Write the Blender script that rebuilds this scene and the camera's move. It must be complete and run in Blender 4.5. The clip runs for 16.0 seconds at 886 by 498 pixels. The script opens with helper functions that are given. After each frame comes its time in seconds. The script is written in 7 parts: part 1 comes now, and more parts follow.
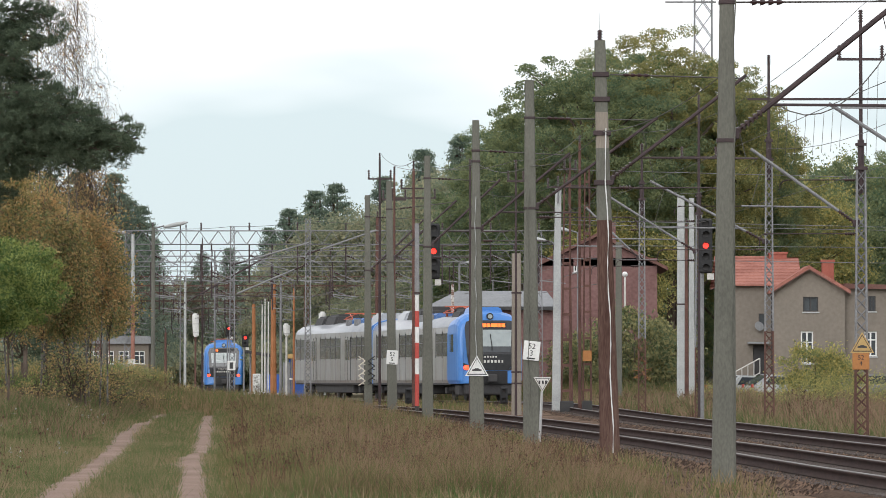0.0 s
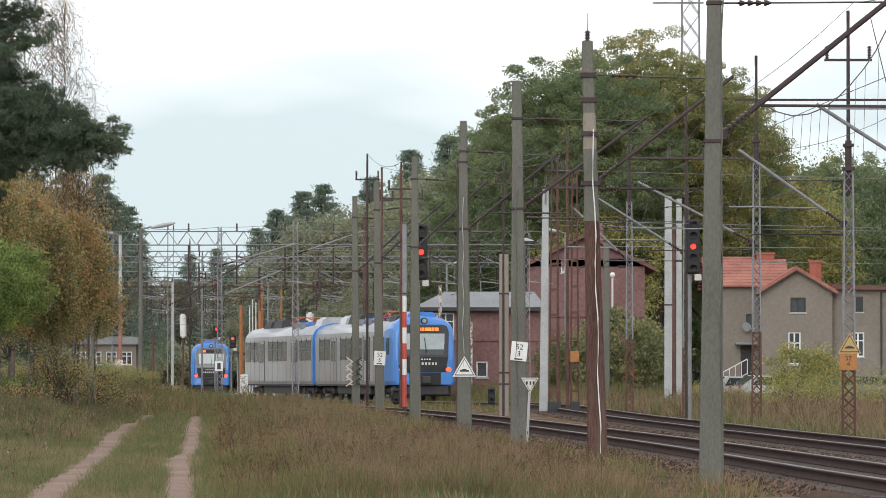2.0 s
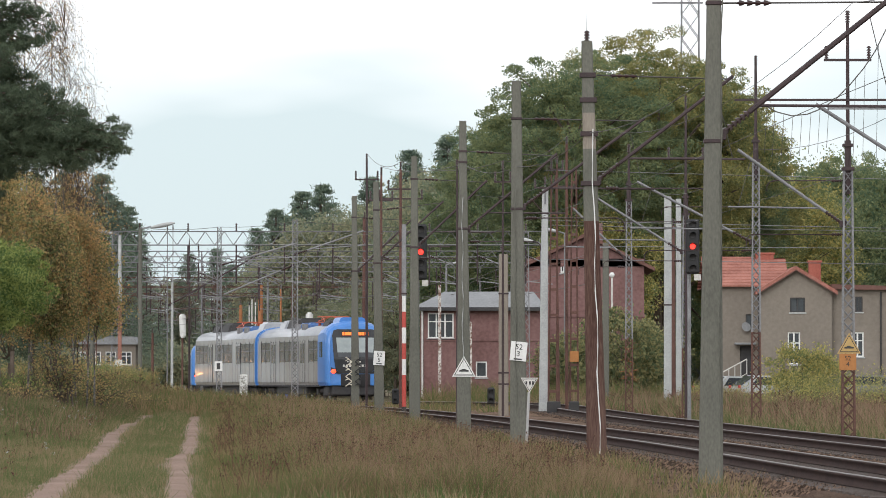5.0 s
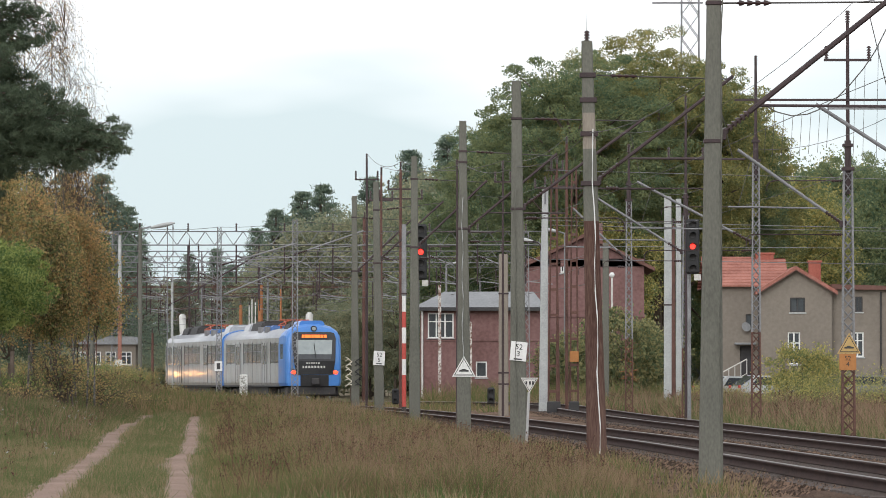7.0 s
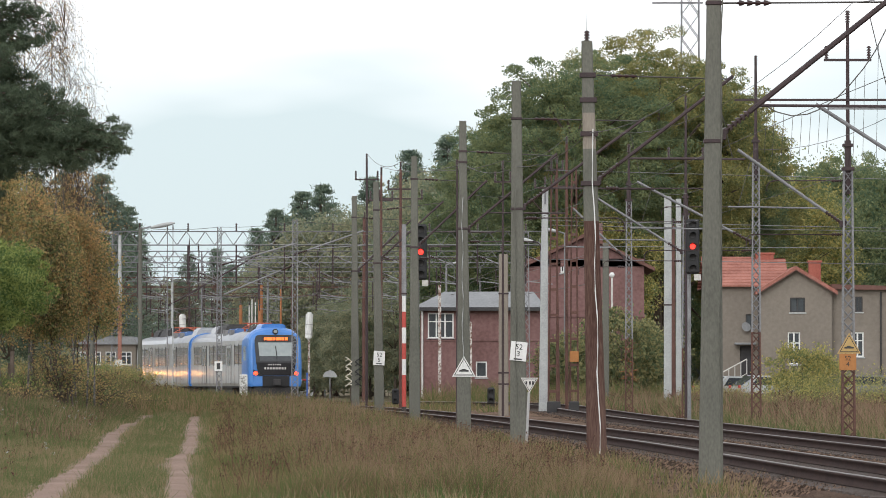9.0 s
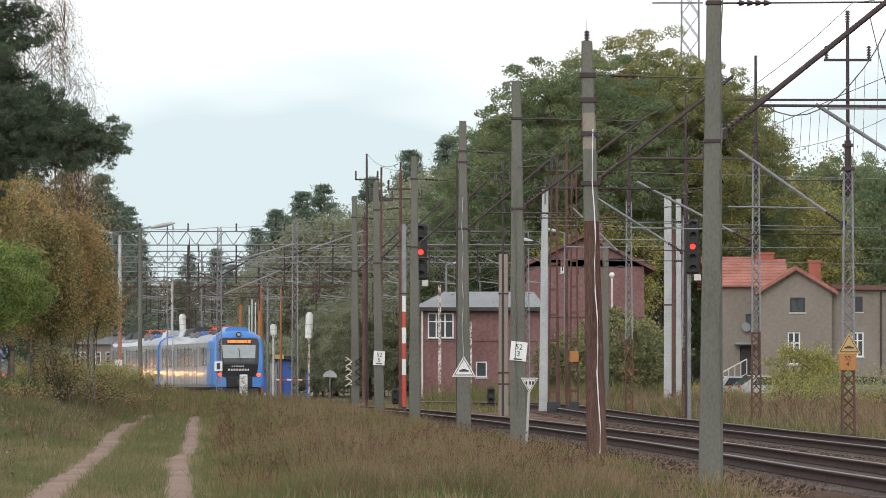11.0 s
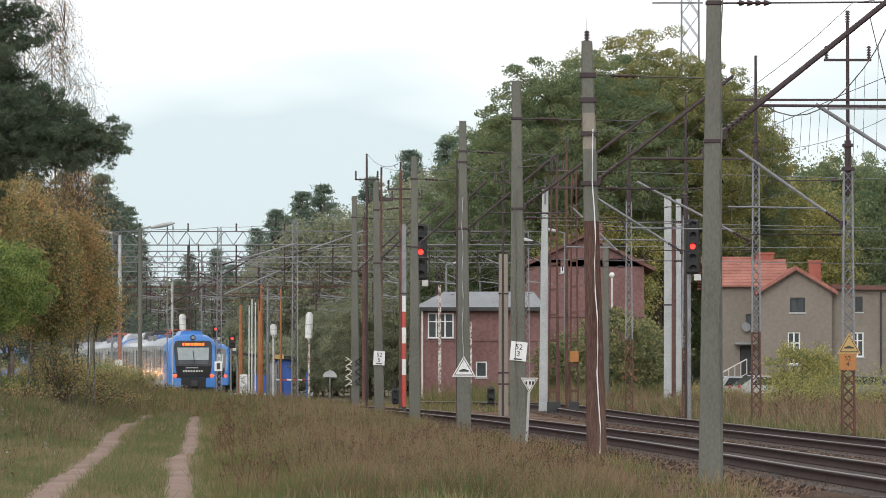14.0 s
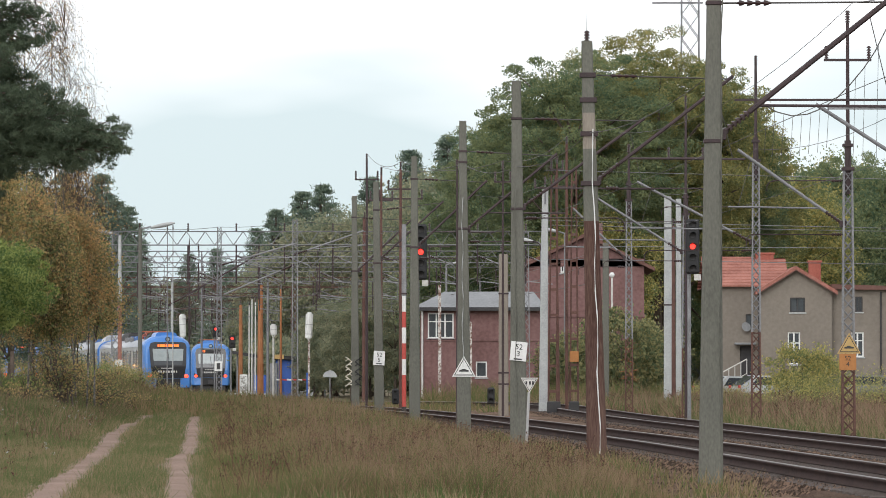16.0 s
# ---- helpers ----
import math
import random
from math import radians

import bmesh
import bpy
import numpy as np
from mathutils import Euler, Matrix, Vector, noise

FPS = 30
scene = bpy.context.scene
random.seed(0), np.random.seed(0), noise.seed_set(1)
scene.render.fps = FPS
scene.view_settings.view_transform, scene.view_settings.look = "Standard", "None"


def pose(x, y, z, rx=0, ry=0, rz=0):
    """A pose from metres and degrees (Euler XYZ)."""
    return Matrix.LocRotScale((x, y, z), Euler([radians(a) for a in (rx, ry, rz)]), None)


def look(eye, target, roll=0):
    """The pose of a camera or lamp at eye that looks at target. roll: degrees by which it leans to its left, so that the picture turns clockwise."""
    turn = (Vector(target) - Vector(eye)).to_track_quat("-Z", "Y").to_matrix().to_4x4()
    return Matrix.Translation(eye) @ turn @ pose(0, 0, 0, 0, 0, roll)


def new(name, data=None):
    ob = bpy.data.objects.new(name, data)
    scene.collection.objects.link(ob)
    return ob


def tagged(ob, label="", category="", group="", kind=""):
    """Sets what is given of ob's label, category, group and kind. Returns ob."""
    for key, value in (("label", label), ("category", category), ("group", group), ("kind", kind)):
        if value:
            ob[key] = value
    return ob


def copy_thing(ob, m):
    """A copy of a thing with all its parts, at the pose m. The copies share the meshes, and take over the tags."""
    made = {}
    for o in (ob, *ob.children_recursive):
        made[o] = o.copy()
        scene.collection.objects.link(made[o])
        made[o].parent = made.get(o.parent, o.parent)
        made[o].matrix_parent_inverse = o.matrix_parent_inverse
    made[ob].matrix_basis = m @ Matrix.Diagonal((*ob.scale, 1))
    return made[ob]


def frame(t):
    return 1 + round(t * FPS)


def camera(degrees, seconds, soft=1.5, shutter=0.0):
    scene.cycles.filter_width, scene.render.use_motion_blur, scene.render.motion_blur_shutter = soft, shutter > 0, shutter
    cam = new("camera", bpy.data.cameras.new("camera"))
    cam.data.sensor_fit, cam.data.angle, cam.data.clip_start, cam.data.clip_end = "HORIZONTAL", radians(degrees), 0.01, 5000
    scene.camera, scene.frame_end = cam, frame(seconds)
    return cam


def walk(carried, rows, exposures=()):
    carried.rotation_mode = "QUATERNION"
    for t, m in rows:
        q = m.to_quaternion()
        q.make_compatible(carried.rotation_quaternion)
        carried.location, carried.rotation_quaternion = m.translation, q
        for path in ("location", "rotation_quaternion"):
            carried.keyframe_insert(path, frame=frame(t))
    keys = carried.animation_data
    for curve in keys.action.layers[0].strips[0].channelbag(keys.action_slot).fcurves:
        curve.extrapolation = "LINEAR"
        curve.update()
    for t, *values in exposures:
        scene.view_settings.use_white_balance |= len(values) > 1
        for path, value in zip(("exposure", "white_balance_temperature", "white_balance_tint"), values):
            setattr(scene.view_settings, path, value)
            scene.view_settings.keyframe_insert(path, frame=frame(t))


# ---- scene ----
cam = camera(10.2, 16.0, soft=0.8)
EYE = Vector((0, 0, 1.6))
PITCH = 1.526
# a small pan to the right that dies out in two seconds; turn in degrees
PAN = [(0.0, 0.150, -0.008), (0.25, 0.108, -0.004), (0.5, 0.076, 0), (0.75, 0.054, 0), (1.0, 0.037, 0), (1.5, 0.018, 0),
       (2.0, 0.006, 0), (2.5, 0.004, 0), (3.0, 0, 0), (8.0, 0, 0), (16.0, 0, 0)]
walk(cam, [(t, pose(EYE.x, EYE.y, EYE.z, 90 + PITCH + up, 0, turn)) for t, turn, up in PAN], [(0, 0.15), (16, 0.15)])

# ---- light: overcast, thin bright cloud ----
world = bpy.data.worlds.new("overcast")
scene.world = world
world.use_nodes = True
wn, wl = world.node_tree.nodes, world.node_tree.links
wn.clear()
w_out = wn.new("ShaderNodeOutputWorld")
w_bg = wn.new("ShaderNodeBackground")
w_sky = wn.new("ShaderNodeTexSky")
w_sky.sky_type, w_sky.sun_disc = "NISHITA", False
w_sky.sun_elevation, w_sky.sun_rotation = radians(32), radians(215)
w_tc = wn.new("ShaderNodeTexCoord")
w_map = wn.new("ShaderNodeMapping")
w_map.inputs["Scale"].default_value = (9, 9, 30)
w_map.inputs["Location"].default_value = (2.3, 0.2, 0.1)
w_noise = wn.new("ShaderNodeTexNoise")
w_noise.inputs["Scale"].default_value, w_noise.inputs["Detail"].default_value = 1.0, 4
w_noise.inputs["Roughness"].default_value = 0.42
# cloud thins out upwards: greyer low down, bright above
w_xyz = wn.new("ShaderNodeSeparateXYZ")
w_up = wn.new("ShaderNodeMath")
w_up.operation = "MULTIPLY_ADD"
w_up.inputs[1].default_value, w_up.inputs[2].default_value = 7.5, -0.45
w_up.use_clamp = False
w_sum = wn.new("ShaderNodeMath")
w_sum.operation = "ADD"
w_ramp = wn.new("ShaderNodeValToRGB")
w_ramp.color_ramp.elements[0].position, w_ramp.color_ramp.elements[0].color = 0.36, (0.45, 0.525, 0.555, 1)
w_ramp.color_ramp.elements[1].position, w_ramp.color_ramp.elements[1].color = 0.62, (0.775, 0.785, 0.81, 1)
w_scale = wn.new("ShaderNodeMix")
w_scale.data_type = "RGBA"
w_scale.blend_type = "MULTIPLY"
w_scale.inputs[0].default_value = 1
w_scale.inputs[7].default_value = (0.11, 0.11, 0.11, 1)
w_mix = wn.new("ShaderNodeMix")
w_mix.data_type = "RGBA"
w_mix.inputs[0].default_value = 0.93
wl.new(w_tc.outputs["Generated"], w_map.inputs["Vector"])
wl.new(w_map.outputs[0], w_noise.inputs["Vector"])
wl.new(w_tc.outputs["Generated"], w_xyz.inputs[0])
wl.new(w_xyz.outputs["Z"], w_up.inputs[0])
wl.new(w_up.outputs[0], w_sum.inputs[0])
wl.new(w_noise.outputs["Fac"], w_sum.inputs[1])
wl.new(w_sum.outputs[0], w_ramp.inputs[0])
wl.new(w_sky.outputs[0], w_scale.inputs[6])
wl.new(w_scale.outputs[2], w_mix.inputs[6])
wl.new(w_ramp.outputs[0], w_mix.inputs[7])
wl.new(w_mix.outputs[2], w_bg.inputs["Color"])
w_bg.inputs["Strength"].default_value = 1.45
wl.new(w_bg.outputs[0], w_out.inputs["Surface"])
sun_data = bpy.data.lights.new("sun", "SUN")
sun_data.energy, sun_data.angle, sun_data.color = 1.4, radians(40), (1, 0.985, 0.97)
sun = new("sun", sun_data)
sun.matrix_world = look((-40, -60, 60), (0, 100, 0))


# ---- materials ----
def mat(name, color, other=None, rough=0.7, metal=0.0, scale=3.0, fine=40.0, mix=1.0, bump=0.1, glow=0.0, island=0.0, spec=0.4, stretch=(1, 1, 1), dirt=None, leafy=0.0, coat=0.0):
    """Base colour that drifts between two tones at two scales, with relief."""
    m = bpy.data.materials.new(name)
    m.use_nodes = True
    n, l = m.node_tree.nodes, m.node_tree.links
    b = n["Principled BSDF"]
    b.inputs["Roughness"].default_value, b.inputs["Metallic"].default_value = rough, metal
    b.inputs["Specular IOR Level"].default_value = spec
    other = other or tuple(c * 0.7 for c in color)
    tc = n.new("ShaderNodeTexCoord")
    mp = n.new("ShaderNodeMapping")
    mp.inputs["Scale"].default_value = stretch
    l.new(tc.outputs["Object"], mp.inputs["Vector"])
    big, small = n.new("ShaderNodeTexNoise"), n.new("ShaderNodeTexNoise")
    big.inputs["Scale"].default_value, small.inputs["Scale"].default_value = scale, fine
    big.inputs["Detail"].default_value, small.inputs["Detail"].default_value = 5, 3
    add = n.new("ShaderNodeMath")
    add.operation = "ADD"
    for t in (big, small):
        l.new(mp.outputs[0], t.inputs["Vector"])
    l.new(big.outputs["Fac"], add.inputs[0])
    l.new(small.outputs["Fac"], add.inputs[1])
    last = add.outputs[0]
    lo, hi = 1 - 0.32 * mix, 1 + 0.32 * mix
    if island:
        geo = n.new("ShaderNodeNewGeometry")
        sc = n.new("ShaderNodeMath")
        sc.operation = "MULTIPLY_ADD"
        sc.inputs[1].default_value, sc.inputs[2].default_value = island, -island / 2
        l.new(geo.outputs["Random Per Island"], sc.inputs[0])
        ad2 = n.new("ShaderNodeMath")
        ad2.operation = "ADD"
        l.new(last, ad2.inputs[0])
        l.new(sc.outputs[0], ad2.inputs[1])
        last = ad2.outputs[0]
    rng = n.new("ShaderNodeMapRange")
    rng.inputs["From Min"].default_value, rng.inputs["From Max"].default_value = lo, hi
    l.new(last, rng.inputs["Value"])
    ramp = n.new("ShaderNodeValToRGB")
    ramp.color_ramp.elements[0].color, ramp.color_ramp.elements[1].color = (*color, 1), (*other, 1)
    if dirt:
        e = ramp.color_ramp.elements.new(0.62)
        e.color = (*dirt, 1)
    l.new(rng.outputs[0], ramp.inputs[0])
    l.new(ramp.outputs[0], b.inputs["Base Color"])
    if bump:
        bp = n.new("ShaderNodeBump")
        bp.inputs["Strength"].default_value, bp.inputs["Distance"].default_value = bump, 0.03
        l.new(small.outputs["Fac"], bp.inputs["Height"])
        l.new(bp.outputs[0], b.inputs["Normal"])
    if coat:
        b.inputs["Coat Weight"].default_value, b.inputs["Coat Roughness"].default_value = coat, 0.07
    if leafy:
        # light that comes through thin blades
        tr, mx = n.new("ShaderNodeBsdfTranslucent"), n.new("ShaderNodeMixShader")
        mx.inputs[0].default_value = leafy
        l.new(ramp.outputs[0], tr.inputs["Color"])
        l.new(b.outputs[0], mx.inputs[1])
        l.new(tr.outputs[0], mx.inputs[2])
        l.new(mx.outputs[0], n["Material Output"].inputs["Surface"])
    if glow:
        b.inputs["Emission Color"].default_value, b.inputs["Emission Strength"].default_value = (*color, 1), glow
    return m


M = {}
M["concrete"] = mat("old_concrete", (0.10, 0.10, 0.085), (0.165, 0.163, 0.138), 0.92, scale=1.1, fine=30, mix=1.0, bump=0.25, stretch=(1.2, 1.2, 0.45), spec=0.2)
M["concrete_red"] = mat("rust_stained_concrete", (0.06, 0.03, 0.024), (0.135, 0.085, 0.068), 0.92, scale=1.2, fine=25, mix=0.8, bump=0.4, stretch=(2, 2, 0.2), spec=0.2)
M["concrete_beige"] = mat("pale_beige_concrete", (0.20, 0.175, 0.145), (0.29, 0.255, 0.215), 0.92, scale=1.2, fine=25, bump=0.3, stretch=(2, 2, 0.3), spec=0.2)
M["concrete_light"] = mat("pale_concrete", (0.30, 0.31, 0.31), (0.46, 0.47, 0.46), 0.85, scale=1.5, fine=20, bump=0.2)
M["steel_grey"] = mat("galvanised_steel", (0.15, 0.15, 0.155), (0.27, 0.27, 0.275), 0.6, 0.3, scale=2, fine=20)
M["rust"] = mat("rusty_painted_steel", (0.075, 0.042, 0.036), (0.155, 0.082, 0.066), 0.85, scale=2, fine=30, mix=0.8, bump=0.2, spec=0.2)
M["rust_dark"] = mat("dark_brown_pipe", (0.03, 0.02, 0.022), (0.06, 0.037, 0.038), 0.65, scale=4, fine=40)
M["rust_orange"] = mat("orange_rusted_column", (0.28, 0.11, 0.04), (0.38, 0.17, 0.08), 0.85, scale=2, fine=20)
M["insulator"] = mat("brown_porcelain", (0.03, 0.017, 0.017), (0.05, 0.026, 0.024), 0.25, scale=5, fine=60, bump=0)
M["wire"] = mat("wire_metal", (0.08, 0.075, 0.07), (0.12, 0.11, 0.1), 0.6, 0.4, bump=0)
M["wire_light"] = mat("pale_cable", (0.42, 0.41, 0.40), (0.3, 0.3, 0.3), 0.6, bump=0)
M["rail"] = mat("rail_steel_brown", (0.032, 0.022, 0.02), (0.06, 0.038, 0.033), 0.85, 0.0, scale=2, fine=30, spec=0.1)
M["rail_top"] = mat("worn_rail_head", (0.21, 0.19, 0.18), (0.13, 0.11, 0.10), 0.55, 0.1, scale=2, fine=30, bump=0)
M["sleeper"] = mat("sleeper_wood", (0.055, 0.042, 0.036), (0.10, 0.08, 0.07), 0.9, scale=2, fine=30, bump=0.3)
M["ballast"] = mat("ballast_stone", (0.028, 0.018, 0.014), (0.115, 0.078, 0.058), 1.0, scale=0.6, fine=16, mix=0.8, bump=1.0, island=0.8, spec=0.03)
M["soil"] = mat("dry_soil_and_litter", (0.10, 0.09, 0.06), (0.19, 0.155, 0.105), 1.0, scale=0.3, fine=9, mix=0.8, bump=0.8, spec=0.05)
M["sand"] = mat("sandy_track", (0.18, 0.125, 0.098), (0.30, 0.22, 0.178), 1.0, scale=0.5, fine=30, mix=0.9, bump=0.15, spec=0.05)
M["grass"] = mat("autumn_grass", (0.10, 0.135, 0.045), (0.28, 0.205, 0.12), 0.8, scale=0.22, fine=1.3, bump=0, island=0.7, mix=0.7, spec=0.1, leafy=0.4, dirt=(0.16, 0.124, 0.064))
M["grass_short"] = mat("short_green_grass", (0.09, 0.13, 0.048), (0.29, 0.22, 0.135), 0.8, scale=0.3, fine=1.6, bump=0, island=0.7, mix=0.75, spec=0.1, leafy=0.4, dirt=(0.155, 0.15, 0.07))
M["weed"] = mat("dead_brown_weeds", (0.06, 0.035, 0.026), (0.19, 0.115, 0.075), 0.9, scale=0.4, fine=4, bump=0, island=1.2, spec=0.1, leafy=0.3)
M["bark"] = mat("rough_bark", (0.06, 0.045, 0.035), (0.12, 0.09, 0.07), 0.95, scale=3, fine=18, bump=0.6)
M["birch"] = mat("birch_bark", (0.23, 0.215, 0.19), (0.05, 0.043, 0.036), 0.85, scale=3, fine=14, mix=0.6, bump=0.2)
# oak green lifted in the colour itself, in place of haze before the crowns
M["oak_leaf"] = mat("oak_leaves", (0.115, 0.16, 0.072), (0.38, 0.33, 0.125), 0.6, scale=0.22, fine=1.0, bump=0, island=0.6, mix=1.0, spec=0.2, leafy=0.5)
M["leaf_yellow"] = mat("yellowing_leaves", (0.17, 0.20, 0.08), (0.46, 0.39, 0.14), 0.6, scale=0.3, fine=1.5, bump=0, island=0.9, mix=1.0, spec=0.2, leafy=0.5)
M["leaf_rust"] = mat("rust_brown_birch_leaves", (0.205, 0.195, 0.09), (0.51, 0.305, 0.13), 0.6, scale=0.5, fine=2, bump=0, island=0.9, mix=1.0, spec=0.2, leafy=0.5)
M["leaf_green"] = mat("bush_green_leaves", (0.085, 0.14, 0.045), (0.29, 0.33, 0.10), 0.6, scale=0.5, fine=2, bump=0, island=1.0, mix=1.0, spec=0.2, leafy=0.5)
M["needle"] = mat("pine_needles", (0.05, 0.078, 0.05), (0.14, 0.175, 0.11), 0.6, scale=0.4, fine=3, bump=0, island=1.0, mix=1.2, spec=0.2, leafy=0.3)
# distance haze is put into this colour: paler and greyer than near leaves
M["far_leaf"] = mat("far_leaves_haze_tinted", (0.18, 0.22, 0.15), (0.37, 0.35, 0.22), 0.7, scale=0.08, fine=0.5, bump=0, island=0.7, mix=1.0, spec=0.15, leafy=0.5)
M["twig"] = mat("thin_twigs", (0.055, 0.04, 0.034), (0.10, 0.075, 0.06), 0.9, bump=0)
M["brick"] = mat("red_brick", (0.15, 0.082, 0.076), (0.225, 0.132, 0.124), 0.92, scale=0.7, fine=6, mix=0.8, bump=0.3, spec=0.15)
M["render"] = mat("beige_roughcast", (0.172, 0.15, 0.127), (0.24, 0.21, 0.176), 0.95, scale=0.35, fine=5, mix=1.1, bump=0.15, spec=0.15)
M["tile"] = mat("orange_clay_tiles", (0.25, 0.105, 0.082), (0.37, 0.165, 0.13), 0.9, scale=0.8, fine=9, mix=0.7, bump=0.3, spec=0.15)
M["roof_grey"] = mat("grey_sheet_roof", (0.17, 0.175, 0.18), (0.26, 0.265, 0.27), 0.7, scale=0.6, fine=8)
M["white"] = mat("white_paint", (0.74, 0.74, 0.72), (0.6, 0.6, 0.58), 0.6, scale=2, fine=20, bump=0.05)
M["white_dirty"] = mat("weathered_white_paint", (0.66, 0.65, 0.62), (0.45, 0.43, 0.4), 0.7, scale=3, fine=20)
M["red"] = mat("red_paint", (0.40, 0.045, 0.035), (0.5, 0.09, 0.07), 0.6, scale=3, fine=20)
M["red_worn"] = mat("worn_red_paint", (0.20, 0.07, 0.05), (0.33, 0.17, 0.13), 0.85, scale=2, fine=14)
M["black"] = mat("matt_black", (0.012, 0.012, 0.013), (0.022, 0.022, 0.023), 0.6, bump=0.05)
M["dark"] = mat("dark_grey_metal", (0.03, 0.03, 0.033), (0.055, 0.052, 0.05), 0.7, bump=0.1)
M["yellow"] = mat("yellow_sign", (0.47, 0.32, 0.12), (0.40, 0.26, 0.10), 0.6, scale=4, fine=20, bump=0)
M["orange"] = mat("orange_plate", (0.42, 0.18, 0.05), (0.32, 0.13, 0.04), 0.6, scale=4, fine=20, bump=0)
M["blue"] = mat("train_blue", (0.055, 0.19, 0.50), (0.07, 0.215, 0.54), 0.28, scale=1, fine=10, bump=0, spec=0.5)
M["silver"] = mat("train_silver_side", (0.30, 0.27, 0.225), (0.42, 0.42, 0.415), 0.38, 0.2, scale=0.9, fine=7, bump=0.3, stretch=(1, 1.6, 0.2), dirt=(0.385, 0.385, 0.38), spec=0.3, coat=0.4)
M["silver_roof"] = mat("train_roof", (0.30, 0.32, 0.345), (0.40, 0.41, 0.43), 0.42, 0.2, scale=1, fine=9, bump=0.03, coat=0.5)
M["glass"] = mat("dark_window_glass", (0.035, 0.04, 0.045), (0.06, 0.065, 0.07), 0.08, scale=1, fine=5, bump=0, spec=0.6)
# pale grey base colour stands in for sky reflected in the glass
M["windscreen"] = mat("windscreen_glass", (0.27, 0.31, 0.31), (0.36, 0.40, 0.40), 0.08, scale=1, fine=5, bump=0, spec=0.6)
M["red_light"] = mat("red_lamp", (1.0, 0.03, 0.02), (1.0, 0.05, 0.03), 0.3, bump=0, glow=2.2)
M["tail_light"] = mat("tail_lamp", (1.0, 0.06, 0.025), (1.0, 0.08, 0.03), 0.3, bump=0, glow=2.6)
M["led"] = mat("amber_display", (1.0, 0.17, 0.03), (1.0, 0.2, 0.03), 0.4, bump=0, glow=1.1)
M["head_light"] = mat("head_lamp", (1.0, 0.42, 0.12), (1, 0.42, 0.12), 0.3, bump=0, glow=70)
M["orange_roof"] = mat("red_insulator_frame", (0.42, 0.10, 0.06), (0.5, 0.14, 0.08), 0.6, bump=0)

M["grass_brown"] = mat("reddish_dead_grass", (0.115, 0.075, 0.05), (0.30, 0.20, 0.14), 0.85, scale=0.3, fine=1.6, bump=0, island=0.9, mix=0.9, spec=0.1, leafy=0.35)

# darker oak green, also lifted a little to imitate haze
M["oak_leaf_dark"] = mat("dark_oak_leaves", (0.095, 0.15, 0.088), (0.27, 0.295, 0.14), 0.6, scale=0.22, fine=1.0, bump=0, island=0.6, mix=1.0, spec=0.2, leafy=0.5)

# needle green paled in the base colour to stand in for distance haze
M["far_needle"] = mat("far_needles_haze_tinted", (0.10, 0.145, 0.115), (0.22, 0.27, 0.19), 0.6, scale=0.1, fine=1, bump=0, island=1.0, mix=1.2, spec=0.2, leafy=0.35)

M["train_glass"] = mat("tinted_train_glass", (0.085, 0.085, 0.084), (0.125, 0.124, 0.12), 0.2, scale=1, fine=3, bump=0.15, spec=0.6)

M["flaky"] = mat("flaking_white_over_rust", (0.62, 0.60, 0.56), (0.16, 0.085, 0.06), 0.8, scale=2.5, fine=12, mix=0.5)

M["flaky_white"] = mat("worn_whitewash", (0.66, 0.66, 0.64), (0.22, 0.21, 0.19), 0.85, scale=2.5, fine=16, mix=0.75, dirt=(0.6, 0.6, 0.57))

M["asphalt"] = mat("grey_asphalt", (0.045, 0.045, 0.047), (0.07, 0.07, 0.07), 0.9, scale=1, fine=20)

M["car_blue"] = mat("car_blue_paint", (0.10, 0.20, 0.48), (0.12, 0.23, 0.52), 0.3, bump=0)

M["litter"] = mat("brown_stones_and_leaf_litter", (0.04, 0.028, 0.021), (0.18, 0.122, 0.088), 1.0, scale=0.8, fine=14, mix=0.6, bump=1.0, island=0.9, spec=0.03)

M["leaf_mixed"] = mat("olive_birch_leaves", (0.17, 0.205, 0.085), (0.48, 0.335, 0.15), 0.6, scale=0.6, fine=2, bump=0, island=0.9, mix=0.8, spec=0.2, leafy=0.5)

M["bush_leaf"] = mat("grey_green_bush_leaves", (0.115, 0.145, 0.075), (0.31, 0.285, 0.135), 0.7, scale=0.6, fine=2, bump=0, island=0.9, mix=0.9, spec=0.15, leafy=0.5)


# ---- mesh helpers ----
def finish(bm, name, material, parent=None, smooth=False):
    me = bpy.data.meshes.new(name)
    bmesh.ops.recalc_face_normals(bm, faces=bm.faces)
    bm.to_mesh(me)
    bm.free()
    if smooth:
        for p in me.polygons:
            p.use_smooth = True
    me.materials.append(M[material] if isinstance(material, str) else material)
    ob = new(name, me)
    ob.parent = parent
    return ob


def part(name, bm, material, parent, label="", smooth=False):
    return tagged(finish(bm, name, material, parent, smooth), label)


def empty(name, m=None):
    ob = new(name)
    ob.empty_display_size = 0.2
    if m is not None:
        ob.matrix_basis = m
    return ob


def box(bm, x0, y0, z0, x1, y1, z1, bevel=0.0):
    r = bmesh.ops.create_cube(bm, size=1, matrix=Matrix.Translation(((x0 + x1) / 2, (y0 + y1) / 2, (z0 + z1) / 2)) @ Matrix.Diagonal((abs(x1 - x0), abs(y1 - y0), abs(z1 - z0), 1)))
    if bevel:
        edges = list({e for v in r["verts"] for e in v.link_edges})
        bmesh.ops.bevel(bm, geom=edges, offset=bevel, segments=1, affect="EDGES")
    return bm


def boxed(*a, **k):
    return box(bmesh.new(), *a, **k)


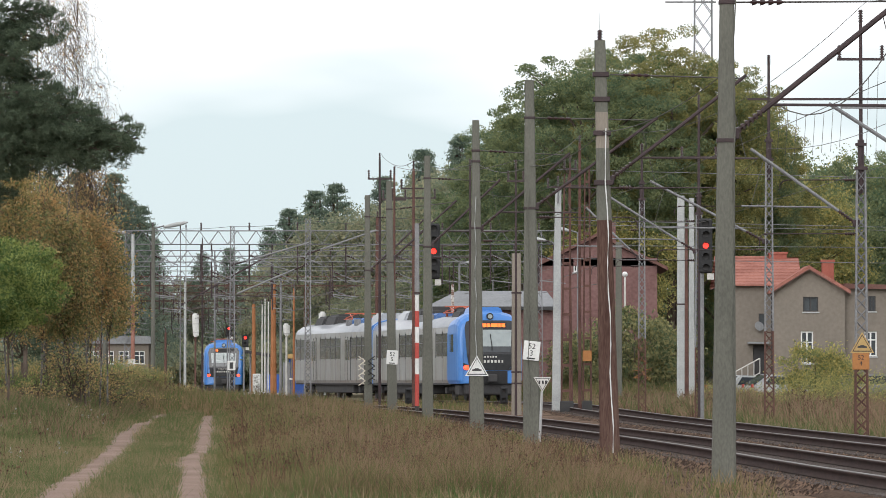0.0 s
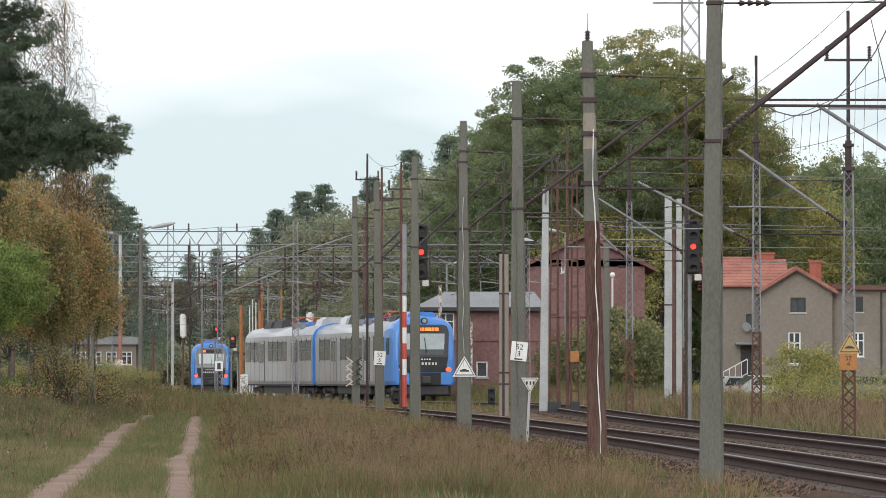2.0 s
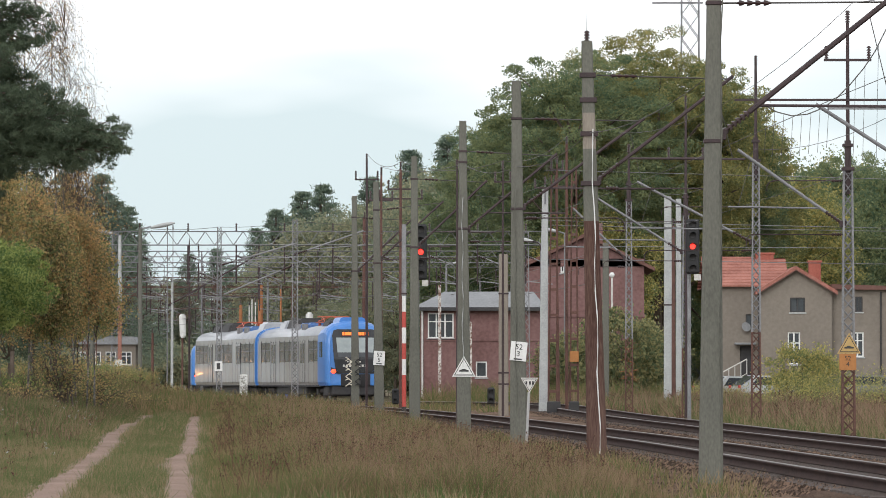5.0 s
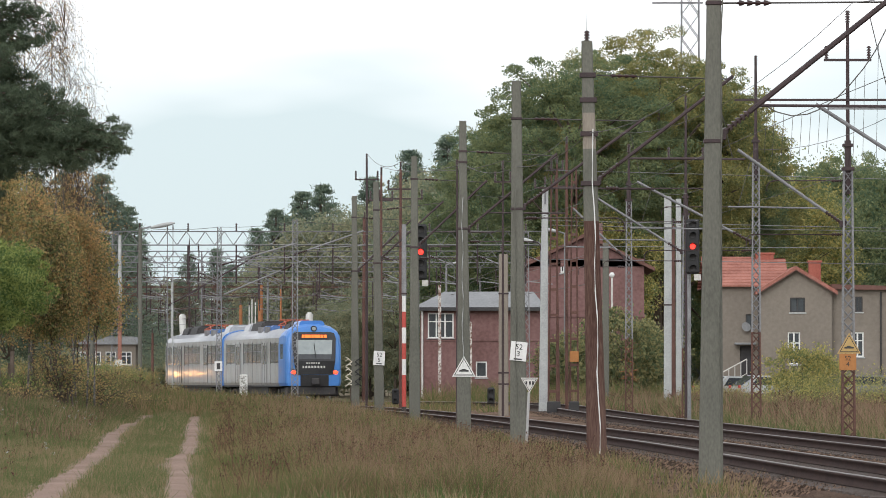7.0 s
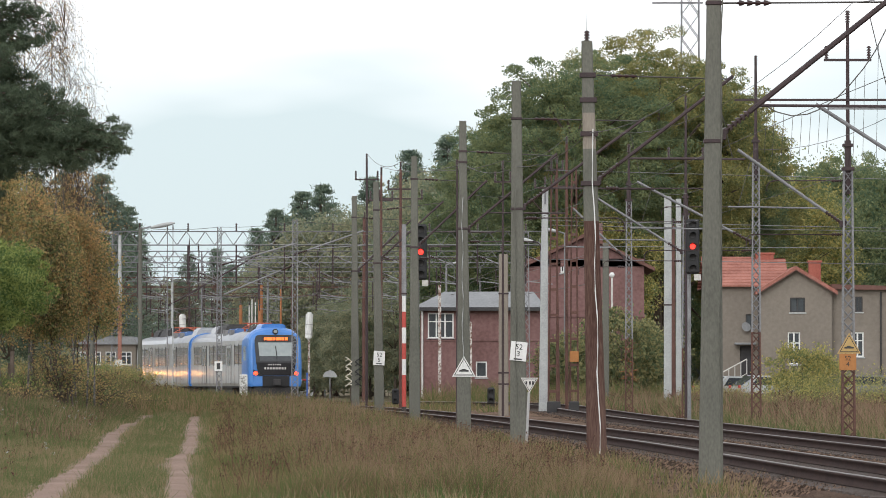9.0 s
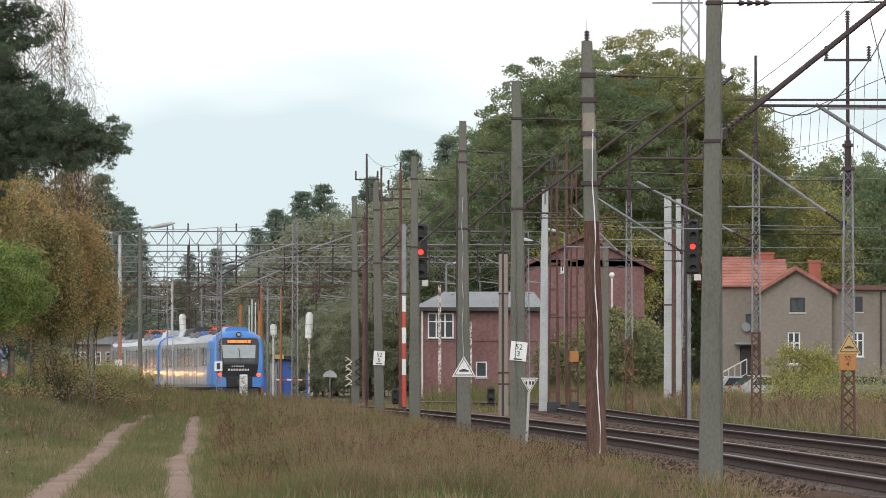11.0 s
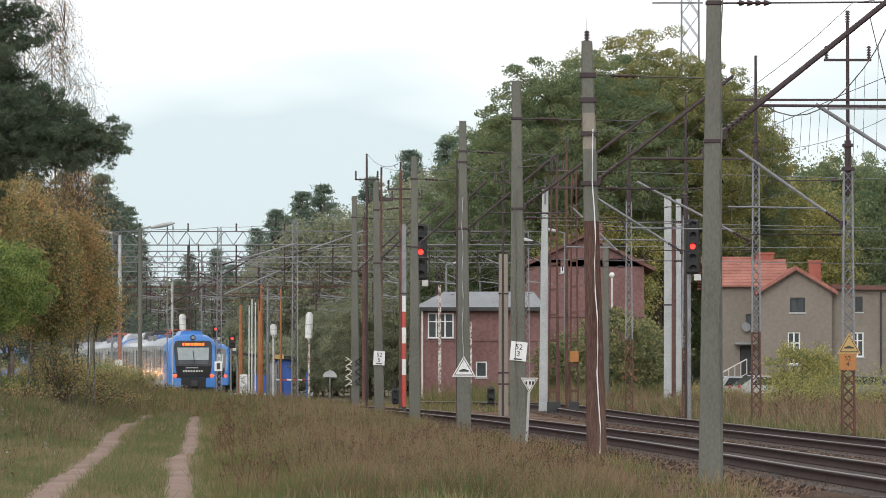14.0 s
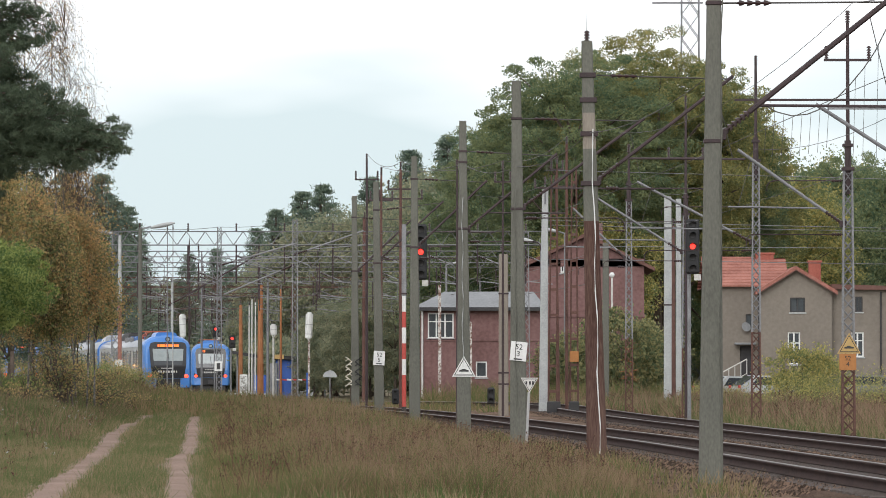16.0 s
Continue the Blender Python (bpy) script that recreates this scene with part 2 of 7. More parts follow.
def tube(bm, a, b, r0, r1=None, sides=6, caps=True):
    """A tapered rod from a to b."""
    a, b = Vector(a), Vector(b)
    r1 = r0 if r1 is None else r1
    q = (b - a).to_track_quat("Z", "Y").to_matrix()
    ring = []
    for c, r in ((a, r0), (b, r1)):
        ring.append([bm.verts.new(c + q @ Vector((r * math.cos(6.28318 * i / sides), r * math.sin(6.28318 * i / sides), 0))) for i in range(sides)])
    for i in range(sides):
        bm.faces.new((ring[0][i], ring[0][(i + 1) % sides], ring[1][(i + 1) % sides], ring[1][i]))
    if caps:
        bm.faces.new(ring[0])
        bm.faces.new(ring[1])
    return bm


def rod(*a, **k):
    return tube(bmesh.new(), *a, **k)


def prism(bm, pts, y0, y1):
    """An outline in x, z drawn out from y0 to y1."""
    f = [bm.verts.new((x, y0, z)) for x, z in pts]
    g = [bm.verts.new((x, y1, z)) for x, z in pts]
    bm.faces.new(f)
    bm.faces.new(g)
    for i in range(len(pts)):
        j = (i + 1) % len(pts)
        bm.faces.new((f[i], f[j], g[j], g[i]))
    return bm


def mesh_arrays(name, verts, faces, material):
    me = bpy.data.meshes.new(name)
    verts, faces = np.asarray(verts, dtype=np.float32), np.asarray(faces, dtype=np.int32)
    me.vertices.add(len(verts))
    me.vertices.foreach_set("co", verts.ravel())
    k = faces.shape[1]
    me.loops.add(faces.size)
    me.loops.foreach_set("vertex_index", faces.ravel())
    me.polygons.add(len(faces))
    me.polygons.foreach_set("loop_start", np.arange(0, faces.size, k, dtype=np.int32))
    me.polygons.foreach_set("loop_total", np.full(len(faces), k, dtype=np.int32))
    me.update(calc_edges=True)
    me.materials.append(M[material])
    return me


def spline(pts, step):
    """Points every step metres along a smooth line through pts (x, y)."""
    p = np.array(pts, dtype=float)
    y = np.arange(p[0, 1], p[-1, 1], step)
    # monotone in y: cubic through the points
    m = np.gradient(p[:, 0], p[:, 1])
    out = []
    for v in y:
        i = min(max(int(np.searchsorted(p[:, 1], v) - 1), 0), len(p) - 2)
        h = p[i + 1, 1] - p[i, 1]
        t = (v - p[i, 1]) / h
        x = (2 * t**3 - 3 * t**2 + 1) * p[i, 0] + (t**3 - 2 * t**2 + t) * h * m[i] + (-2 * t**3 + 3 * t**2) * p[i + 1, 0] + (t**3 - t**2) * h * m[i + 1]
        out.append((x, v))
    return out


# ---- lie of the land ----
TRACK_NEAR = [(8.6, 20), (7.5, 45), (6.2, 70), (5.0, 96), (3.6, 120), (0.8, 156), (-3.2, 190), (-8.6, 222), (-17.3, 262), (-33, 330), (-60, 450)]
TRACK_FAR = [(12.2, 20), (11.2, 45), (10.0, 70), (8.7, 97), (7.2, 130), (6.0, 155), (5.1, 180), (4.4, 202), (3.3, 214), (1.57, 222.4), (-6.91, 262), (-15.45, 301.7), (-24, 342), (-47, 450)]


# wheel ruts of the sandy track
RUT_A = [(-3.5, 30), (-5.42, 68), (-6.2, 84), (-7.0, 102), (-7.88, 118), (-8.58, 134), (-9.3, 155), (-9.95, 175), (-9.75, 192)]
RUT_B = [(-1.85, 30), (-3.6, 68), (-4.35, 82), (-5.0, 94), (-5.17, 101), (-5.5, 108), (-6.75, 134), (-7.75, 155), (-8.5, 175), (-8.65, 192)]


def line_x(pts, y):
    p = np.array(pts)
    return float(np.interp(y, p[:, 1], p[:, 0]))


def smooth_step(a, b, v):
    t = min(max((v - a) / (b - a), 0), 1)
    return t * t * (3 - 2 * t)


RAIL_LEVEL = ([20, 70, 120, 156, 180, 200, 222, 265, 290, 310, 380, 600], [0.3, 0.34, 0.42, 0.52, 0.6, 0.65, 0.68, 0.56, 0.45, 0.42, 0.5, 0.5])


def rail_z(y):
    """Height of the rail heads along the line."""
    return float(np.interp(y, *RAIL_LEVEL))


def ground_height(x, y):
    """Height of the ground, for arrays."""
    x, y = np.asarray(x, dtype=float), np.asarray(y, dtype=float)
    base = np.interp(y, [0, 60, 80, 110, 140, 176, 200, 300, 500, 5000], [0, 0, 0.0, 0.15, 0.33, 0.5, 0.5, 0.3, 0.3, 0.3])
    base = base + 0.05 * np.sin(x * 0.9 + y * 0.13) * np.sin(y * 0.21 + 1) + 0.012 * np.sin(x * 2.3 - y * 0.5) * np.sin(y * 0.83 + x)
    # low bank under the wood left of the sandy track
    rut_line = np.array(RUT_A)
    d = np.clip((np.interp(y, rut_line[:, 1], rut_line[:, 0]) - 0.7 - x) / 2.2, 0, 1)
    e, f = np.clip((y - 92) / 45, 0, 1), np.clip((226 - y) / 24, 0, 1)
    base = base + 0.62 * d * d * (3 - 2 * d) * e * e * (3 - 2 * e) * f * f * (3 - 2 * f)
    near, far = np.array(TRACK_NEAR), np.array(TRACK_FAR)
    c = (np.interp(y, near[:, 1], near[:, 0]) + np.interp(y, far[:, 1], far[:, 0])) / 2
    half = np.abs(np.interp(y, near[:, 1], near[:, 0]) - np.interp(y, far[:, 1], far[:, 0])) / 2
    t = np.clip((np.abs(x - c) - half - 2.2) / 2.2, 0, 1)
    bed_share = (1 - t * t * (3 - 2 * t)) * (y >= 20) * (y <= 440)
    bed = np.interp(y, *RAIL_LEVEL) - 0.3
    return base * (1 - bed_share) + bed * bed_share


def ground_z(x, y):
    return float(ground_height(x, y))


# ---- ground ----
def ground():
    xs = sorted(set([-4000, -1500, -600, -300, -150, -90, -60] + [-45 + i * 0.6 for i in range(126)] + [45, 60, 90, 150, 300, 600, 1500, 4000]))
    ys = sorted(set([-1500, -400, -100, 0, 20, 40] + [50 + i * 1.6 for i in range(120)] + [250 + i * 8 for i in range(26)] + [500, 560, 640, 760, 900, 1300, 2000, 4500]))
    gx, gy = np.meshgrid(xs, ys)
    verts = np.stack([gx, gy, ground_height(gx, gy)], -1).reshape(-1, 3)
    w = len(xs)
    faces = [(j * w + i, j * w + i + 1, (j + 1) * w + i + 1, (j + 1) * w + i) for j in range(len(ys) - 1) for i in range(w - 1)]
    me = mesh_arrays("ground", verts, faces, "soil")
    for p in me.polygons:
        p.use_smooth = True
    return tagged(new("ground", me), "rough verge of dry soil and autumn grass", "ground", kind="structure")


ground()

def rut(pts, width):
    line = spline(pts, 0.7)
    verts, faces = [], []
    for i, (x, y) in enumerate(line):
        wl_, wr_ = [width * (0.5 + 0.34 * noise.noise((y * 0.16, 4, k))) for k in (1.3, 9.7)]
        wl_, wr_ = [v * (0.48 + 0.52 * smooth_step(72, 120, y)) for v in (wl_, wr_)]
        for k in (-1.0, -0.5, 0, 0.5, 1.0):
            px = x + (k * wl_ if k < 0 else k * wr_)
            verts.append((px, y, ground_z(px, y) + 0.012 + 0.01 * (1 - k * k)))
        if i:
            for k in range(4):
                a = (i - 1) * 5 + k
                faces.append((a, a + 1, a + 6, a + 5))
    me = mesh_arrays("dirt_track", verts, faces, "sand")
    for p in me.polygons:
        p.use_smooth = True
    return tagged(new("dirt_track", me), "bare sandy wheel rut of a field track", "path", kind="structure")


rut(RUT_A, 1.2)
rut(RUT_B, 0.95)


# ---- railway ----
def railway(pts, name):
    line = spline(pts, 1.0)
    root = tagged(empty(name), "brown railway track on stone ballast", "railway track", group="railway tracks", kind="structure")

    def sweep(profile, shift, label, material):
        verts, faces = [], []
        k = len(profile)
        for i, (x, y) in enumerate(line):
            x2, y2 = line[min(i + 1, len(line) - 1)]
            x1, y1 = line[max(i - 1, 0)]
            d = Vector((x2 - x1, y2 - y1)).normalized()
            for a, b in profile:
                verts.append((x + (shift + a) * d.y, y - (shift + a) * d.x, rail_z(y) + b))
            if i:
                for j in range(k):
                    p, q = (i - 1) * k, i * k
                    faces.append((p + j, p + (j + 1) % k, q + (j + 1) % k, q + j))
        ob = new(label, mesh_arrays(label, verts, faces, material))
        ob.parent = root
        return ob

    for s in (-0.7525, 0.7525):
        sweep([(-0.036, -0.012), (-0.036, -0.04), (-0.009, -0.055), (-0.009, -0.135), (-0.07, -0.15), (-0.07, -0.165), (0.07, -0.165), (0.07, -0.15), (0.009, -0.135), (0.009, -0.055), (0.036, -0.04), (0.036, -0.012)], s, "rail", "rail")
        sweep([(-0.036, -0.012), (0.036, -0.012), (0.030, 0.0), (-0.030, 0.0)], s, "rail_head", "rail_top")
    sweep([(-2.1, -0.45), (-1.45, -0.19), (-0.9, -0.2), (0.9, -0.2), (1.45, -0.19), (2.1, -0.45)], 0, "ballast_bed", "ballast")
    # sleepers where the line passes nearest
    me = bpy.data.meshes.new("sleeper")
    bm = boxed(-1.3, -0.13, -0.20, 1.3, 0.13, -0.168)
    bm.to_mesh(me)
    bm.free()
    me.materials.append(M["sleeper"])
    y = max(pts[0][1], 62)
    while y < min(pts[-1][1], 205):
        x, x2 = line_x(pts, y), line_x(pts, y + 1)
        ob = new("sleeper", me)
        ob.parent = root
        ob.matrix_basis = pose(x, y, rail_z(y), 0, 0, math.degrees(math.atan2(x - x2, 1)))
        y += 0.62
    return root, line


track_near, line_near = railway(TRACK_NEAR, "railway_track")
track_far, line_far = railway(TRACK_FAR, "railway_track")


def shoulder(pts, y0, y1, inner, outer):
    """Worn shoulder of stones and dead leaves between the ballast and the grass."""
    verts, faces = [], []
    ys = np.arange(y0, y1, 0.8)
    k = 7
    for i, y in enumerate(ys):
        x = line_x(pts, y)
        o = outer + 0.5 * noise.noise((0, y * 0.22, 3)) + 0.3 * noise.noise((0, y * 0.9, 7))
        for j in range(k):
            px = x - (o + (inner - o) * j / (k - 1))
            verts.append((px, y, ground_z(px, y) + 0.025 * min(j, 1) - 0.02 * (j == 0)))
        if i:
            for j in range(k - 1):
                a = (i - 1) * k + j
                faces.append((a, a + 1, a + k + 1, a + k))
    return tagged(new("track_shoulder", mesh_arrays("track_shoulder", verts, faces, "litter")), "brown shoulder of stones and dead leaves", "ground", kind="structure")


shoulder(TRACK_NEAR, 50, 190, 1.7, 3.9)


def bed_between(y0, y1):
    """Trampled stones and litter between the two lines."""
    verts, faces = [], []
    ys = np.arange(y0, y1, 1.0)
    k = 9
    for i, y in enumerate(ys):
        a, b = line_x(TRACK_NEAR, y) + 1.3, line_x(TRACK_FAR, y) - 1.3
        for j in range(k):
            px = a + (b - a) * j / (k - 1)
            verts.append((px, y, max(ground_z(px, y), rail_z(y) - 0.26) + 0.03 + 0.03 * noise.noise((px * 1.7, y * 0.9, 5))))
        if i:
            faces += [((i - 1) * k + j, (i - 1) * k + j + 1, i * k + j + 1, i * k + j) for j in range(k - 1)]
    return tagged(new("track_shoulder", mesh_arrays("track_shoulder", verts, faces, "litter")), "brown stones and litter between the two tracks", "ground", kind="structure")


bed_between(150, 262)


# ---- poles ----
def concrete_pole(x, y, z0, z1, w0, w1, material="concrete", lean=0.0, bands=(), label="tall weathered concrete catenary pole in the grass", name="catenary_pole", flat=0.8, stain=None, clamp=0.015):
    """A tapered concrete pole with chamfered corners and steel bands; heights are above the ground plane, lean in metres at the top."""
    root = tagged(empty(name, pose(x, y, 0)), label, "pole", group="line poles")
    h = z1 - z0
    bm = bmesh.new()
    rings = []
    n = 12
    for i in range(n + 1):
        t = i / n
        w = (w0 + (w1 - w0) * t) / 2
        d = w * flat
        c = w * 0.22
        ring = [(-w + c, -d), (w - c, -d), (w, -d + c), (w, d - c), (w - c, d), (-w + c, d), (-w, d - c), (-w, -d + c)]
        rings.append([bm.verts.new((lean * t + a, b, z0 + h * t)) for a, b in ring])
    for a, b in zip(rings, rings[1:]):
        for i in range(8):
            bm.faces.new((a[i], a[(i + 1) % 8], b[(i + 1) % 8], b[i]))
    bm.faces.new(rings[0])
    bm.faces.new(rings[-1])
    shaft = part("shaft", bm, material, root)
    if stain:
        # rust that has run down the lower half, on the same shaft
        shaft.data.materials.append(M[stain])
        for p in shaft.data.polygons:
            p.material_index = int(p.center.z < z0 + h * 0.6)
        # a paler mended length between two bands
        shaft.data.materials.append(M["concrete_beige"])
        for p in shaft.data.polygons:
            if z0 + h * 0.74 < p.center.z < z0 + h * 0.86:
                p.material_index = 2
    for zb in bands:
        t = (zb - z0) / h
        w = (w0 + (w1 - w0) * t) / 2 + clamp
        bm = boxed(lean * t - w, -w * flat - 0.005, zb - 0.02 - clamp * 0.6, lean * t + w, w * flat + 0.005, zb + 0.02 + clamp * 0.6, bevel=0.006)
        part("steel_band", bm, "rust_dark", root)
    return root

# pole: x, y, foot, top, foot width, top width, lean
POLES = [
    (3.985, 74, -0.3, 8.3, 0.37, 0.19, 0.067, "concrete", (5.18, 7.244)),
    (2.999, 96.5, -0.2, 8.224, 0.40, 0.21, -0.198, "concrete", (7.071, 6.412, 5.445, 7.554)),
    (1.739, 114, -0.1, 8.504, 0.41, 0.21, -0.052, "concrete", (7.635, 5.558)),
    (0.569, 135, 0, 8.685, 0.41, 0.19, -0.031, "concrete", (7.855, 7.563, 5.75)),
    (-0.885, 155.5, 0, 8.646, 0.37, 0.19, -0.018, "concrete", (7.938, 5.796)),
    (-2.244, 176, 0.1, 8.673, 0.37, 0.20, -0.14, "concrete", (7.671, 5.788)),
    (-3.476, 197, 0.2, 8.956, 0.34, 0.20, -0.045, "concrete", (8.104, 5.973)),
]
for x, y, z0, z1, w0, w1, lean, material, bands in POLES:
    concrete_pole(x, y, z0, z1, w0, w1, material, lean, bands, stain="concrete_red" if 90 < y < 100 else None, clamp=0.045 if 90 < y < 100 else 0.015)


# ---- plants ----
rng = np.random.default_rng(7)


def unit(n):
    v = rng.normal(size=(n, 3))
    return v / np.linalg.norm(v, axis=1, keepdims=True)


def leaf_quads(c, size, aspect=0.6, hang=0.0):
    """Small leaf blades round the points c, turned at random; hang pulls their tips down."""
    n = len(c)
    u = unit(n)
    u[:, 2] -= hang
    u /= np.linalg.norm(u, axis=1, keepdims=True)
    v = np.cross(u, unit(n))
    v /= np.linalg.norm(v, axis=1, keepdims=True) + 1e-6
    s = (size * rng.uniform(0.6, 1.3, n))[:, None]
    a, b = u * s * 0.5, v * s * 0.5 * aspect
    verts = np.stack([c - a, c - b * 0.9 - a * 0.1, c + a, c + b * 0.9 - a * 0.1], 1).reshape(-1, 3)
    return verts, np.arange(4 * n).reshape(-1, 4)


def clumps(centres, radii, per, flat=0.7, soft=False):
    """Points in soft balls round the centres, denser to their shells."""
    k = np.repeat(np.arange(len(centres)), per)
    r = rng.uniform(0.35, 1, len(k)) ** 0.6
    p = unit(len(k)) * (r * np.asarray(radii)[k])[:, None]
    stray = rng.random(len(k)) < (1.0 if soft else 0.12)
    p[stray] = rng.normal(0, 0.62 if soft else 0.45, (int(stray.sum()), 3)) * np.asarray(radii)[k][stray][:, None]
    p[:, 2] *= flat
    return np.asarray(centres)[k] + p


def limbs(bm, base, top, r, ends):
    """A trunk in four bent lengths and limbs to the given points."""
    base, top = Vector(base), Vector(top)
    pts = [base.lerp(top, t) + Vector((random.uniform(-1, 1), random.uniform(-1, 1), 0)) * r * 0.7 * (0 < t < 1) for t in (0, 0.3, 0.55, 0.8, 1)]
    for i in range(4):
        tube(bm, pts[i], pts[i + 1], r * (1 - 0.2 * i), r * (1 - 0.2 * (i + 1)), 7)
    for e in ends:
        e = Vector(e)
        t = min(max((e.z - base.z) / max(top.z - base.z, 0.1) - 0.25, 0.3), 0.95)
        s = base.lerp(top, t)
        m = s.lerp(e, 0.5) + Vector((0, 0, 0.1 * (e - s).length))
        tube(bm, s, m, r * 0.35, r * 0.22, 5)
        tube(bm, m, e, r * 0.22, r * 0.06, 5)


def broadleaf(h, r, leaf="oak_leaf", n=70, per=170, size=0.3, low=0.22, name="tree", label="", category="tree", soft=True):
    """A spreading tree: trunk, limbs and an uneven crown of leaf clumps with gaps."""
    root = tagged(empty(name), label, category)
    mid = h * (low + (1 - low) / 2)
    half = h * (1 - low) / 2
    d = unit(n)
    d[:, 2] = d[:, 2] * 0.9 + 0.08
    q = rng.uniform(0.45, 1.0, n) ** 0.5
    lump = 0.78 + 0.3 * rng.random(n)
    c = np.stack([d[:, 0] * r * q * lump, d[:, 1] * r * q * lump, mid + d[:, 2] * half * q * np.minimum(lump, 0.98)], 1)
    rad = r * rng.uniform(0.55, 1.05, n) * (2.1 / n**0.45)
    pts = clumps(c, rad, per, 0.7 if soft else 0.55, soft)
    v, f = leaf_quads(pts, size)
    bm = bmesh.new()
    limbs(bm, (0, 0, -0.3), (0, 0, h * 0.75), max(0.02, h * 0.015 - 0.03), c[:: max(1, n // 14)])
    part("trunk", bm, "bark", root, smooth=True)
    crown = new("crown", mesh_arrays("crown", v, f, leaf))
    crown.parent = root
    return root


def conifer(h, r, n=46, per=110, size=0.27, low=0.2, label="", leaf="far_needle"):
    """A far pine: tiers of drooping boughs that narrow to the top."""
    root = tagged(empty("pine_tree"), label, "tree")
    t = rng.random(n) ** 0.8
    z = h * (low + (1 - low) * t)
    reach = r * (1.04 - t) ** 0.7 * rng.uniform(0.3, 1, n)
    a = rng.uniform(0, 6.283, n)
    c = np.stack([np.cos(a) * reach, np.sin(a) * reach, z - 0.1 * reach], 1)
    v, f = leaf_quads(clumps(c, r * rng.uniform(0.15, 0.29, n) * (1.12 - t * 0.75), per, 0.4, True), size, 0.3)
    bm = bmesh.new()
    limbs(bm, (0, 0, -0.3), (0, 0, h * 0.97), h * 0.013, c[::4])
    part("trunk", bm, "bark", root, smooth=True)
    crown = new("crown", mesh_arrays("crown", v, f, leaf))
    crown.parent = root
    return root


def stand(ob, x, y, scale=1.0, turn=0.0, tall=1.0):
    m = pose(x, y, ground_z(x, y), 0, 0, turn) @ Matrix.Diagonal((scale, scale, scale * tall, 1))
    return copy_thing(ob, m)


oak = broadleaf(23, 7.6, n=640, per=260, size=0.15, label="tall spreading oak turning yellow behind the brick house", soft=False)
oak.matrix_basis = pose(12.882, 297, 0.2)
oak_2 = broadleaf(21.3, 6.9, "oak_leaf_dark", n=580, per=260, size=0.15, label="broad dark green oak behind the brick house", soft=False)
oak_2.matrix_basis = pose(7.626, 290, 0.2)
stand(oak_2, 4.504, 302, 0.86, 100, 1.02)
stand(oak_2, 10.311, 306, 1.0, 160, 1.04)
stand(oak, 13.5, 304, 0.92, 120, 1.03)
stand(oak, 16.978, 312, 0.82, 200, 1.02)
stand(oak_2, 17.3, 306, 0.6, 40, 1.55)
ash = broadleaf(16, 5.2, "leaf_yellow", n=240, per=190, size=0.21, low=0.04, label="yellowing broadleaf tree on the wood's edge")
ash.matrix_basis = pose(22.579, 330, 0.2)
lime = broadleaf(15, 5.5, "oak_leaf_dark", n=240, per=190, size=0.21, low=0.03, label="green broadleaf tree on the wood's edge")
lime.matrix_basis = pose(25.585, 340, 0.2)
stand(lime, 1.35, 312, 0.8, 70, 1.18)
stand(oak_2, 29.326, 350, 0.8, 10, 1.05)
stand(lime, 31.656, 345, 1.0, 150, 1.15)
stand(lime, 26.3, 352, 1.15, 300, 1.0)
stand(lime, 28.6, 358, 1.15, 35, 1.03)
stand(ash, 20.266, 345, 1.0, 90, 0.9)
stand(ash, 28.921, 365, 1.05, 20, 1.1)
stand(lime, 11.078, 318, 1.05, 220)
stand(lime, 6.047, 320, 1.0, 320)
stand(lime, 15.392, 325, 1.0, 120)
stand(ash, 8.986, 286, 0.75, 60, 1.0)
stand(lime, 3.231, 330, 1.0, 200)
stand(lime, 18.989, 300, 0.62, 250)
bush_tree = broadleaf(5.0, 2.2, "bush_leaf", n=90, per=90, size=0.2, low=0.02, name="bush", label="loose yellow-green bush beside the brick house", category="bush")
bush_tree.matrix_basis = pose(8.49, 236, 0.3)
stand(bush_tree, 10, 240, 0.85, 80)
stand(bush_tree, 6.189, 246, 0.75, 300)
stand(bush_tree, 7.25, 244, 0.8, 200)
green_bush = broadleaf(3.1, 1.7, "leaf_yellow", n=80, per=80, size=0.14, low=0.02, name="bush", label="bright green and yellow bush before the beige house", category="bush")
green_bush.matrix_basis = pose(15.567, 215, 0.2)
stand(green_bush, 16.729, 219, 0.75, 130)

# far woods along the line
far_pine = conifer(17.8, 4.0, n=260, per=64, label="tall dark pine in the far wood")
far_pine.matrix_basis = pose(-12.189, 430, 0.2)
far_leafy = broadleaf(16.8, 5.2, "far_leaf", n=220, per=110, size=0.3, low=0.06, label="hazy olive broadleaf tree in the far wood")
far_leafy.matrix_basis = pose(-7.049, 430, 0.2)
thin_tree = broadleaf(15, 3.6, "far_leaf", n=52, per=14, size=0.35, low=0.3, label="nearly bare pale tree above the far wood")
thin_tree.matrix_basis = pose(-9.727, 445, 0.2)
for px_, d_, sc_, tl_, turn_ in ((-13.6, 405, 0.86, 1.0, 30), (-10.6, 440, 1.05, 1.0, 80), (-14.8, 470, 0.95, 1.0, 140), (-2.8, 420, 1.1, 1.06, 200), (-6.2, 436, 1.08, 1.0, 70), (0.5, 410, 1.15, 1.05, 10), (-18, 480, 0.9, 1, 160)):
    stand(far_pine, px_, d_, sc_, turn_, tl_)
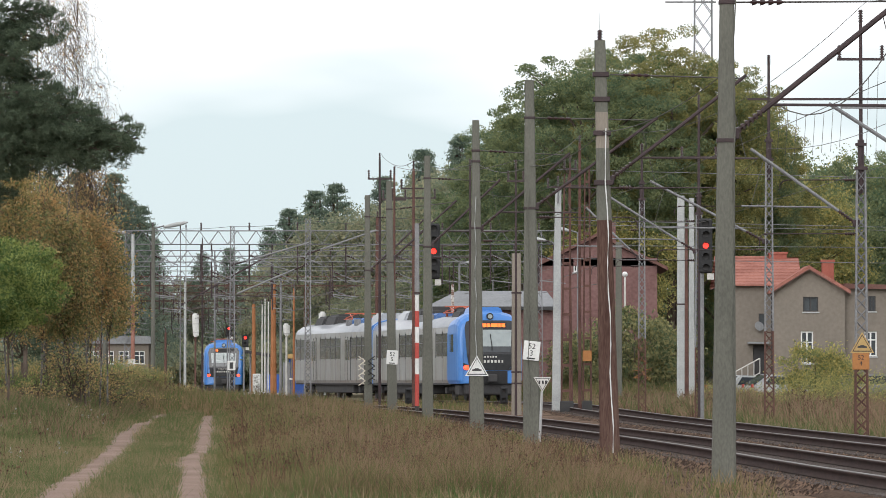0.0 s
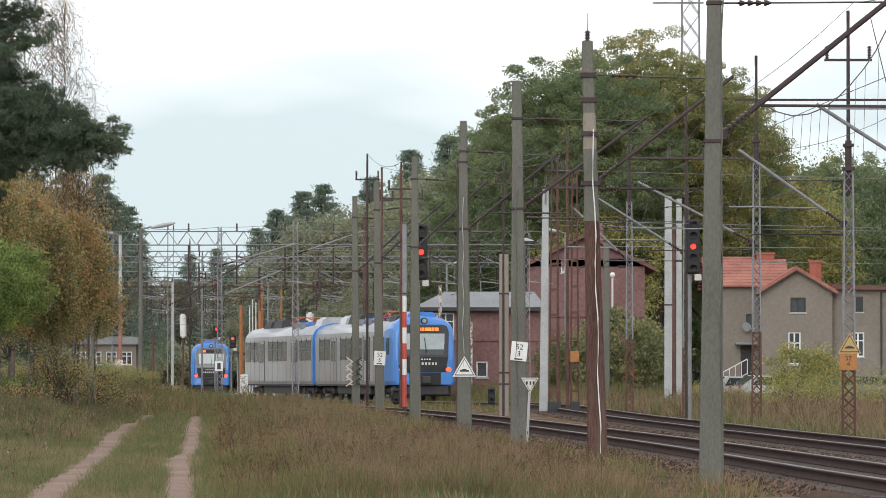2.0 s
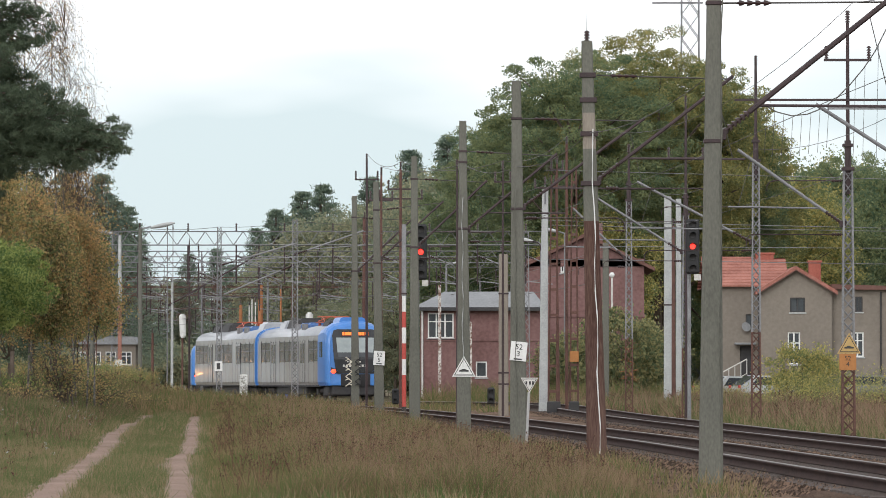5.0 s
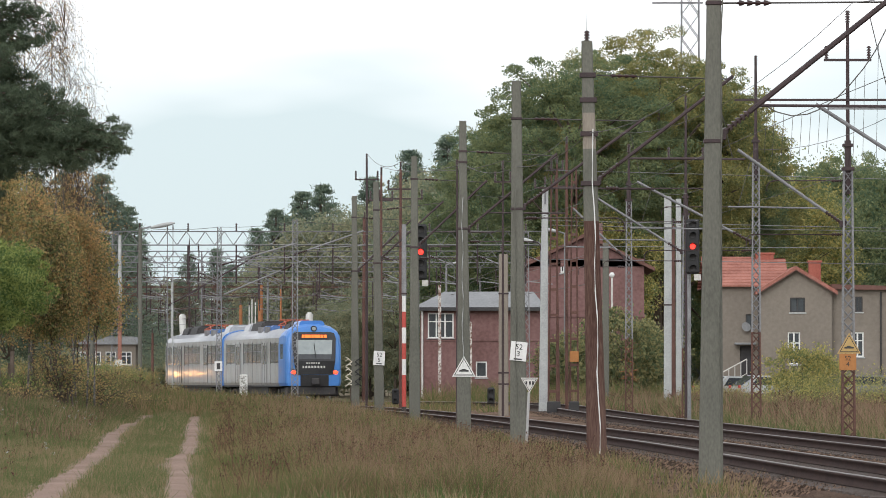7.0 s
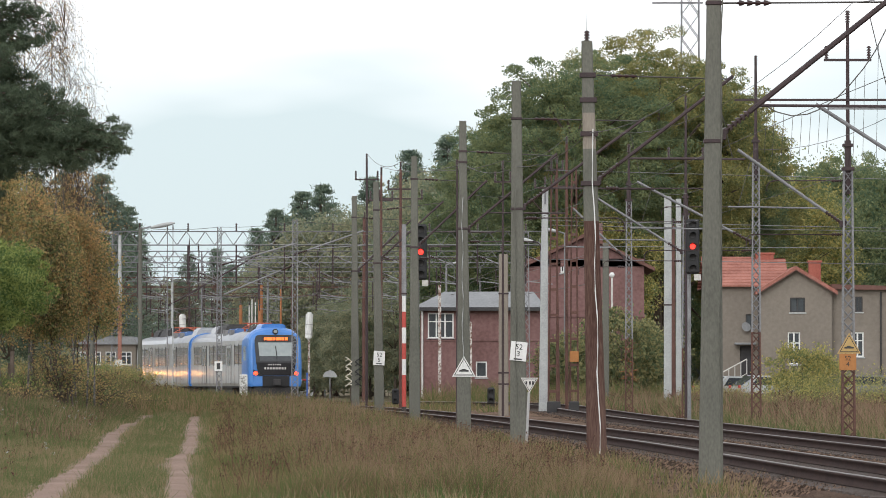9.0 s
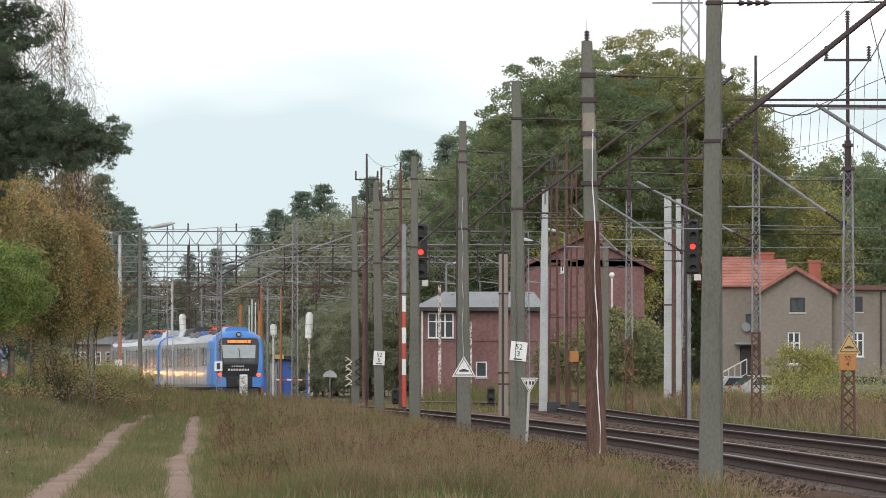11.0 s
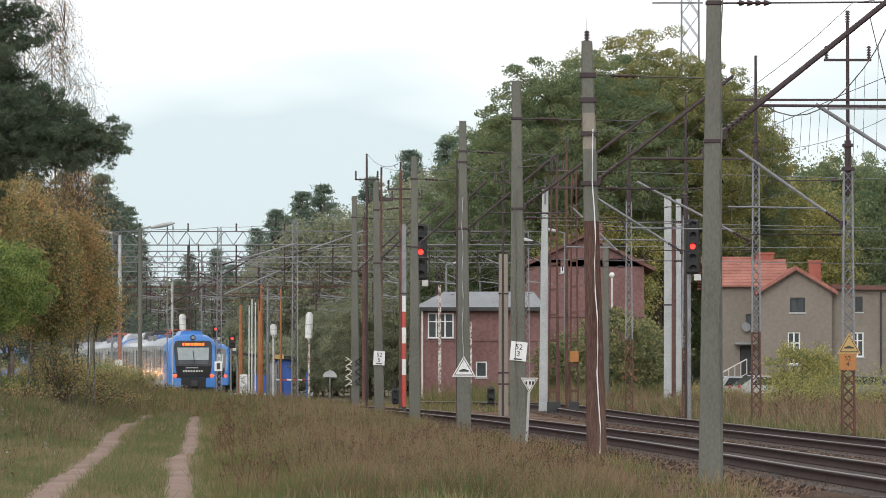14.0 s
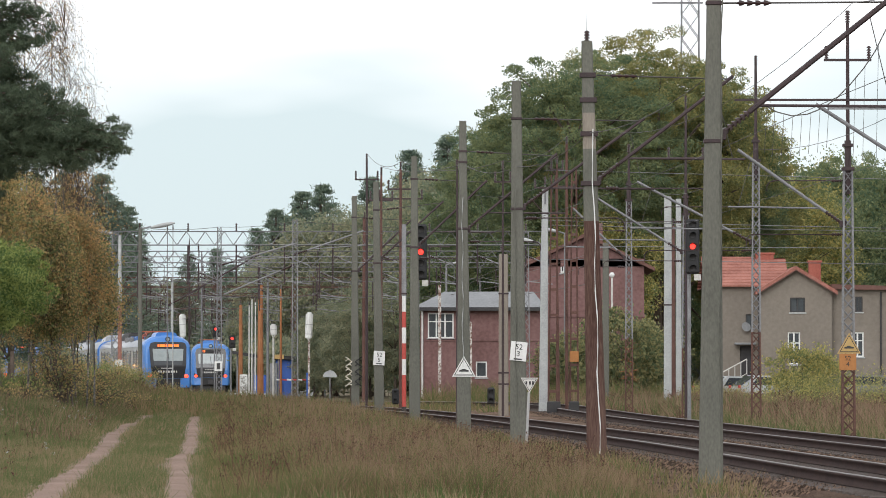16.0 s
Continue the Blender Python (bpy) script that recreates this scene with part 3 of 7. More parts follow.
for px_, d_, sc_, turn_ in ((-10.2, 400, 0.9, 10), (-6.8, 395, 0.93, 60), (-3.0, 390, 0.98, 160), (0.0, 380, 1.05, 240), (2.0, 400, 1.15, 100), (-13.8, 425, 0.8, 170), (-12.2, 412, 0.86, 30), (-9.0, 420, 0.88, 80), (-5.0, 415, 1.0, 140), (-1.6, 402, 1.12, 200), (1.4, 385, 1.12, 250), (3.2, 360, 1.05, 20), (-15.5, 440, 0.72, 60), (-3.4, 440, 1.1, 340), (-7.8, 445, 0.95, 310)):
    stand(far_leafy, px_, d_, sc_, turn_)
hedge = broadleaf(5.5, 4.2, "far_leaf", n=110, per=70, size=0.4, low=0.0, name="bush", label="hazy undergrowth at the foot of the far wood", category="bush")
hedge.matrix_basis = pose(-34, 545, 0.2)
for i in range(11):
    stand(hedge, -30 + i * 4.2, 548 + (i % 3) * 3, 1, i * 70)
for i, (px_, d_) in enumerate(((-9, 375), (-5.5, 372), (-2.2, 368), (1, 362), (-12.6, 380), (-16, 400), (5, 345), (9, 340), (13, 345), (17, 350), (21, 350))):
    stand(hedge, px_, d_, 0.8, i * 50)
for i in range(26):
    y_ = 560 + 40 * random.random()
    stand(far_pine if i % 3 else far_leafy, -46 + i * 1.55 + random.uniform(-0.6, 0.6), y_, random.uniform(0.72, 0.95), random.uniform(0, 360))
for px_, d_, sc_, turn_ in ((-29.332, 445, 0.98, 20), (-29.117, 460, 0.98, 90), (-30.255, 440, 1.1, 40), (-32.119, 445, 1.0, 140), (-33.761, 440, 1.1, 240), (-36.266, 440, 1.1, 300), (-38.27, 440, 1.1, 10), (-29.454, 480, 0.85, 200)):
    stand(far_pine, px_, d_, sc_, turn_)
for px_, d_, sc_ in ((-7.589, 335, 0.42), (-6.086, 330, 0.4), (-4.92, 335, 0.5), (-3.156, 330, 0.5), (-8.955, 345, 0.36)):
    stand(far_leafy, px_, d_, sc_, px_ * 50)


# wood on the far side of the crossing road, unseen, added to darken the train's reflections
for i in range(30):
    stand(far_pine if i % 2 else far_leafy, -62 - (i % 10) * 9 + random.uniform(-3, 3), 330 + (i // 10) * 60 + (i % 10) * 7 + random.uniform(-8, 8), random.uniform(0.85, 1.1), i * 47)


# ---- trees beside the sandy track ----
def near_pine(x, y):
    """A Scots pine whose boughs reach over the track; boughs given by tip and thickness."""
    root = tagged(empty("pine_tree", pose(x, y, 0)), "dark green Scots pine with drooping boughs", "tree")
    bm = bmesh.new()
    limbs(bm, (0, 0, -0.3), (0.2, 0, 11.5), 0.19, [])
    tips = [(1.9, -0.3, 9.9, 0.55), (2.3, 0.3, 9.3, 0.5), (1.5, 0.5, 9.0, 0.55), (2.35, -0.4, 8.75, 0.42), (1.6, -0.6, 8.3, 0.6), (1.9, 0.2, 8.0, 0.55), (2.3, 0.3, 7.55, 0.55),
            (2.9, 0.0, 7.2, 0.55), (3.75, 0.2, 6.72, 0.5), (3.2, -0.2, 6.45, 0.42), (2.6, 0.3, 6.65, 0.6), (1.7, 0.4, 6.7, 0.65), (1.9, -0.5, 7.5, 0.6), (1.2, 0.3, 8.6, 0.6), (1.2, -0.2, 7.1, 0.6),
            (0.9, 0.1, 10.4, 0.6), (1.3, 0.4, 6.1, 0.5), (-1.5, 0.2, 8.5, 0.7), (-1.8, -0.4, 7.2, 0.7), (-1.2, 0.3, 9.8, 0.6), (0.5, 0.8, 7.8, 0.7), (0.6, -0.9, 9.2, 0.7), (0.9, 0.6, 5.6, 0.4), (3.45, 0.1, 6.55, 0.5), (3.3, -0.3, 6.9, 0.5), (2.9, 0.2, 6.35, 0.5), (3.6, 0.0, 6.62, 0.5), (2.6, -0.3, 7.05, 0.6), (2.2, 0.2, 6.25, 0.55)]
    cs, rs = [], []
    for tx, ty, tz, w in tips:
        tx *= 0.84 if tz > 7.7 else 1
        s, e = Vector((0.1, 0, tz + 0.15)), Vector((tx, ty, tz))
        tube(bm, s, s.lerp(e, 0.6) + Vector((0, 0, 0.12)), 0.05, 0.03, 5)
        tube(bm, s.lerp(e, 0.6) + Vector((0, 0, 0.12)), e, 0.03, 0.012, 5)
        many = 10 + int(6 * (e - s).length)
        for k in range(many):
            t = 0.2 + 0.8 * (k / (many - 1)) ** 0.8
            p = s.lerp(e, t) + Vector((random.gauss(0, 0.14), random.gauss(0, 0.4), random.gauss(0.02, 0.17)))
            cs.append(p)
            rs.append(w * (0.66 - 0.22 * t) * random.uniform(0.7, 1.2))
            tube(bm, s.lerp(e, max(t - 0.12, 0)), p, 0.012, 0.006, 4)
    part("trunk", bm, "bark", root, smooth=True)
    centres = clumps(np.array([tuple(c) for c in cs]), rs, 40, 0.6)
    # each shoot is a spray of needles
    k = 11
    c = np.repeat(centres, k, 0)
    u = unit(len(c))
    u[:, 2] += 0.35
    u /= np.linalg.norm(u, axis=1, keepdims=True)
    w = np.cross(u, unit(len(c)))
    w /= np.linalg.norm(w, axis=1, keepdims=True)
    ln = rng.uniform(0.06, 0.12, len(c))[:, None]
    v = np.stack([c - w * 0.006, c + w * 0.006, c + u * ln], 1).reshape(-1, 3)
    crown = new("crown", mesh_arrays("crown", v, np.arange(len(v)).reshape(-1, 3), "needle"))
    crown.parent = root
    return root


near_pine(-10.45, 105)


def birch(x, y, h, r, low, high, per=60, n=60, leaf="leaf_rust", size=0.085, hang=0.9, label="slender birch with rust-brown hanging leaves", trunks=1, drop=1.0):
    """A birch: white trunk, rising limbs and hanging twig curtains with small leaves."""
    root = tagged(empty("birch_tree", pose(x, y, ground_z(x, y))), label, "tree")
    bm, tw = bmesh.new(), bmesh.new()
    limbs(bm, (0, 0, -0.3), (random.uniform(-0.5, 0.5), 0, h * 0.96), 0.034, [])
    for i in range(trunks - 1):
        limbs(bm, (random.uniform(-0.8, 0.8), random.uniform(-0.5, 0.5), -0.3), (random.uniform(-1.0, 1.0), 0, h * 0.85), 0.03, [])
    pts = []
    for i in range(n):
        z = low + (high - low) * (i + 0.5) / n
        prof = math.sin(math.pi * min(max((z - low) / (high - low), 0.02), 1) ** 0.7) ** 0.5
        a = random.uniform(0, 6.283)
        e = Vector((math.cos(a) * r * prof * random.uniform(0.25, 1), math.sin(a) * r * 0.8 * prof * random.uniform(0.4, 1), z))
        s = Vector((0.05, 0, max(z - 0.8, 0.8)))
        mid = s.lerp(e, 0.6) + Vector((0, 0, 0.25))
        tube(tw, s, mid, 0.010, 0.007, 4, False)
        tube(tw, mid, e, 0.007, 0.004, 4, False)
        for k in range(7):
            b = mid.lerp(e, random.random()) + Vector((random.gauss(0, 0.12), random.gauss(0, 0.12), 0))
            ln = random.uniform(0.2, 0.75) * drop
            c1 = b + Vector((random.gauss(0.08, 0.2), random.gauss(0, 0.15), -ln * 0.4))
            c2 = c1 + Vector((random.gauss(0.04, 0.1), random.gauss(0, 0.1), -ln * 0.6))
            tube(tw, b, c1, 0.005, 0.004, 3, False)
            tube(tw, c1, c2, 0.004, 0.002, 3, False)
            for j in range(per):
                q = (b.lerp(c1, random.random()) if random.random() < 0.45 else c1.lerp(c2, random.random())) + Vector((random.gauss(0, 0.16), random.gauss(0, 0.16), random.gauss(0, 0.12)))
                pts.append(q)
    part("trunk", bm, "birch", root, smooth=True)
    part("twig_curtain", tw, "twig", root)
    v, f = leaf_quads(np.array([tuple(p) for p in pts]), size, 0.7, hang)
    crown = new("crown", mesh_arrays("crown", v, f, leaf))
    crown.parent = root
    return root


birch(-11.253, 150, 6.2, 1.15, 3.0, 5.9, per=40, n=70, size=0.08, hang=0.4, trunks=2)
birch(-11.55, 146, 6.0, 1.3, 2.4, 5.6, per=30, n=90, size=0.08, hang=0.4, trunks=2, drop=1.4, leaf="leaf_mixed", label="birch with olive and brown leaves")
birch(-12.3, 147, 6.6, 1.4, 2.5, 6.2, per=30, n=110, size=0.08, hang=0.4, drop=1.4, label="slender birch with rust-brown hanging leaves")
birch(-12.9, 143, 7.0, 1.3, 2.2, 6.8, per=34, n=80, size=0.08, hang=0.4, leaf="leaf_mixed", label="birch with olive and brown leaves")
birch(-10.95, 156, 5.4, 0.7, 3.0, 5.3, per=26, n=44, size=0.085, hang=0.4, leaf="leaf_mixed", label="thin young birch with yellow-brown leaves")
birch(-12.05, 157, 12.8, 1.8, 5.4, 13.0, per=6, n=85, size=0.055, drop=1.6, label="tall birch with nearly bare hanging twigs")
birch(-12.8, 155, 13.2, 1.9, 6.0, 13.4, per=6, n=75, size=0.06, drop=1.6, label="tall birch with nearly bare hanging twigs")
birch(-11.35, 154, 8.0, 1.3, 5.2, 7.9, per=8, n=70, size=0.055, drop=1.3, label="birch with thin bare hanging twigs")
birch(-13.9, 156, 12.0, 1.8, 3.0, 12.0, per=14, n=60, size=0.08, leaf="leaf_yellow", label="tall birch with thinning leaves")
wood_edge = broadleaf(7.6, 2.2, "leaf_mixed", n=130, per=70, size=0.13, low=0.48, label="olive-brown young tree at the edge of the wood")
wood_edge.matrix_basis = pose(-13.491, 172, 0.4)
stand(wood_edge, -14.612, 168, 1.05, 90)
stand(wood_edge, -15.001, 182, 0.95, 200)
pine_edge = conifer(7.6, 2.2, n=150, per=90, size=0.16, low=0.25, label="dark pine at the edge of the wood", leaf="needle")
pine_edge.matrix_basis = pose(-15.758, 180, 0.4)
stand(pine_edge, -14.071, 150, 1.0, 90)
stand(pine_edge, -15.768, 190, 0.8, 190)
hazel = broadleaf(4.4, 1.5, "leaf_green", n=110, per=150, size=0.085, low=0.34, name="bush", label="green hazel bush beside the sandy track", category="bush", soft=False)
hazel.matrix_basis = pose(-11.75, 124, ground_z(-11.75, 124))
stand(hazel, -12.3, 119, 1.15, 100)
stand(hazel, -12.0, 133, 1.0, 200, 1.1)
stand(hazel, -13.0, 140, 1.05, 20, 1.05)


def tangle(x, y, h, r, n, per, leaf, size, label):
    """A straggling shrub: arching bare shoots from one stool with few leaves on them."""
    root = tagged(empty("bush", pose(x, y, ground_z(x, y) - 0.05)), label, "bush", group="straggling shrubs")
    bm, pts = bmesh.new(), []
    for i in range(n):
        a = random.uniform(0, 6.283)
        reach, top = r * random.uniform(0.35, 1), h * random.uniform(0.5, 1)
        p = Vector((random.gauss(0, 0.12), random.gauss(0, 0.12), 0))
        line = [p + Vector((math.cos(a) * reach * t, math.sin(a) * reach * t, top * math.sin(min(t * 1.9, 2.35)))) for t in (0, 0.18, 0.4, 0.65, 0.85, 1)]
        line = [q + Vector((random.gauss(0, 0.05), random.gauss(0, 0.05), random.gauss(0, 0.04))) for q in line]
        for k in range(5):
            tube(bm, line[k], line[k + 1], 0.022 - 0.004 * k, 0.018 - 0.004 * k, 4, False)
            for j in range(3):
                b = line[k].lerp(line[k + 1], random.random())
                e = b + Vector((random.gauss(0, 0.22), random.gauss(0, 0.22), random.gauss(0.05, 0.16)))
                tube(bm, b, e, 0.007, 0.003, 3, False)
                if k:
                    pts += [b.lerp(e, random.random()) + Vector((random.gauss(0, 0.07), random.gauss(0, 0.07), random.gauss(0, 0.07))) for _ in range(per)]
    part("branchwork", bm, "twig", root)
    v, f = leaf_quads(np.array([tuple(p) for p in pts]), size, 0.65, 0.2)
    crown = new("crown", mesh_arrays("crown", v, f, leaf))
    crown.parent = root
    return root


for x_, y_, h_, r_, n_, p_, lf_, lb_ in (
        (-12.3, 142, 0.6, 1.5, 24, 6, "leaf_mixed", "dark straggling shrub with bare shoots under the hazels"), (-11.2, 145, 1.7, 1.0, 26, 6, "leaf_mixed", "dark straggling shrub with bare shoots under the hazels"),
        (-13.2, 150, 0.6, 1.5, 24, 6, "leaf_green", "green straggling shrub at the foot of the birches"), (-11.3, 158, 0.8, 1.3, 26, 7, "leaf_mixed", "brown straggling shrub at the foot of the birches"),
        (-12.0, 166, 1.0, 1.4, 28, 9, "leaf_mixed", "olive straggling shrub at the foot of the birches"), (-10.9, 172, 0.5, 1.2, 24, 7, "leaf_mixed", "low brown shrub beside the sandy track"),
        (-13.6, 176, 1.2, 1.5, 28, 10, "leaf_mixed", "olive straggling shrub at the foot of the birches"), (-14.9, 160, 0.6, 1.5, 22, 7, "leaf_green", "green straggling shrub at the foot of the birches")):
    tangle(x_, y_, h_, r_, n_, p_, lf_, 0.075, lb_)
undergrowth = broadleaf(5.2, 1.9, "leaf_mixed", n=90, per=110, size=0.1, low=0.34, label="low olive-leaved tree in the shade of the wood", soft=False)
undergrowth.matrix_basis = pose(-15.4, 178, ground_z(-15.4, 178))
for px_, d_, s_ in ((-17.3, 184, 1.05), (-14.2, 172, 0.9), (-13.4, 182, 0.8), (-18.8, 176, 1.1), (-16.2, 168, 1.0)):
    stand(undergrowth, px_, d_, s_, d_ * 41)
thicket = broadleaf(1.5, 1.25, "leaf_mixed", n=60, per=60, size=0.075, low=0.0, name="bush", label="olive-brown thicket at the end of the sandy track", category="bush")
thicket.matrix_basis = pose(-13.9, 203, ground_z(-13.9, 203) - 0.1)
for px_, d_, s_ in ((-15.0, 199, 0.9), (-12.6, 207, 0.75), (-16.4, 205, 1.0), (-11.4, 209, 0.55), (-17.6, 198, 0.95), (-10.2, 211, 0.5), (-13.0, 196, 0.6)):
    stand(thicket, px_, d_, s_, d_ * 53)
for i in range(9):
    stand(hedge, -23.5 - i * 2.6, 292 + (i % 3) * 4, 0.55, i * 61, 1.25)
weed_bush = broadleaf(1.15, 0.9, "leaf_green", n=24, per=90, size=0.06, low=0.0, name="bush", label="low grey-green weed thicket at the end of the track", category="bush")
weed_bush.matrix_basis = pose(-13.279, 206, ground_z(-13.279, 206))
for px_, d_, s_ in ((-12.882, 208, 0.8), (-13.752, 200, 1.0), (-11.923, 212, 0.55), (-14.37, 196, 0.9)):
    stand(weed_bush, px_, d_, s_, d_ * 37)
shrub_bed = broadleaf(1.4, 1.2, "leaf_yellow", n=26, per=90, size=0.08, low=0.0, name="bush", label="straggly yellow-brown shrub in the rough grass", category="bush")
shrub_bed.matrix_basis = pose(12.272, 175, 0.3)
for px_, d_, s_ in ((14.013, 165, 0.8), (14.027, 185, 0.9), (11.161, 190, 0.6), (15.902, 180, 1.0), (10.642, 205, 0.7)):
    stand(shrub_bed, px_, d_, s_, d_ * 37)


# ---- grass ----
def blades(x, y, h, w, lean=1.0):
    n = len(x)
    z = ground_height(x, y) - 0.02
    a = rng.uniform(0, 6.283, n)
    b = rng.uniform(-0.7, 0.7, n)
    hh = h * rng.uniform(0.45, 1.1, n)
    dx, dy = np.cos(a) * hh * lean * rng.random(n), np.sin(a) * hh * lean * rng.random(n)
    wx, wy = np.cos(b) * w, np.sin(b) * w
    v = np.stack([np.stack([x - wx, y - wy, z], 1), np.stack([x + wx, y + wy, z], 1), np.stack([x + dx, y + dy, z + hh], 1)], 1).reshape(-1, 3)
    return v


def grass(name, label, y0, y1, left, right, density, height, width, material, patch=0.0, skip=(), taper=False):
    area = (right((y0 + y1) / 2) - left((y0 + y1) / 2)) * (y1 - y0)
    n = int(area * density)
    y = rng.uniform(y0, y1, n)
    t = rng.random(n)
    lx = np.array([left(v) for v in np.linspace(y0, y1, 80)])
    rx = np.array([right(v) for v in np.linspace(y0, y1, 80)])
    g = np.linspace(y0, y1, 80)
    lo, hi = np.interp(y, g, lx), np.interp(y, g, rx)
    x = lo + t * (hi - lo)
    tuft = np.sin(x * 2.1 + y * 0.7) * np.sin(y * 0.9 - x * 1.3) + 0.6 * np.sin(x * 5.3 + 2) * np.sin(y * 2.7)
    keep = rng.random(n) < 1 - patch * (tuft < -0.25)
    for pts, half in skip:
        p = np.array(pts)
        keep &= np.abs(x - np.interp(y, p[:, 1], p[:, 0])) > half * rng.uniform(0.45, 1.5, n)
    x, y, tuft = x[keep], y[keep], tuft[keep]
    h = height * (1 + 0.5 * np.clip(tuft, -1, 1))
    if taper:
        lo, hi = np.interp(y, g, lx), np.interp(y, g, rx)
        h = h * (0.3 + 0.7 * np.clip((x - lo) / 1.5, 0, 1)) * (0.45 + 0.55 * np.clip((hi - x) / 1.2, 0, 1))
    v = blades(x, y, h, width)
    return tagged(new(name, mesh_arrays(name, v, np.arange(len(v)).reshape(-1, 3), material)), label, "grass", kind="stuff")


def near_edge(y):
    return line_x(TRACK_NEAR, y) - 3.3


def far_edge(y):
    return line_x(TRACK_FAR, y) + 2.4


def rut_right(y):
    return line_x(RUT_B, y) + 0.42


RUTS = ((RUT_A, 0.36), (RUT_B, 0.30))
grass("grass", "tall dry olive and brown verge grass", 64, 112, rut_right, near_edge, 620, 0.40, 0.0042, "grass", 0.5, taper=True)
grass("grass", "reddish dead grass among the verge", 64, 112, lambda y: rut_right(y) + 0.5, near_edge, 170, 0.5, 0.0042, "grass_brown", 0.9, taper=True)
grass("grass", "reddish dead grass among the verge", 112, 200, lambda y: rut_right(y) + 0.5, near_edge, 75, 0.58, 0.007, "grass_brown", 0.9, taper=True)
grass("grass", "tall dry olive and brown verge grass", 112, 165, rut_right, near_edge, 230, 0.5, 0.009, "grass", 0.4, taper=True)
grass("grass", "tall dry olive and brown verge grass", 165, 232, lambda y: -24, lambda y: near_edge(y) + 0.6, 95, 0.58, 0.018, "grass", 0.2, (((( -10.5, 165), (-11.6, 186), (-12.5, 232)), 0.3),))
grass("grass", "short green and straw grass along the sandy track", 62, 120, lambda y: -13, rut_right, 640, 0.17, 0.0042, "grass_short", 0.6, RUTS)
grass("grass", "short green and straw grass along the sandy track", 120, 186, lambda y: -18, rut_right, 230, 0.22, 0.009, "grass_short", 0.5, RUTS)
grass("grass", "rough straw-coloured grass beyond the tracks", 88, 165, far_edge, lambda y: far_edge(y) + 9, 85, 0.42, 0.012, "grass_short", 0.2)
grass("grass", "reddish dead grass beyond the tracks", 95, 240, lambda y: far_edge(y) + 0.3, lambda y: far_edge(y) + 11, 28, 0.6, 0.014, "grass_brown", 0.8)
grass("grass", "rough straw-coloured grass beyond the tracks", 165, 250, lambda y: far_edge(y) + 0.4, lambda y: 26, 60, 0.5, 0.018, "grass_short", 0.2)


grass("grass", "short dry grass of the meadow", 4, 64, lambda y: -12, lambda y: near_edge(max(y, 20)), 45, 0.25, 0.012, "grass_short", 0.5, RUTS)
grass("grass", "sparse dry tufts on the stony shoulder", 64, 180, near_edge, lambda y: near_edge(y) + 1.2, 45, 0.3, 0.008, "grass", 0.9)


def weeds(y0, y1, left, right, n, h0, h1, size):
    """Dead stalks with dark seed heads."""
    y = rng.uniform(y0, y1, n)
    x = np.array([left(v) + rng.random() * (right(v) - left(v)) for v in y])
    drift = np.sin(x * 1.1 + y * 0.31) * np.sin(y * 0.43 - x * 0.6) + rng.normal(0, 0.45, n)
    x, y = x[drift > 0], y[drift > 0]
    n = len(x)
    z = ground_height(x, y)
    h = rng.uniform(h0, h1, n) * rng.uniform(0.55, 1, n)
    a, w = rng.normal(0, 0.13, n), 0.0035
    sv = np.stack([np.stack([x - w, y, z], 1), np.stack([x + w, y, z], 1), np.stack([x + a + w * 0.6, y, z + h], 1), np.stack([x + a - w * 0.6, y, z + h], 1)], 1).reshape(-1, 3)
    sf = np.arange(4 * n).reshape(-1, 4)
    vs, fs, base = [sv], [sf], 4 * n
    for k in range(4):
        c = np.stack([x + a * (1 - 0.2 * k) + rng.normal(0, 0.035, n) * (k > 0), y + rng.normal(0, 0.03, n), z + h * (1 - 0.09 * k * rng.random(n))], 1)
        lv, lf = leaf_quads(np.repeat(c, 3, 0), size * (1 - 0.12 * k), 0.7)
        vs.append(lv)
        fs.append(lf + base)
        base += len(lv)
    return tagged(new("dead_weeds", mesh_arrays("dead_weeds", np.concatenate(vs), np.concatenate(fs), "weed")), "dead brown weed stalks with dark seed heads", "weeds", kind="stuff")


grass("grass", "sparse dry tufts between the tracks", 190, 250, lambda y: line_x(TRACK_NEAR, y) + 1.6, lambda y: line_x(TRACK_FAR, y) - 1.6, 14, 0.4, 0.014, "grass", 0.9)
grass("grass", "tall pale grass at the foot of the brick buildings", 226, 249, lambda y: far_edge(y) - 0.4, lambda y: 13, 55, 0.95, 0.018, "grass", 0.2)
grass("grass", "tall dry grass on the bank under the trees", 118, 200, lambda y: -19, lambda y: line_x(RUT_A, y) - 0.9, 70, 0.36, 0.010, "grass_short", 0.5)
grass("grass", "reddish dead grass on the bank under the trees", 110, 205, lambda y: -18, lambda y: line_x(RUT_A, y) - 0.7, 14, 0.45, 0.009, "grass_brown", 0.9)
weeds(66, 120, lambda y: rut_right(y) + 0.2, near_edge, 2600, 0.35, 0.75, 0.038)
weeds(120, 225, lambda y: rut_right(y) + 0.2, near_edge, 2200, 0.35, 0.75, 0.045)
weeds(190, 226, lambda y: -24, lambda y: near_edge(y), 1500, 0.5, 1.0, 0.07)
weeds(64, 185, lambda y: -14 + 0 * y, lambda y: line_x(RUT_A, y) - 0.5, 900, 0.25, 0.6, 0.04)
weeds(95, 240, lambda y: far_edge(y), lambda y: far_edge(y) + 12, 2200, 0.4, 0.9, 0.06)


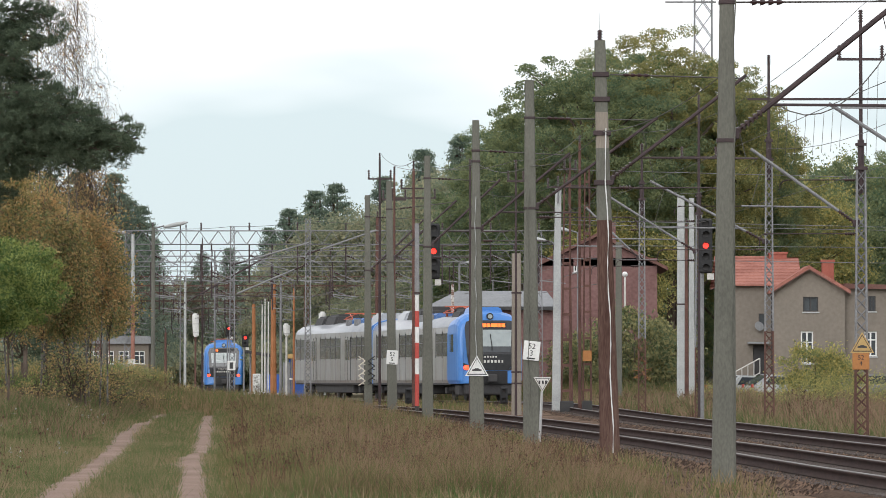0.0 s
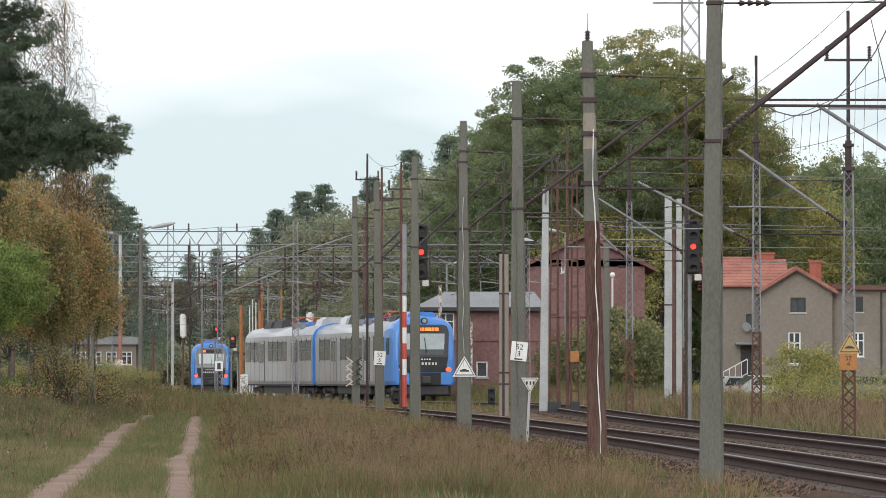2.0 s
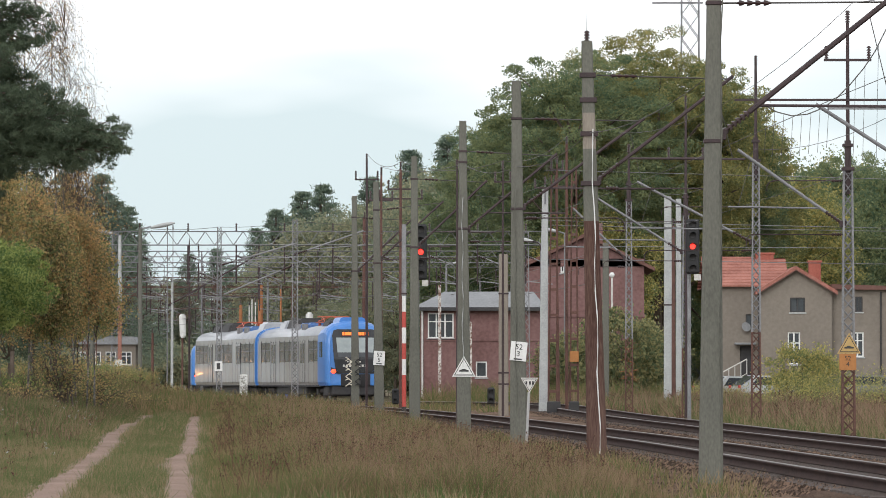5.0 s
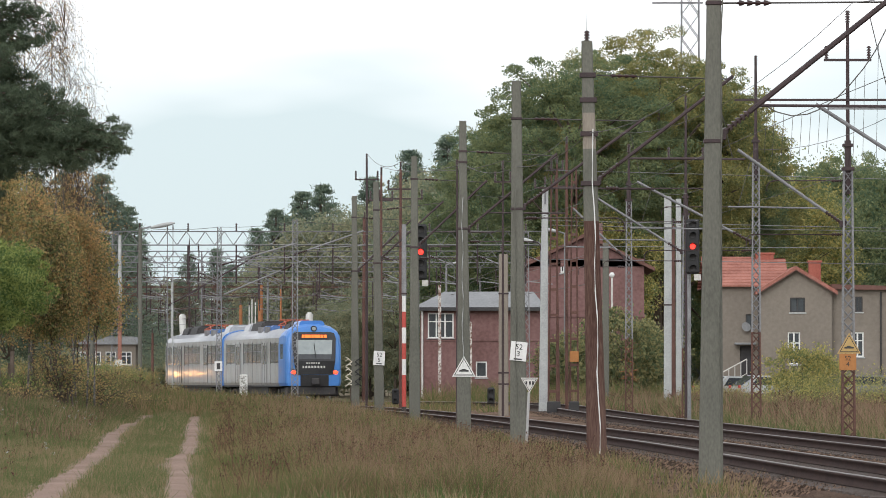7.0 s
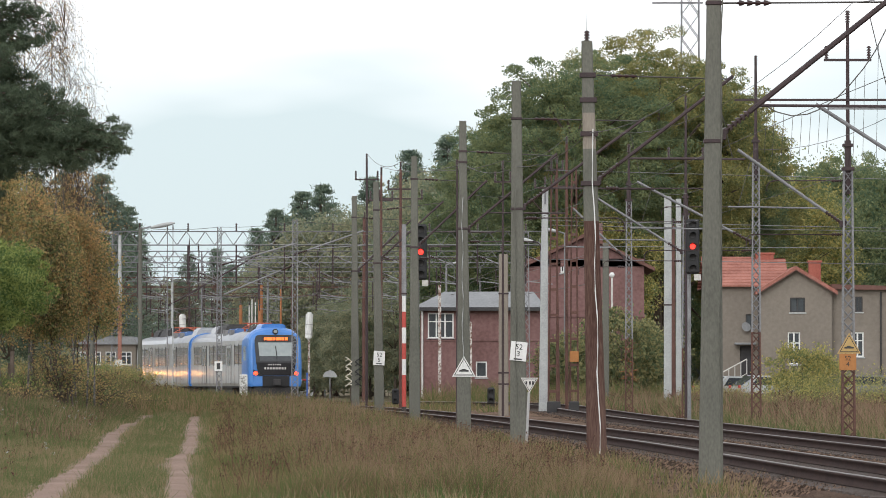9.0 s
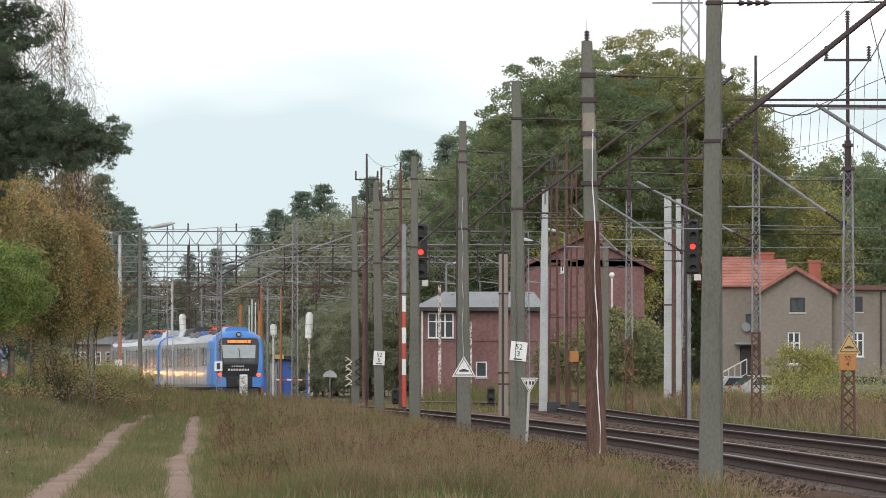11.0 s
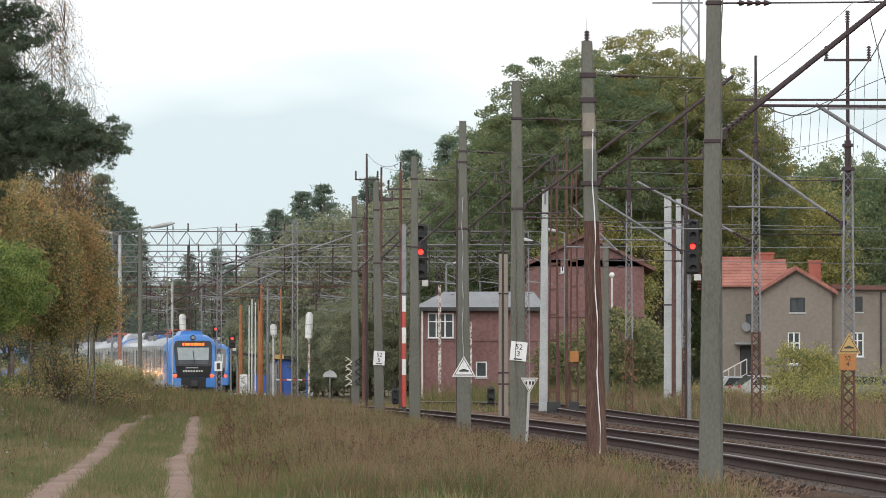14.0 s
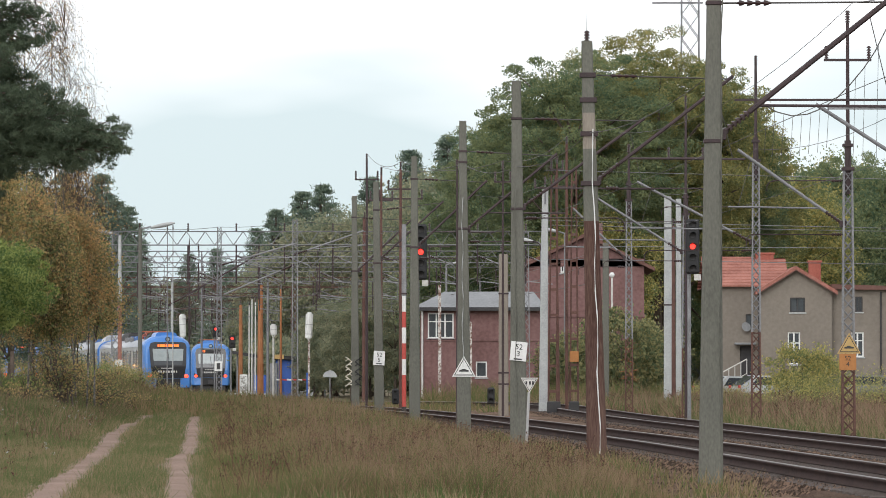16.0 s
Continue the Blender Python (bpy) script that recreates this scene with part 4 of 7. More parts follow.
def flower_heads(y0, y1, left, right, n):
    """Faded white umbels and pale seed tufts in the meadow."""
    y = rng.uniform(y0, y1, n)
    x = np.array([left(v) + rng.random() * (right(v) - left(v)) for v in y])
    keep = np.sin(x * 1.7 + y * 0.23) + rng.normal(0, 0.4, n) > 0.3
    x, y = x[keep], y[keep]
    c = np.stack([x, y, ground_height(x, y) + rng.uniform(0.16, 0.4, len(x))], 1)
    c = np.repeat(c, 5, 0) + rng.normal(0, 0.018, (5 * len(x), 3))
    v, f = leaf_quads(c, 0.024, 0.9)
    sv = np.stack([np.stack([x - 0.003, y, ground_height(x, y)], 1), np.stack([x + 0.003, y, ground_height(x, y)], 1), c[::5]], 1).reshape(-1, 3)
    stem = tagged(new("flower_stems", mesh_arrays("flower_stems", sv, np.arange(len(sv)).reshape(-1, 3), "grass_short")), "thin green stems of meadow flowers", "flowers", kind="stuff")
    return stem, tagged(new("flower_heads", mesh_arrays("flower_heads", v, f, "concrete_light")), "small faded white flower heads in the grass", "flowers", kind="stuff")


flower_heads(80, 150, lambda y: -13.5, lambda y: line_x(RUT_A, y) - 0.6, 260)


def stones(pts, side, y0, y1, n):
    """Loose ballast along the shoulder."""
    y = rng.uniform(y0, y1, n)
    off = rng.uniform(0.9, 4.0, n) * side
    x = np.interp(y, np.array(pts)[:, 1], np.array(pts)[:, 0]) + off
    z = np.maximum(ground_height(x, y), np.interp(y, *RAIL_LEVEL) - 0.2 - np.clip(np.abs(off) - 1.45, 0, 1) * 0.35) + 0.01
    s = rng.uniform(0.02, 0.05, n)
    c = np.stack([x, y, z], 1)
    d = np.array([(1, 0, -0.3), (-1, 0, -0.3), (0, 1, -0.3), (0, -1, -0.3), (0.2, 0.1, 0.8)])
    v = c[:, None, :] + d[None] * s[:, None, None] * rng.uniform(0.6, 1.3, (n, 5, 3))
    f = np.array([(0, 2, 4), (2, 1, 4), (1, 3, 4), (3, 0, 4)])
    fs = (np.arange(n)[:, None, None] * 5 + f[None]).reshape(-1, 3)
    return tagged(new("ballast_stones", mesh_arrays("ballast_stones", v.reshape(-1, 3), fs, "litter")), "loose brown ballast stones beside the rails", "ballast", kind="stuff")


stones(TRACK_NEAR, -1, 66, 160, 26000)
stones(TRACK_FAR, -1, 80, 190, 9000)


# ---- buildings ----
def wall_slab(bm, x0, x1, y, z0, z1, holes, depth=0.3):
    """A wall facing the camera side, from y back to y + depth, with rectangular openings (x0, x1, z0, z1) cut through it."""
    xs = sorted({x0, x1, *[h[0] for h in holes], *[h[1] for h in holes]})
    zs = sorted({z0, z1, *[h[2] for h in holes], *[h[3] for h in holes]})
    for i in range(len(xs) - 1):
        for j in range(len(zs) - 1):
            cx, cz = (xs[i] + xs[i + 1]) / 2, (zs[j] + zs[j + 1]) / 2
            if not any(h[0] < cx < h[1] and h[2] < cz < h[3] for h in holes):
                box(bm, xs[i], y, zs[j], xs[i + 1], y + depth, zs[j + 1])
    bmesh.ops.remove_doubles(bm, verts=bm.verts, dist=0.0005)
    return bm


def window(root, x0, x1, y, z0, z1, bars=1, cross=True, frame="white"):
    w = part("window", boxed(x0, y + 0.14, z0, x1, y + 0.16, z1), "glass", root)
    t = 0.07
    bm = bmesh.new()
    box(bm, x0 - 0.01, y + 0.05, z0 - 0.01, x1 + 0.01, y + 0.13, z0 + t)
    box(bm, x0 - 0.01, y + 0.05, z1 - t, x1 + 0.01, y + 0.13, z1 + 0.01)
    box(bm, x0 - 0.01, y + 0.052, z0 + t, x0 + t, y + 0.13, z1 - t)
    box(bm, x1 - t, y + 0.052, z0 + t, x1 + 0.01, y + 0.13, z1 - t)
    for k in range(bars):
        c = x0 + (x1 - x0) * (k + 1) / (bars + 1)
        box(bm, c - 0.04, y + 0.054, z0 + t, c + 0.04, y + 0.13, z1 - t)
    if cross:
        c = z0 + (z1 - z0) * 0.66
        box(bm, x0 + t, y + 0.06, c - 0.03, x1 - t, y + 0.12, c + 0.03)
    part("window_frame", bm, frame, w)
    part("window_sill", boxed(x0 - 0.06, y - 0.06, z0 - 0.08, x1 + 0.06, y + 0.1, z0 - 0.012, bevel=0.01), "concrete_light", w)


def brick_house():
    """Tall gabled signal house of red brick."""
    d, x0, x1 = 260.0, 4.381, 10.537
    root = tagged(empty("brick_house"), "two-storey red brick railway house with a gable roof", "house")
    eave, ridge = 7.609, 9.148
    c = (x0 + x1) / 2
    holes = [(6.157, 6.512, 7.283, 8.023)]
    part("wall", wall_slab(bmesh.new(), x0, x1, d, 0, eave, holes), "brick", root)
    bm = bmesh.new()
    prism(bm, [(x0, eave), (x1, eave), (c, ridge)], d, d + 0.3)
    part("gable", bm, "brick", root)
    bm = bmesh.new()
    box(bm, x0, d + 0.3, 0, x0 + 0.3, d + 9, eave)
    part("wall", bm, "brick", root)
    part("wall", boxed(x1 - 0.3, d + 0.3, 0, x1, d + 9, eave), "brick", root)
    part("wall", boxed(x0, d + 9, 0, x1, d + 9.3, eave), "brick", root)
    for s, e in ((-1, x0), (1, x1)):
        bm = bmesh.new()
        o = e + s * 0.55
        oz = eave - 0.55 * (ridge - eave) / (c - x0)
        prism(bm, [(c, ridge + 0.03), (c, ridge + 0.21), (o, oz + 0.21), (o, oz + 0.03)], d - 0.45, d + 9.6)
        part("roof", bm, "roof_brown", root, "brown eaves and roof slope")
    for h in holes:
        window(root, h[0], h[1], d, h[2], h[3])
    part("chimney", boxed(8.051, d + 3, ridge - 0.6, 8.465, d + 3.5, 9.977, bevel=0.02), "brick", root)
    part("string_course", boxed(x0 - 0.03, d - 0.05, 4.945, x1 + 0.03, d, 5.122), "brick", root)
    return root


def brick_annex():
    """Low brick station building under a flat hipped sheet roof."""
    d, x0, x1 = 250.0, -1.138, 4.895
    root = tagged(empty("station_annex"), "low red brick station building with a grey sheet roof", "building")
    eave = 5.3
    holes = [(-0.768, 0.541, 3.763, 5.044), (1.651, 2.22, 1.799, 2.596)]
    w = part("wall", wall_slab(bmesh.new(), x0, x1, d, 0, eave, holes), "brick", root)
    part("wall", boxed(x0, d + 0.3, 0, x0 + 0.3, d + 6, eave), "brick", root)
    part("wall", boxed(x1 - 0.3, d + 0.3, 0, x1, d + 6, eave), "brick", root)
    bm = bmesh.new()
    lo = [bm.verts.new(p) for p in ((x0 - 0.4, d - 0.5, eave), (x1 + 0.3, d - 0.5, eave), (x1 + 0.3, d + 7, eave), (x0 - 0.4, d + 7, eave))]
    up = [bm.verts.new(p) for p in ((x0 + 1.2, d + 2.2, eave + 0.85), (x1 - 0.3, d + 2.2, eave + 0.85), (x1 - 0.3, d + 4.5, eave + 0.85), (x0 + 1.2, d + 4.5, eave + 0.85))]
    bm.faces.new(lo)
    bm.faces.new(up)
    for i in range(4):
        bm.faces.new((lo[i], lo[(i + 1) % 4], up[(i + 1) % 4], up[i]))
    part("roof", bm, "roof_grey", root, "grey sheet-metal hipped roof")
    part("fascia", boxed(x0 - 0.42, d - 0.54, eave - 0.16, x1 + 0.32, d - 0.5, eave + 0.02), "dark", root)
    window(root, *holes[0][:2], d, *holes[0][2:], bars=2)
    window(root, *holes[1][:2], d, *holes[1][2:], bars=0, cross=False)
    part("cornice", boxed(x0 - 0.02, d - 0.06, 3.621, x1 + 0.02, d, 3.735), "brick", root)
    part("downpipe", rod((x0 + 0.1, d - 0.1, 0.2), (x0 + 0.1, d - 0.1, eave - 0.1), 0.05), "white_dirty", root)
    part("downpipe", rod((1.309, d - 0.1, 0.2), (1.309, d - 0.1, eave - 0.4), 0.045), "white_dirty", root)
    return root


def beige_house():
    """Roughcast dwelling: a main roof along the road, a gable to the line and a lower wing."""
    d = 258.0
    root = tagged(empty("beige_house"), "beige roughcast house with an orange clay tile roof", "house")
    gl, gr, gc = 16.536, 20.208, 18.328
    ml, wr = 14.04, 23.967
    eave, ridge = 6.681, 8.062
    ge, ga = 6.27, 7.386
    holes = [(18.034, 18.827, 5.183, 5.947), (17.917, 18.563, 2.481, 4.155)]
    part("wall", wall_slab(bmesh.new(), gl, gr, d, 0, ge, holes), "render", root)
    part("gable", prism(bmesh.new(), [(gl, ge), (gr, ge), (gc, ga)], d, d + 0.3), "render", root)
    left = [(15.508, 16.096, 1.806, 3.45), (15.802, 16.154, 4.39, 5.095)]
    part("wall", wall_slab(bmesh.new(), ml, gl, d + 1.2, 0, eave, left), "render", root)
    part("wall", boxed(gl, d + 0.3, 0, gl + 0.3, d + 1.4, ge), "render", root)
    right = [(21.471, 21.852, 5.213, 6.006), (21.265, 21.911, 2.863, 4.155)]
    part("wall", wall_slab(bmesh.new(), gr, wr, d + 0.5, 0, 6.388, right), "render", root)
    part("wall", boxed(ml, d + 1.5, 0, ml + 0.3, d + 8, eave), "render", root)
    part("wall", boxed(ml, d + 8, 0, wr, d + 8.3, eave), "render", root)
    # main roof, clay tiles in rows
    for r_x0, r_x1, y0, z0, y1, z1 in ((ml - 0.4, 18.093, d + 0.8, eave - 0.12, d + 4.4, ridge), (ml - 0.4, 18.093, d + 8.4, eave - 0.12, d + 4.4, ridge)):
        slope = part("roof", boxed(r_x0, min(y0, y1), z0 - 0.1, r_x0 + 0.1, max(y0, y1), z0 - 0.06), "roof_brown", root, "orange clay tile roof slope")
        rows = 9
        for k in range(rows):
            a, b = k / rows, (k + 1) / rows + 0.02
            ya, yb = y0 + (y1 - y0) * a, y0 + (y1 - y0) * b
            za, zb = z0 + (z1 - z0) * a, z0 + (z1 - z0) * b
            lift = 0.05
            bm = bmesh.new()
            v = [bm.verts.new(p) for p in ((r_x0, ya, za + lift), (r_x1, ya, za + lift), (r_x1, yb, zb + 0.01), (r_x0, yb, zb + 0.01), (r_x0, ya, za - 0.03), (r_x1, ya, za - 0.03))]
            bm.faces.new(v[:4])
            bm.faces.new((v[0], v[1], v[5], v[4]))
            part("tile_course", bm, "tile", slope)
    part("ridge", rod((ml - 0.4, d + 4.4, ridge + 0.02), (16.477, d + 4.4, ridge + 0.02), 0.1, sides=8), "tile", root)
    for s, e in ((-1, gl), (1, gr)):
        o = e + s * 0.28
        slope = (ga - ge) / (gc - gl)
        oz = ge - 0.28 * slope
        bm = prism(bmesh.new(), [(gc, ga + 0.02), (gc, ga + 0.2), (o, oz + 0.2), (o, oz + 0.02)], d - 0.4, d + 4.6)
        part("roof", bm, "tile", root, "orange clay tile roof slope")
        bm = prism(bmesh.new(), [(gc, ga - 0.04), (gc, ga + 0.02), (o, oz + 0.02), (o, oz - 0.04)], d - 0.43, d - 0.36)
        part("verge_board", bm, "roof_brown", root)
    part("roof", prism(bmesh.new(), [(gr, 6.388), (wr, 6.329), (wr, 6.534), (gr, 6.652)], d + 0.1, d + 8.4), "roof_brown", root, "dark flat roof of the wing")
    for x0, x1, y, z0, z1 in ((16.536, 17.476, d + 4.2, ridge - 0.3, 8.297), (19.18, 19.796, d + 2, 6.446, 7.827)):
        c = part("chimney", boxed(x0, y, z0, x1, y + 0.6, z1, bevel=0.02), "tile_dark", root, "red brick chimney")
        part("chimney_cap", boxed(x0 - 0.06, y - 0.06, z1 - 0.02, x1 + 0.06, y + 0.66, z1 + 0.1, bevel=0.02), "tile_dark", c)
    window(root, *holes[0][:2], d, *holes[0][2:], cross=False, frame="dark")
    window(root, *holes[1][:2], d, *holes[1][2:])
    window(root, *right[0][:2], d + 0.5, *right[0][2:], cross=False, frame="dark")
    window(root, *right[1][:2], d + 0.5, *right[1][2:])
    window(root, *left[1][:2], d + 1.2, *left[1][2:], bars=0, cross=False, frame="dark")
    x0, x1, z0, z1 = left[0]
    part("door", boxed(x0, d + 1.3, z0, x1, d + 1.36, z1, bevel=0.01), "dark", root, "dark entrance door")
    part("canopy", boxed(x0 - 0.3, d + 0.3, z1 + 0.05, x1 + 0.2, d + 1.2, z1 + 0.16, bevel=0.02), "roof_grey", root)
    for k in range(7):
        part("step", boxed(x0 - 0.25 - 0.28 * k, d + 0.35, 0.1, x0 + 0.03 - 0.28 * k, d + 1.15, z0 - 0.18 * k), "concrete_light", root)
    bm = bmesh.new()
    a, b = Vector((x0 - 2.2, d + 0.3, z0 - 0.4)), Vector((x0 + 0.3, d + 0.3, z0 + 0.95))
    tube(bm, a, b, 0.035)
    tube(bm, a - Vector((0, 0, 0.75)), b - Vector((0, 0, 0.75)), 0.025)
    for k in range(9):
        p = a.lerp(b, k / 8)
        tube(bm, p - Vector((0, 0, 0.8)), p, 0.022)
    part("handrail", bm, "white_dirty", root, "white painted stair railing")
    part("downpipe", rod((gl - 0.1, d + 0.1, 0.2), (gl - 0.1, d + 0.1, ge - 0.1), 0.05), "dark", root)
    part("downpipe", rod((22.792, d + 0.4, 0.2), (22.792, d + 0.4, 6.27), 0.05), "dark", root)
    part("plinth", boxed(gl - 0.02, d - 0.05, 0, gr + 0.02, d, 0.8), "concrete_light", root)
    bm = bmesh.new()
    bmesh.ops.create_cone(bm, cap_ends=True, segments=14, radius1=0.08, radius2=0.26, depth=0.1, matrix=Matrix.Translation((15.802, d + 1.0, 4.42)) @ Euler((radians(70), 0, 0.4)).to_matrix().to_4x4())
    part("satellite_dish", bm, "roof_grey", root)
    return root


M["roof_brown"] = mat("brown_eaves", (0.10, 0.05, 0.04), (0.17, 0.085, 0.07), 0.85, scale=1, fine=10)
M["tile_dark"] = mat("sooty_red_brick", (0.24, 0.07, 0.05), (0.34, 0.11, 0.08), 0.9, scale=2, fine=10)
brick_house()
brick_annex()
beige_house()


def low_building():
    """Long beige building far down the line."""
    d = 420.0
    root = tagged(empty("depot_building"), "low beige building with a grey roof far off", "building")
    x0, x1 = -31.749, -26.011
    holes = [(x0 + 0.6 + 1.3 * k, x0 + 1.5 + 1.3 * k, 3.0, 4.1) for k in range(4)]
    part("wall", wall_slab(bmesh.new(), x0, x1, d, 0, 4.708, holes), "render", root)
    part("wall", boxed(x1 - 0.3, d + 0.3, 0, x1, d + 6, 4.708), "render", root)
    part("roof", prism(bmesh.new(), [(x0 - 0.4, 4.708), (x1 + 0.3, 4.708), (x1 - 0.2, 5.377), (x0 - 0.4, 5.377)], d - 0.4, d + 6), "roof_grey", root)
    for h in holes:
        window(root, *h[:2], d, *h[2:])
    return root


low_building()


def tower_block():
    d = 520.0
    root = tagged(empty("grey_tower"), "pale grey tall block half hidden in trees", "building")
    x0, x1, z1 = 29.362, 31.138, 19.537
    part("wall", boxed(x0, d, 0, x1, d + 4, z1, bevel=0.05), "concrete_light", root)
    for k in range(5):
        part("window", boxed(x0 + 0.4, d - 0.02, z1 - 1.6 - 1.6 * k, x1 - 0.5, d + 0.02, z1 - 0.9 - 1.6 * k), "glass", root)


tower_block()


def station_kit():
    """Shelter, kiosk and boards on the platform."""
    d = 345.0
    k = tagged(empty("kiosk"), "blue kiosk with a dark roof on the platform", "kiosk")
    part("wall", boxed(-11.626, d, 0.2, -10.526, d + 2, 3.092, bevel=0.02), "kiosk_blue", k)
    part("roof", boxed(-11.783, d - 0.4, 3.092, -10.29, d + 2.3, 3.367, bevel=0.02), "dark", k)
    part("panel", boxed(-12.018, d - 0.3, 0.2, -11.508, d - 0.05, 2.857, bevel=0.01), "steel_grey", k)
    b = tagged(empty("notice_board"), "yellow board above the blue kiosk", "sign")
    part("board", boxed(-11.822, d - 0.6, 3.132, -11.037, d - 0.5, 3.446, bevel=0.01), "yellow", b)
    part("post", rod((-11.429, d - 0.45, 0.2), (-11.429, d - 0.45, 3.446), 0.05), "steel_grey", b)
    s = tagged(empty("platform_shelter"), "platform shelter with a dark sloping canopy", "shelter")
    part("canopy", prism(bmesh.new(), [(-14.689, 3.721), (-12.883, 3.446), (-12.883, 3.21), (-14.689, 3.525)], d + 1, d + 3), "dark", s)
    for px in (-14.375, -13.197):
        part("post", rod((px, d + 2, 0.2), (px, d + 2, 3.525), 0.06), "steel_grey", s)
    part("panel", boxed(-13.157, d + 0.5, 0.3, -12.254, d + 0.6, 2.032), "kiosk_blue", s)
    g = tagged(empty("barrier"), "red and white level crossing barrier", "barrier")
    n = 6
    for i in range(n):
        a, b2 = -11.547 + (-9.387 - -11.547) * i / n, -11.547 + (-9.387 - -11.547) * (i + 1) / n
        part("arm_section", rod((a, d - 1, 1.718), (b2, d - 1, 1.679), 0.06), "red" if i % 2 else "white", g)
    part("post", boxed(-9.466, d - 1.2, 0.2, -9.23, d - 0.8, 2.189, bevel=0.02), "kiosk_blue", g)
    sg = tagged(empty("road_sign"), "back of a grey semicircular road sign", "sign")
    bm = prism(bmesh.new(), [(-6.831 + 0.42 * math.cos(a * math.pi / 10), 1.839 + 0.42 * math.sin(a * math.pi / 10)) for a in range(11)], 300, 300.03)
    part("board", bm, "concrete_light", sg)
    part("post", rod((-6.831, 300.06, 0.2), (-6.831, 300.06, 2.112), 0.035), "steel_grey", sg)
    pl = tagged(empty("platform"), "low concrete station platform", "platform", kind="structure")
    part("slab", boxed(-14.886, 340, 0, -11.94, 470, 0.75, bevel=0.03), "concrete_light", pl)


M["kiosk_blue"] = mat("kiosk_blue_paint", (0.03, 0.09, 0.34), (0.045, 0.12, 0.42), 0.6, scale=2, fine=15, bump=0.05)
station_kit()


# ---- trains ----
PROFILE = [(1.38, 0.78), (1.44, 0.95), (1.44, 2.0), (1.44, 2.95), (1.40, 3.32), (1.27, 3.55), (0.98, 3.74), (0.5, 3.86), (0, 3.9)]


def rake(y, z):
    return y + 0.17 * max(0.0, z - 2.1) * (1 - min(y / 1.9, 1))


def body_ring(bm, y, sx=1.0, top=3.9, low=0.78):
    """One cross-section of the body; top sets the crown of the roof, low the sill."""
    half = []
    for x, z in PROFILE:
        zz = z if z < 2.0 else 2.0 + (z - 2.0) * (top - 2.0) / 1.9
        zz = max(zz, low)
        half.append((x * sx, zz))
    ring = half + [(-x, z) for x, z in reversed(half[:-1])]
    return [bm.verts.new((x, rake(y, z), z)) for x, z in ring]


def loft(bm, rings, cap=True):
    n = len(rings[0])
    for a, b in zip(rings, rings[1:]):
        for i in range(n):
            bm.faces.new((a[i], a[(i + 1) % n], b[(i + 1) % n], b[i]))
    if cap:
        bm.faces.new(rings[0])
        bm.faces.new(rings[-1])
    return bm


def roof_strip(y0, y1):
    """The pale roof skin, just above the body's crown."""
    bm = bmesh.new()
    pts = [(1.41, 3.33), (1.28, 3.56), (0.99, 3.755), (0.5, 3.875), (0, 3.915)]
    prof = pts + [(-x, z) for x, z in reversed(pts[:-1])]
    rows = [[bm.verts.new((x, y, z)) for x, z in prof] for y in (y0, y1)]
    low = [[bm.verts.new((x * 0.98, y, z - 0.03)) for x, z in prof] for y in (y0, y1)]
    for i in range(len(prof) - 1):
        bm.faces.new((rows[0][i], rows[0][i + 1], rows[1][i + 1], rows[1][i]))
        for k in (0, 1):
            bm.faces.new((rows[k][i], rows[k][i + 1], low[k][i + 1], low[k][i]))
    return bm


def front_piece(pts, y0, y1):
    """A panel of the cab's front, raked like the nose."""
    bm = prism(bmesh.new(), pts, y0, y1)
    for v in bm.verts:
        v.co.y = v.co.y + 0.17 * max(0.0, v.co.z - 2.1)
    return bm


WHEELS = []


def wheelset(parent, y):
    ws = part("wheelset", bmesh.new(), "dark", parent)
    bm = bmesh.new()
    for s in (-0.75, 0.75):
        tube(bm, (s - 0.065, 0, 0), (s + 0.065, 0, 0), 0.45, sides=20)
        tube(bm, (s - 0.09, 0, 0), (s + 0.09, 0, 0), 0.16, sides=10)
    tube(bm, (-0.75, 0, 0), (0.75, 0, 0), 0.08, sides=8)
    bm.to_mesh(ws.data)
    bm.free()
    ws.matrix_basis = pose(0, y, 0.45)
    return ws


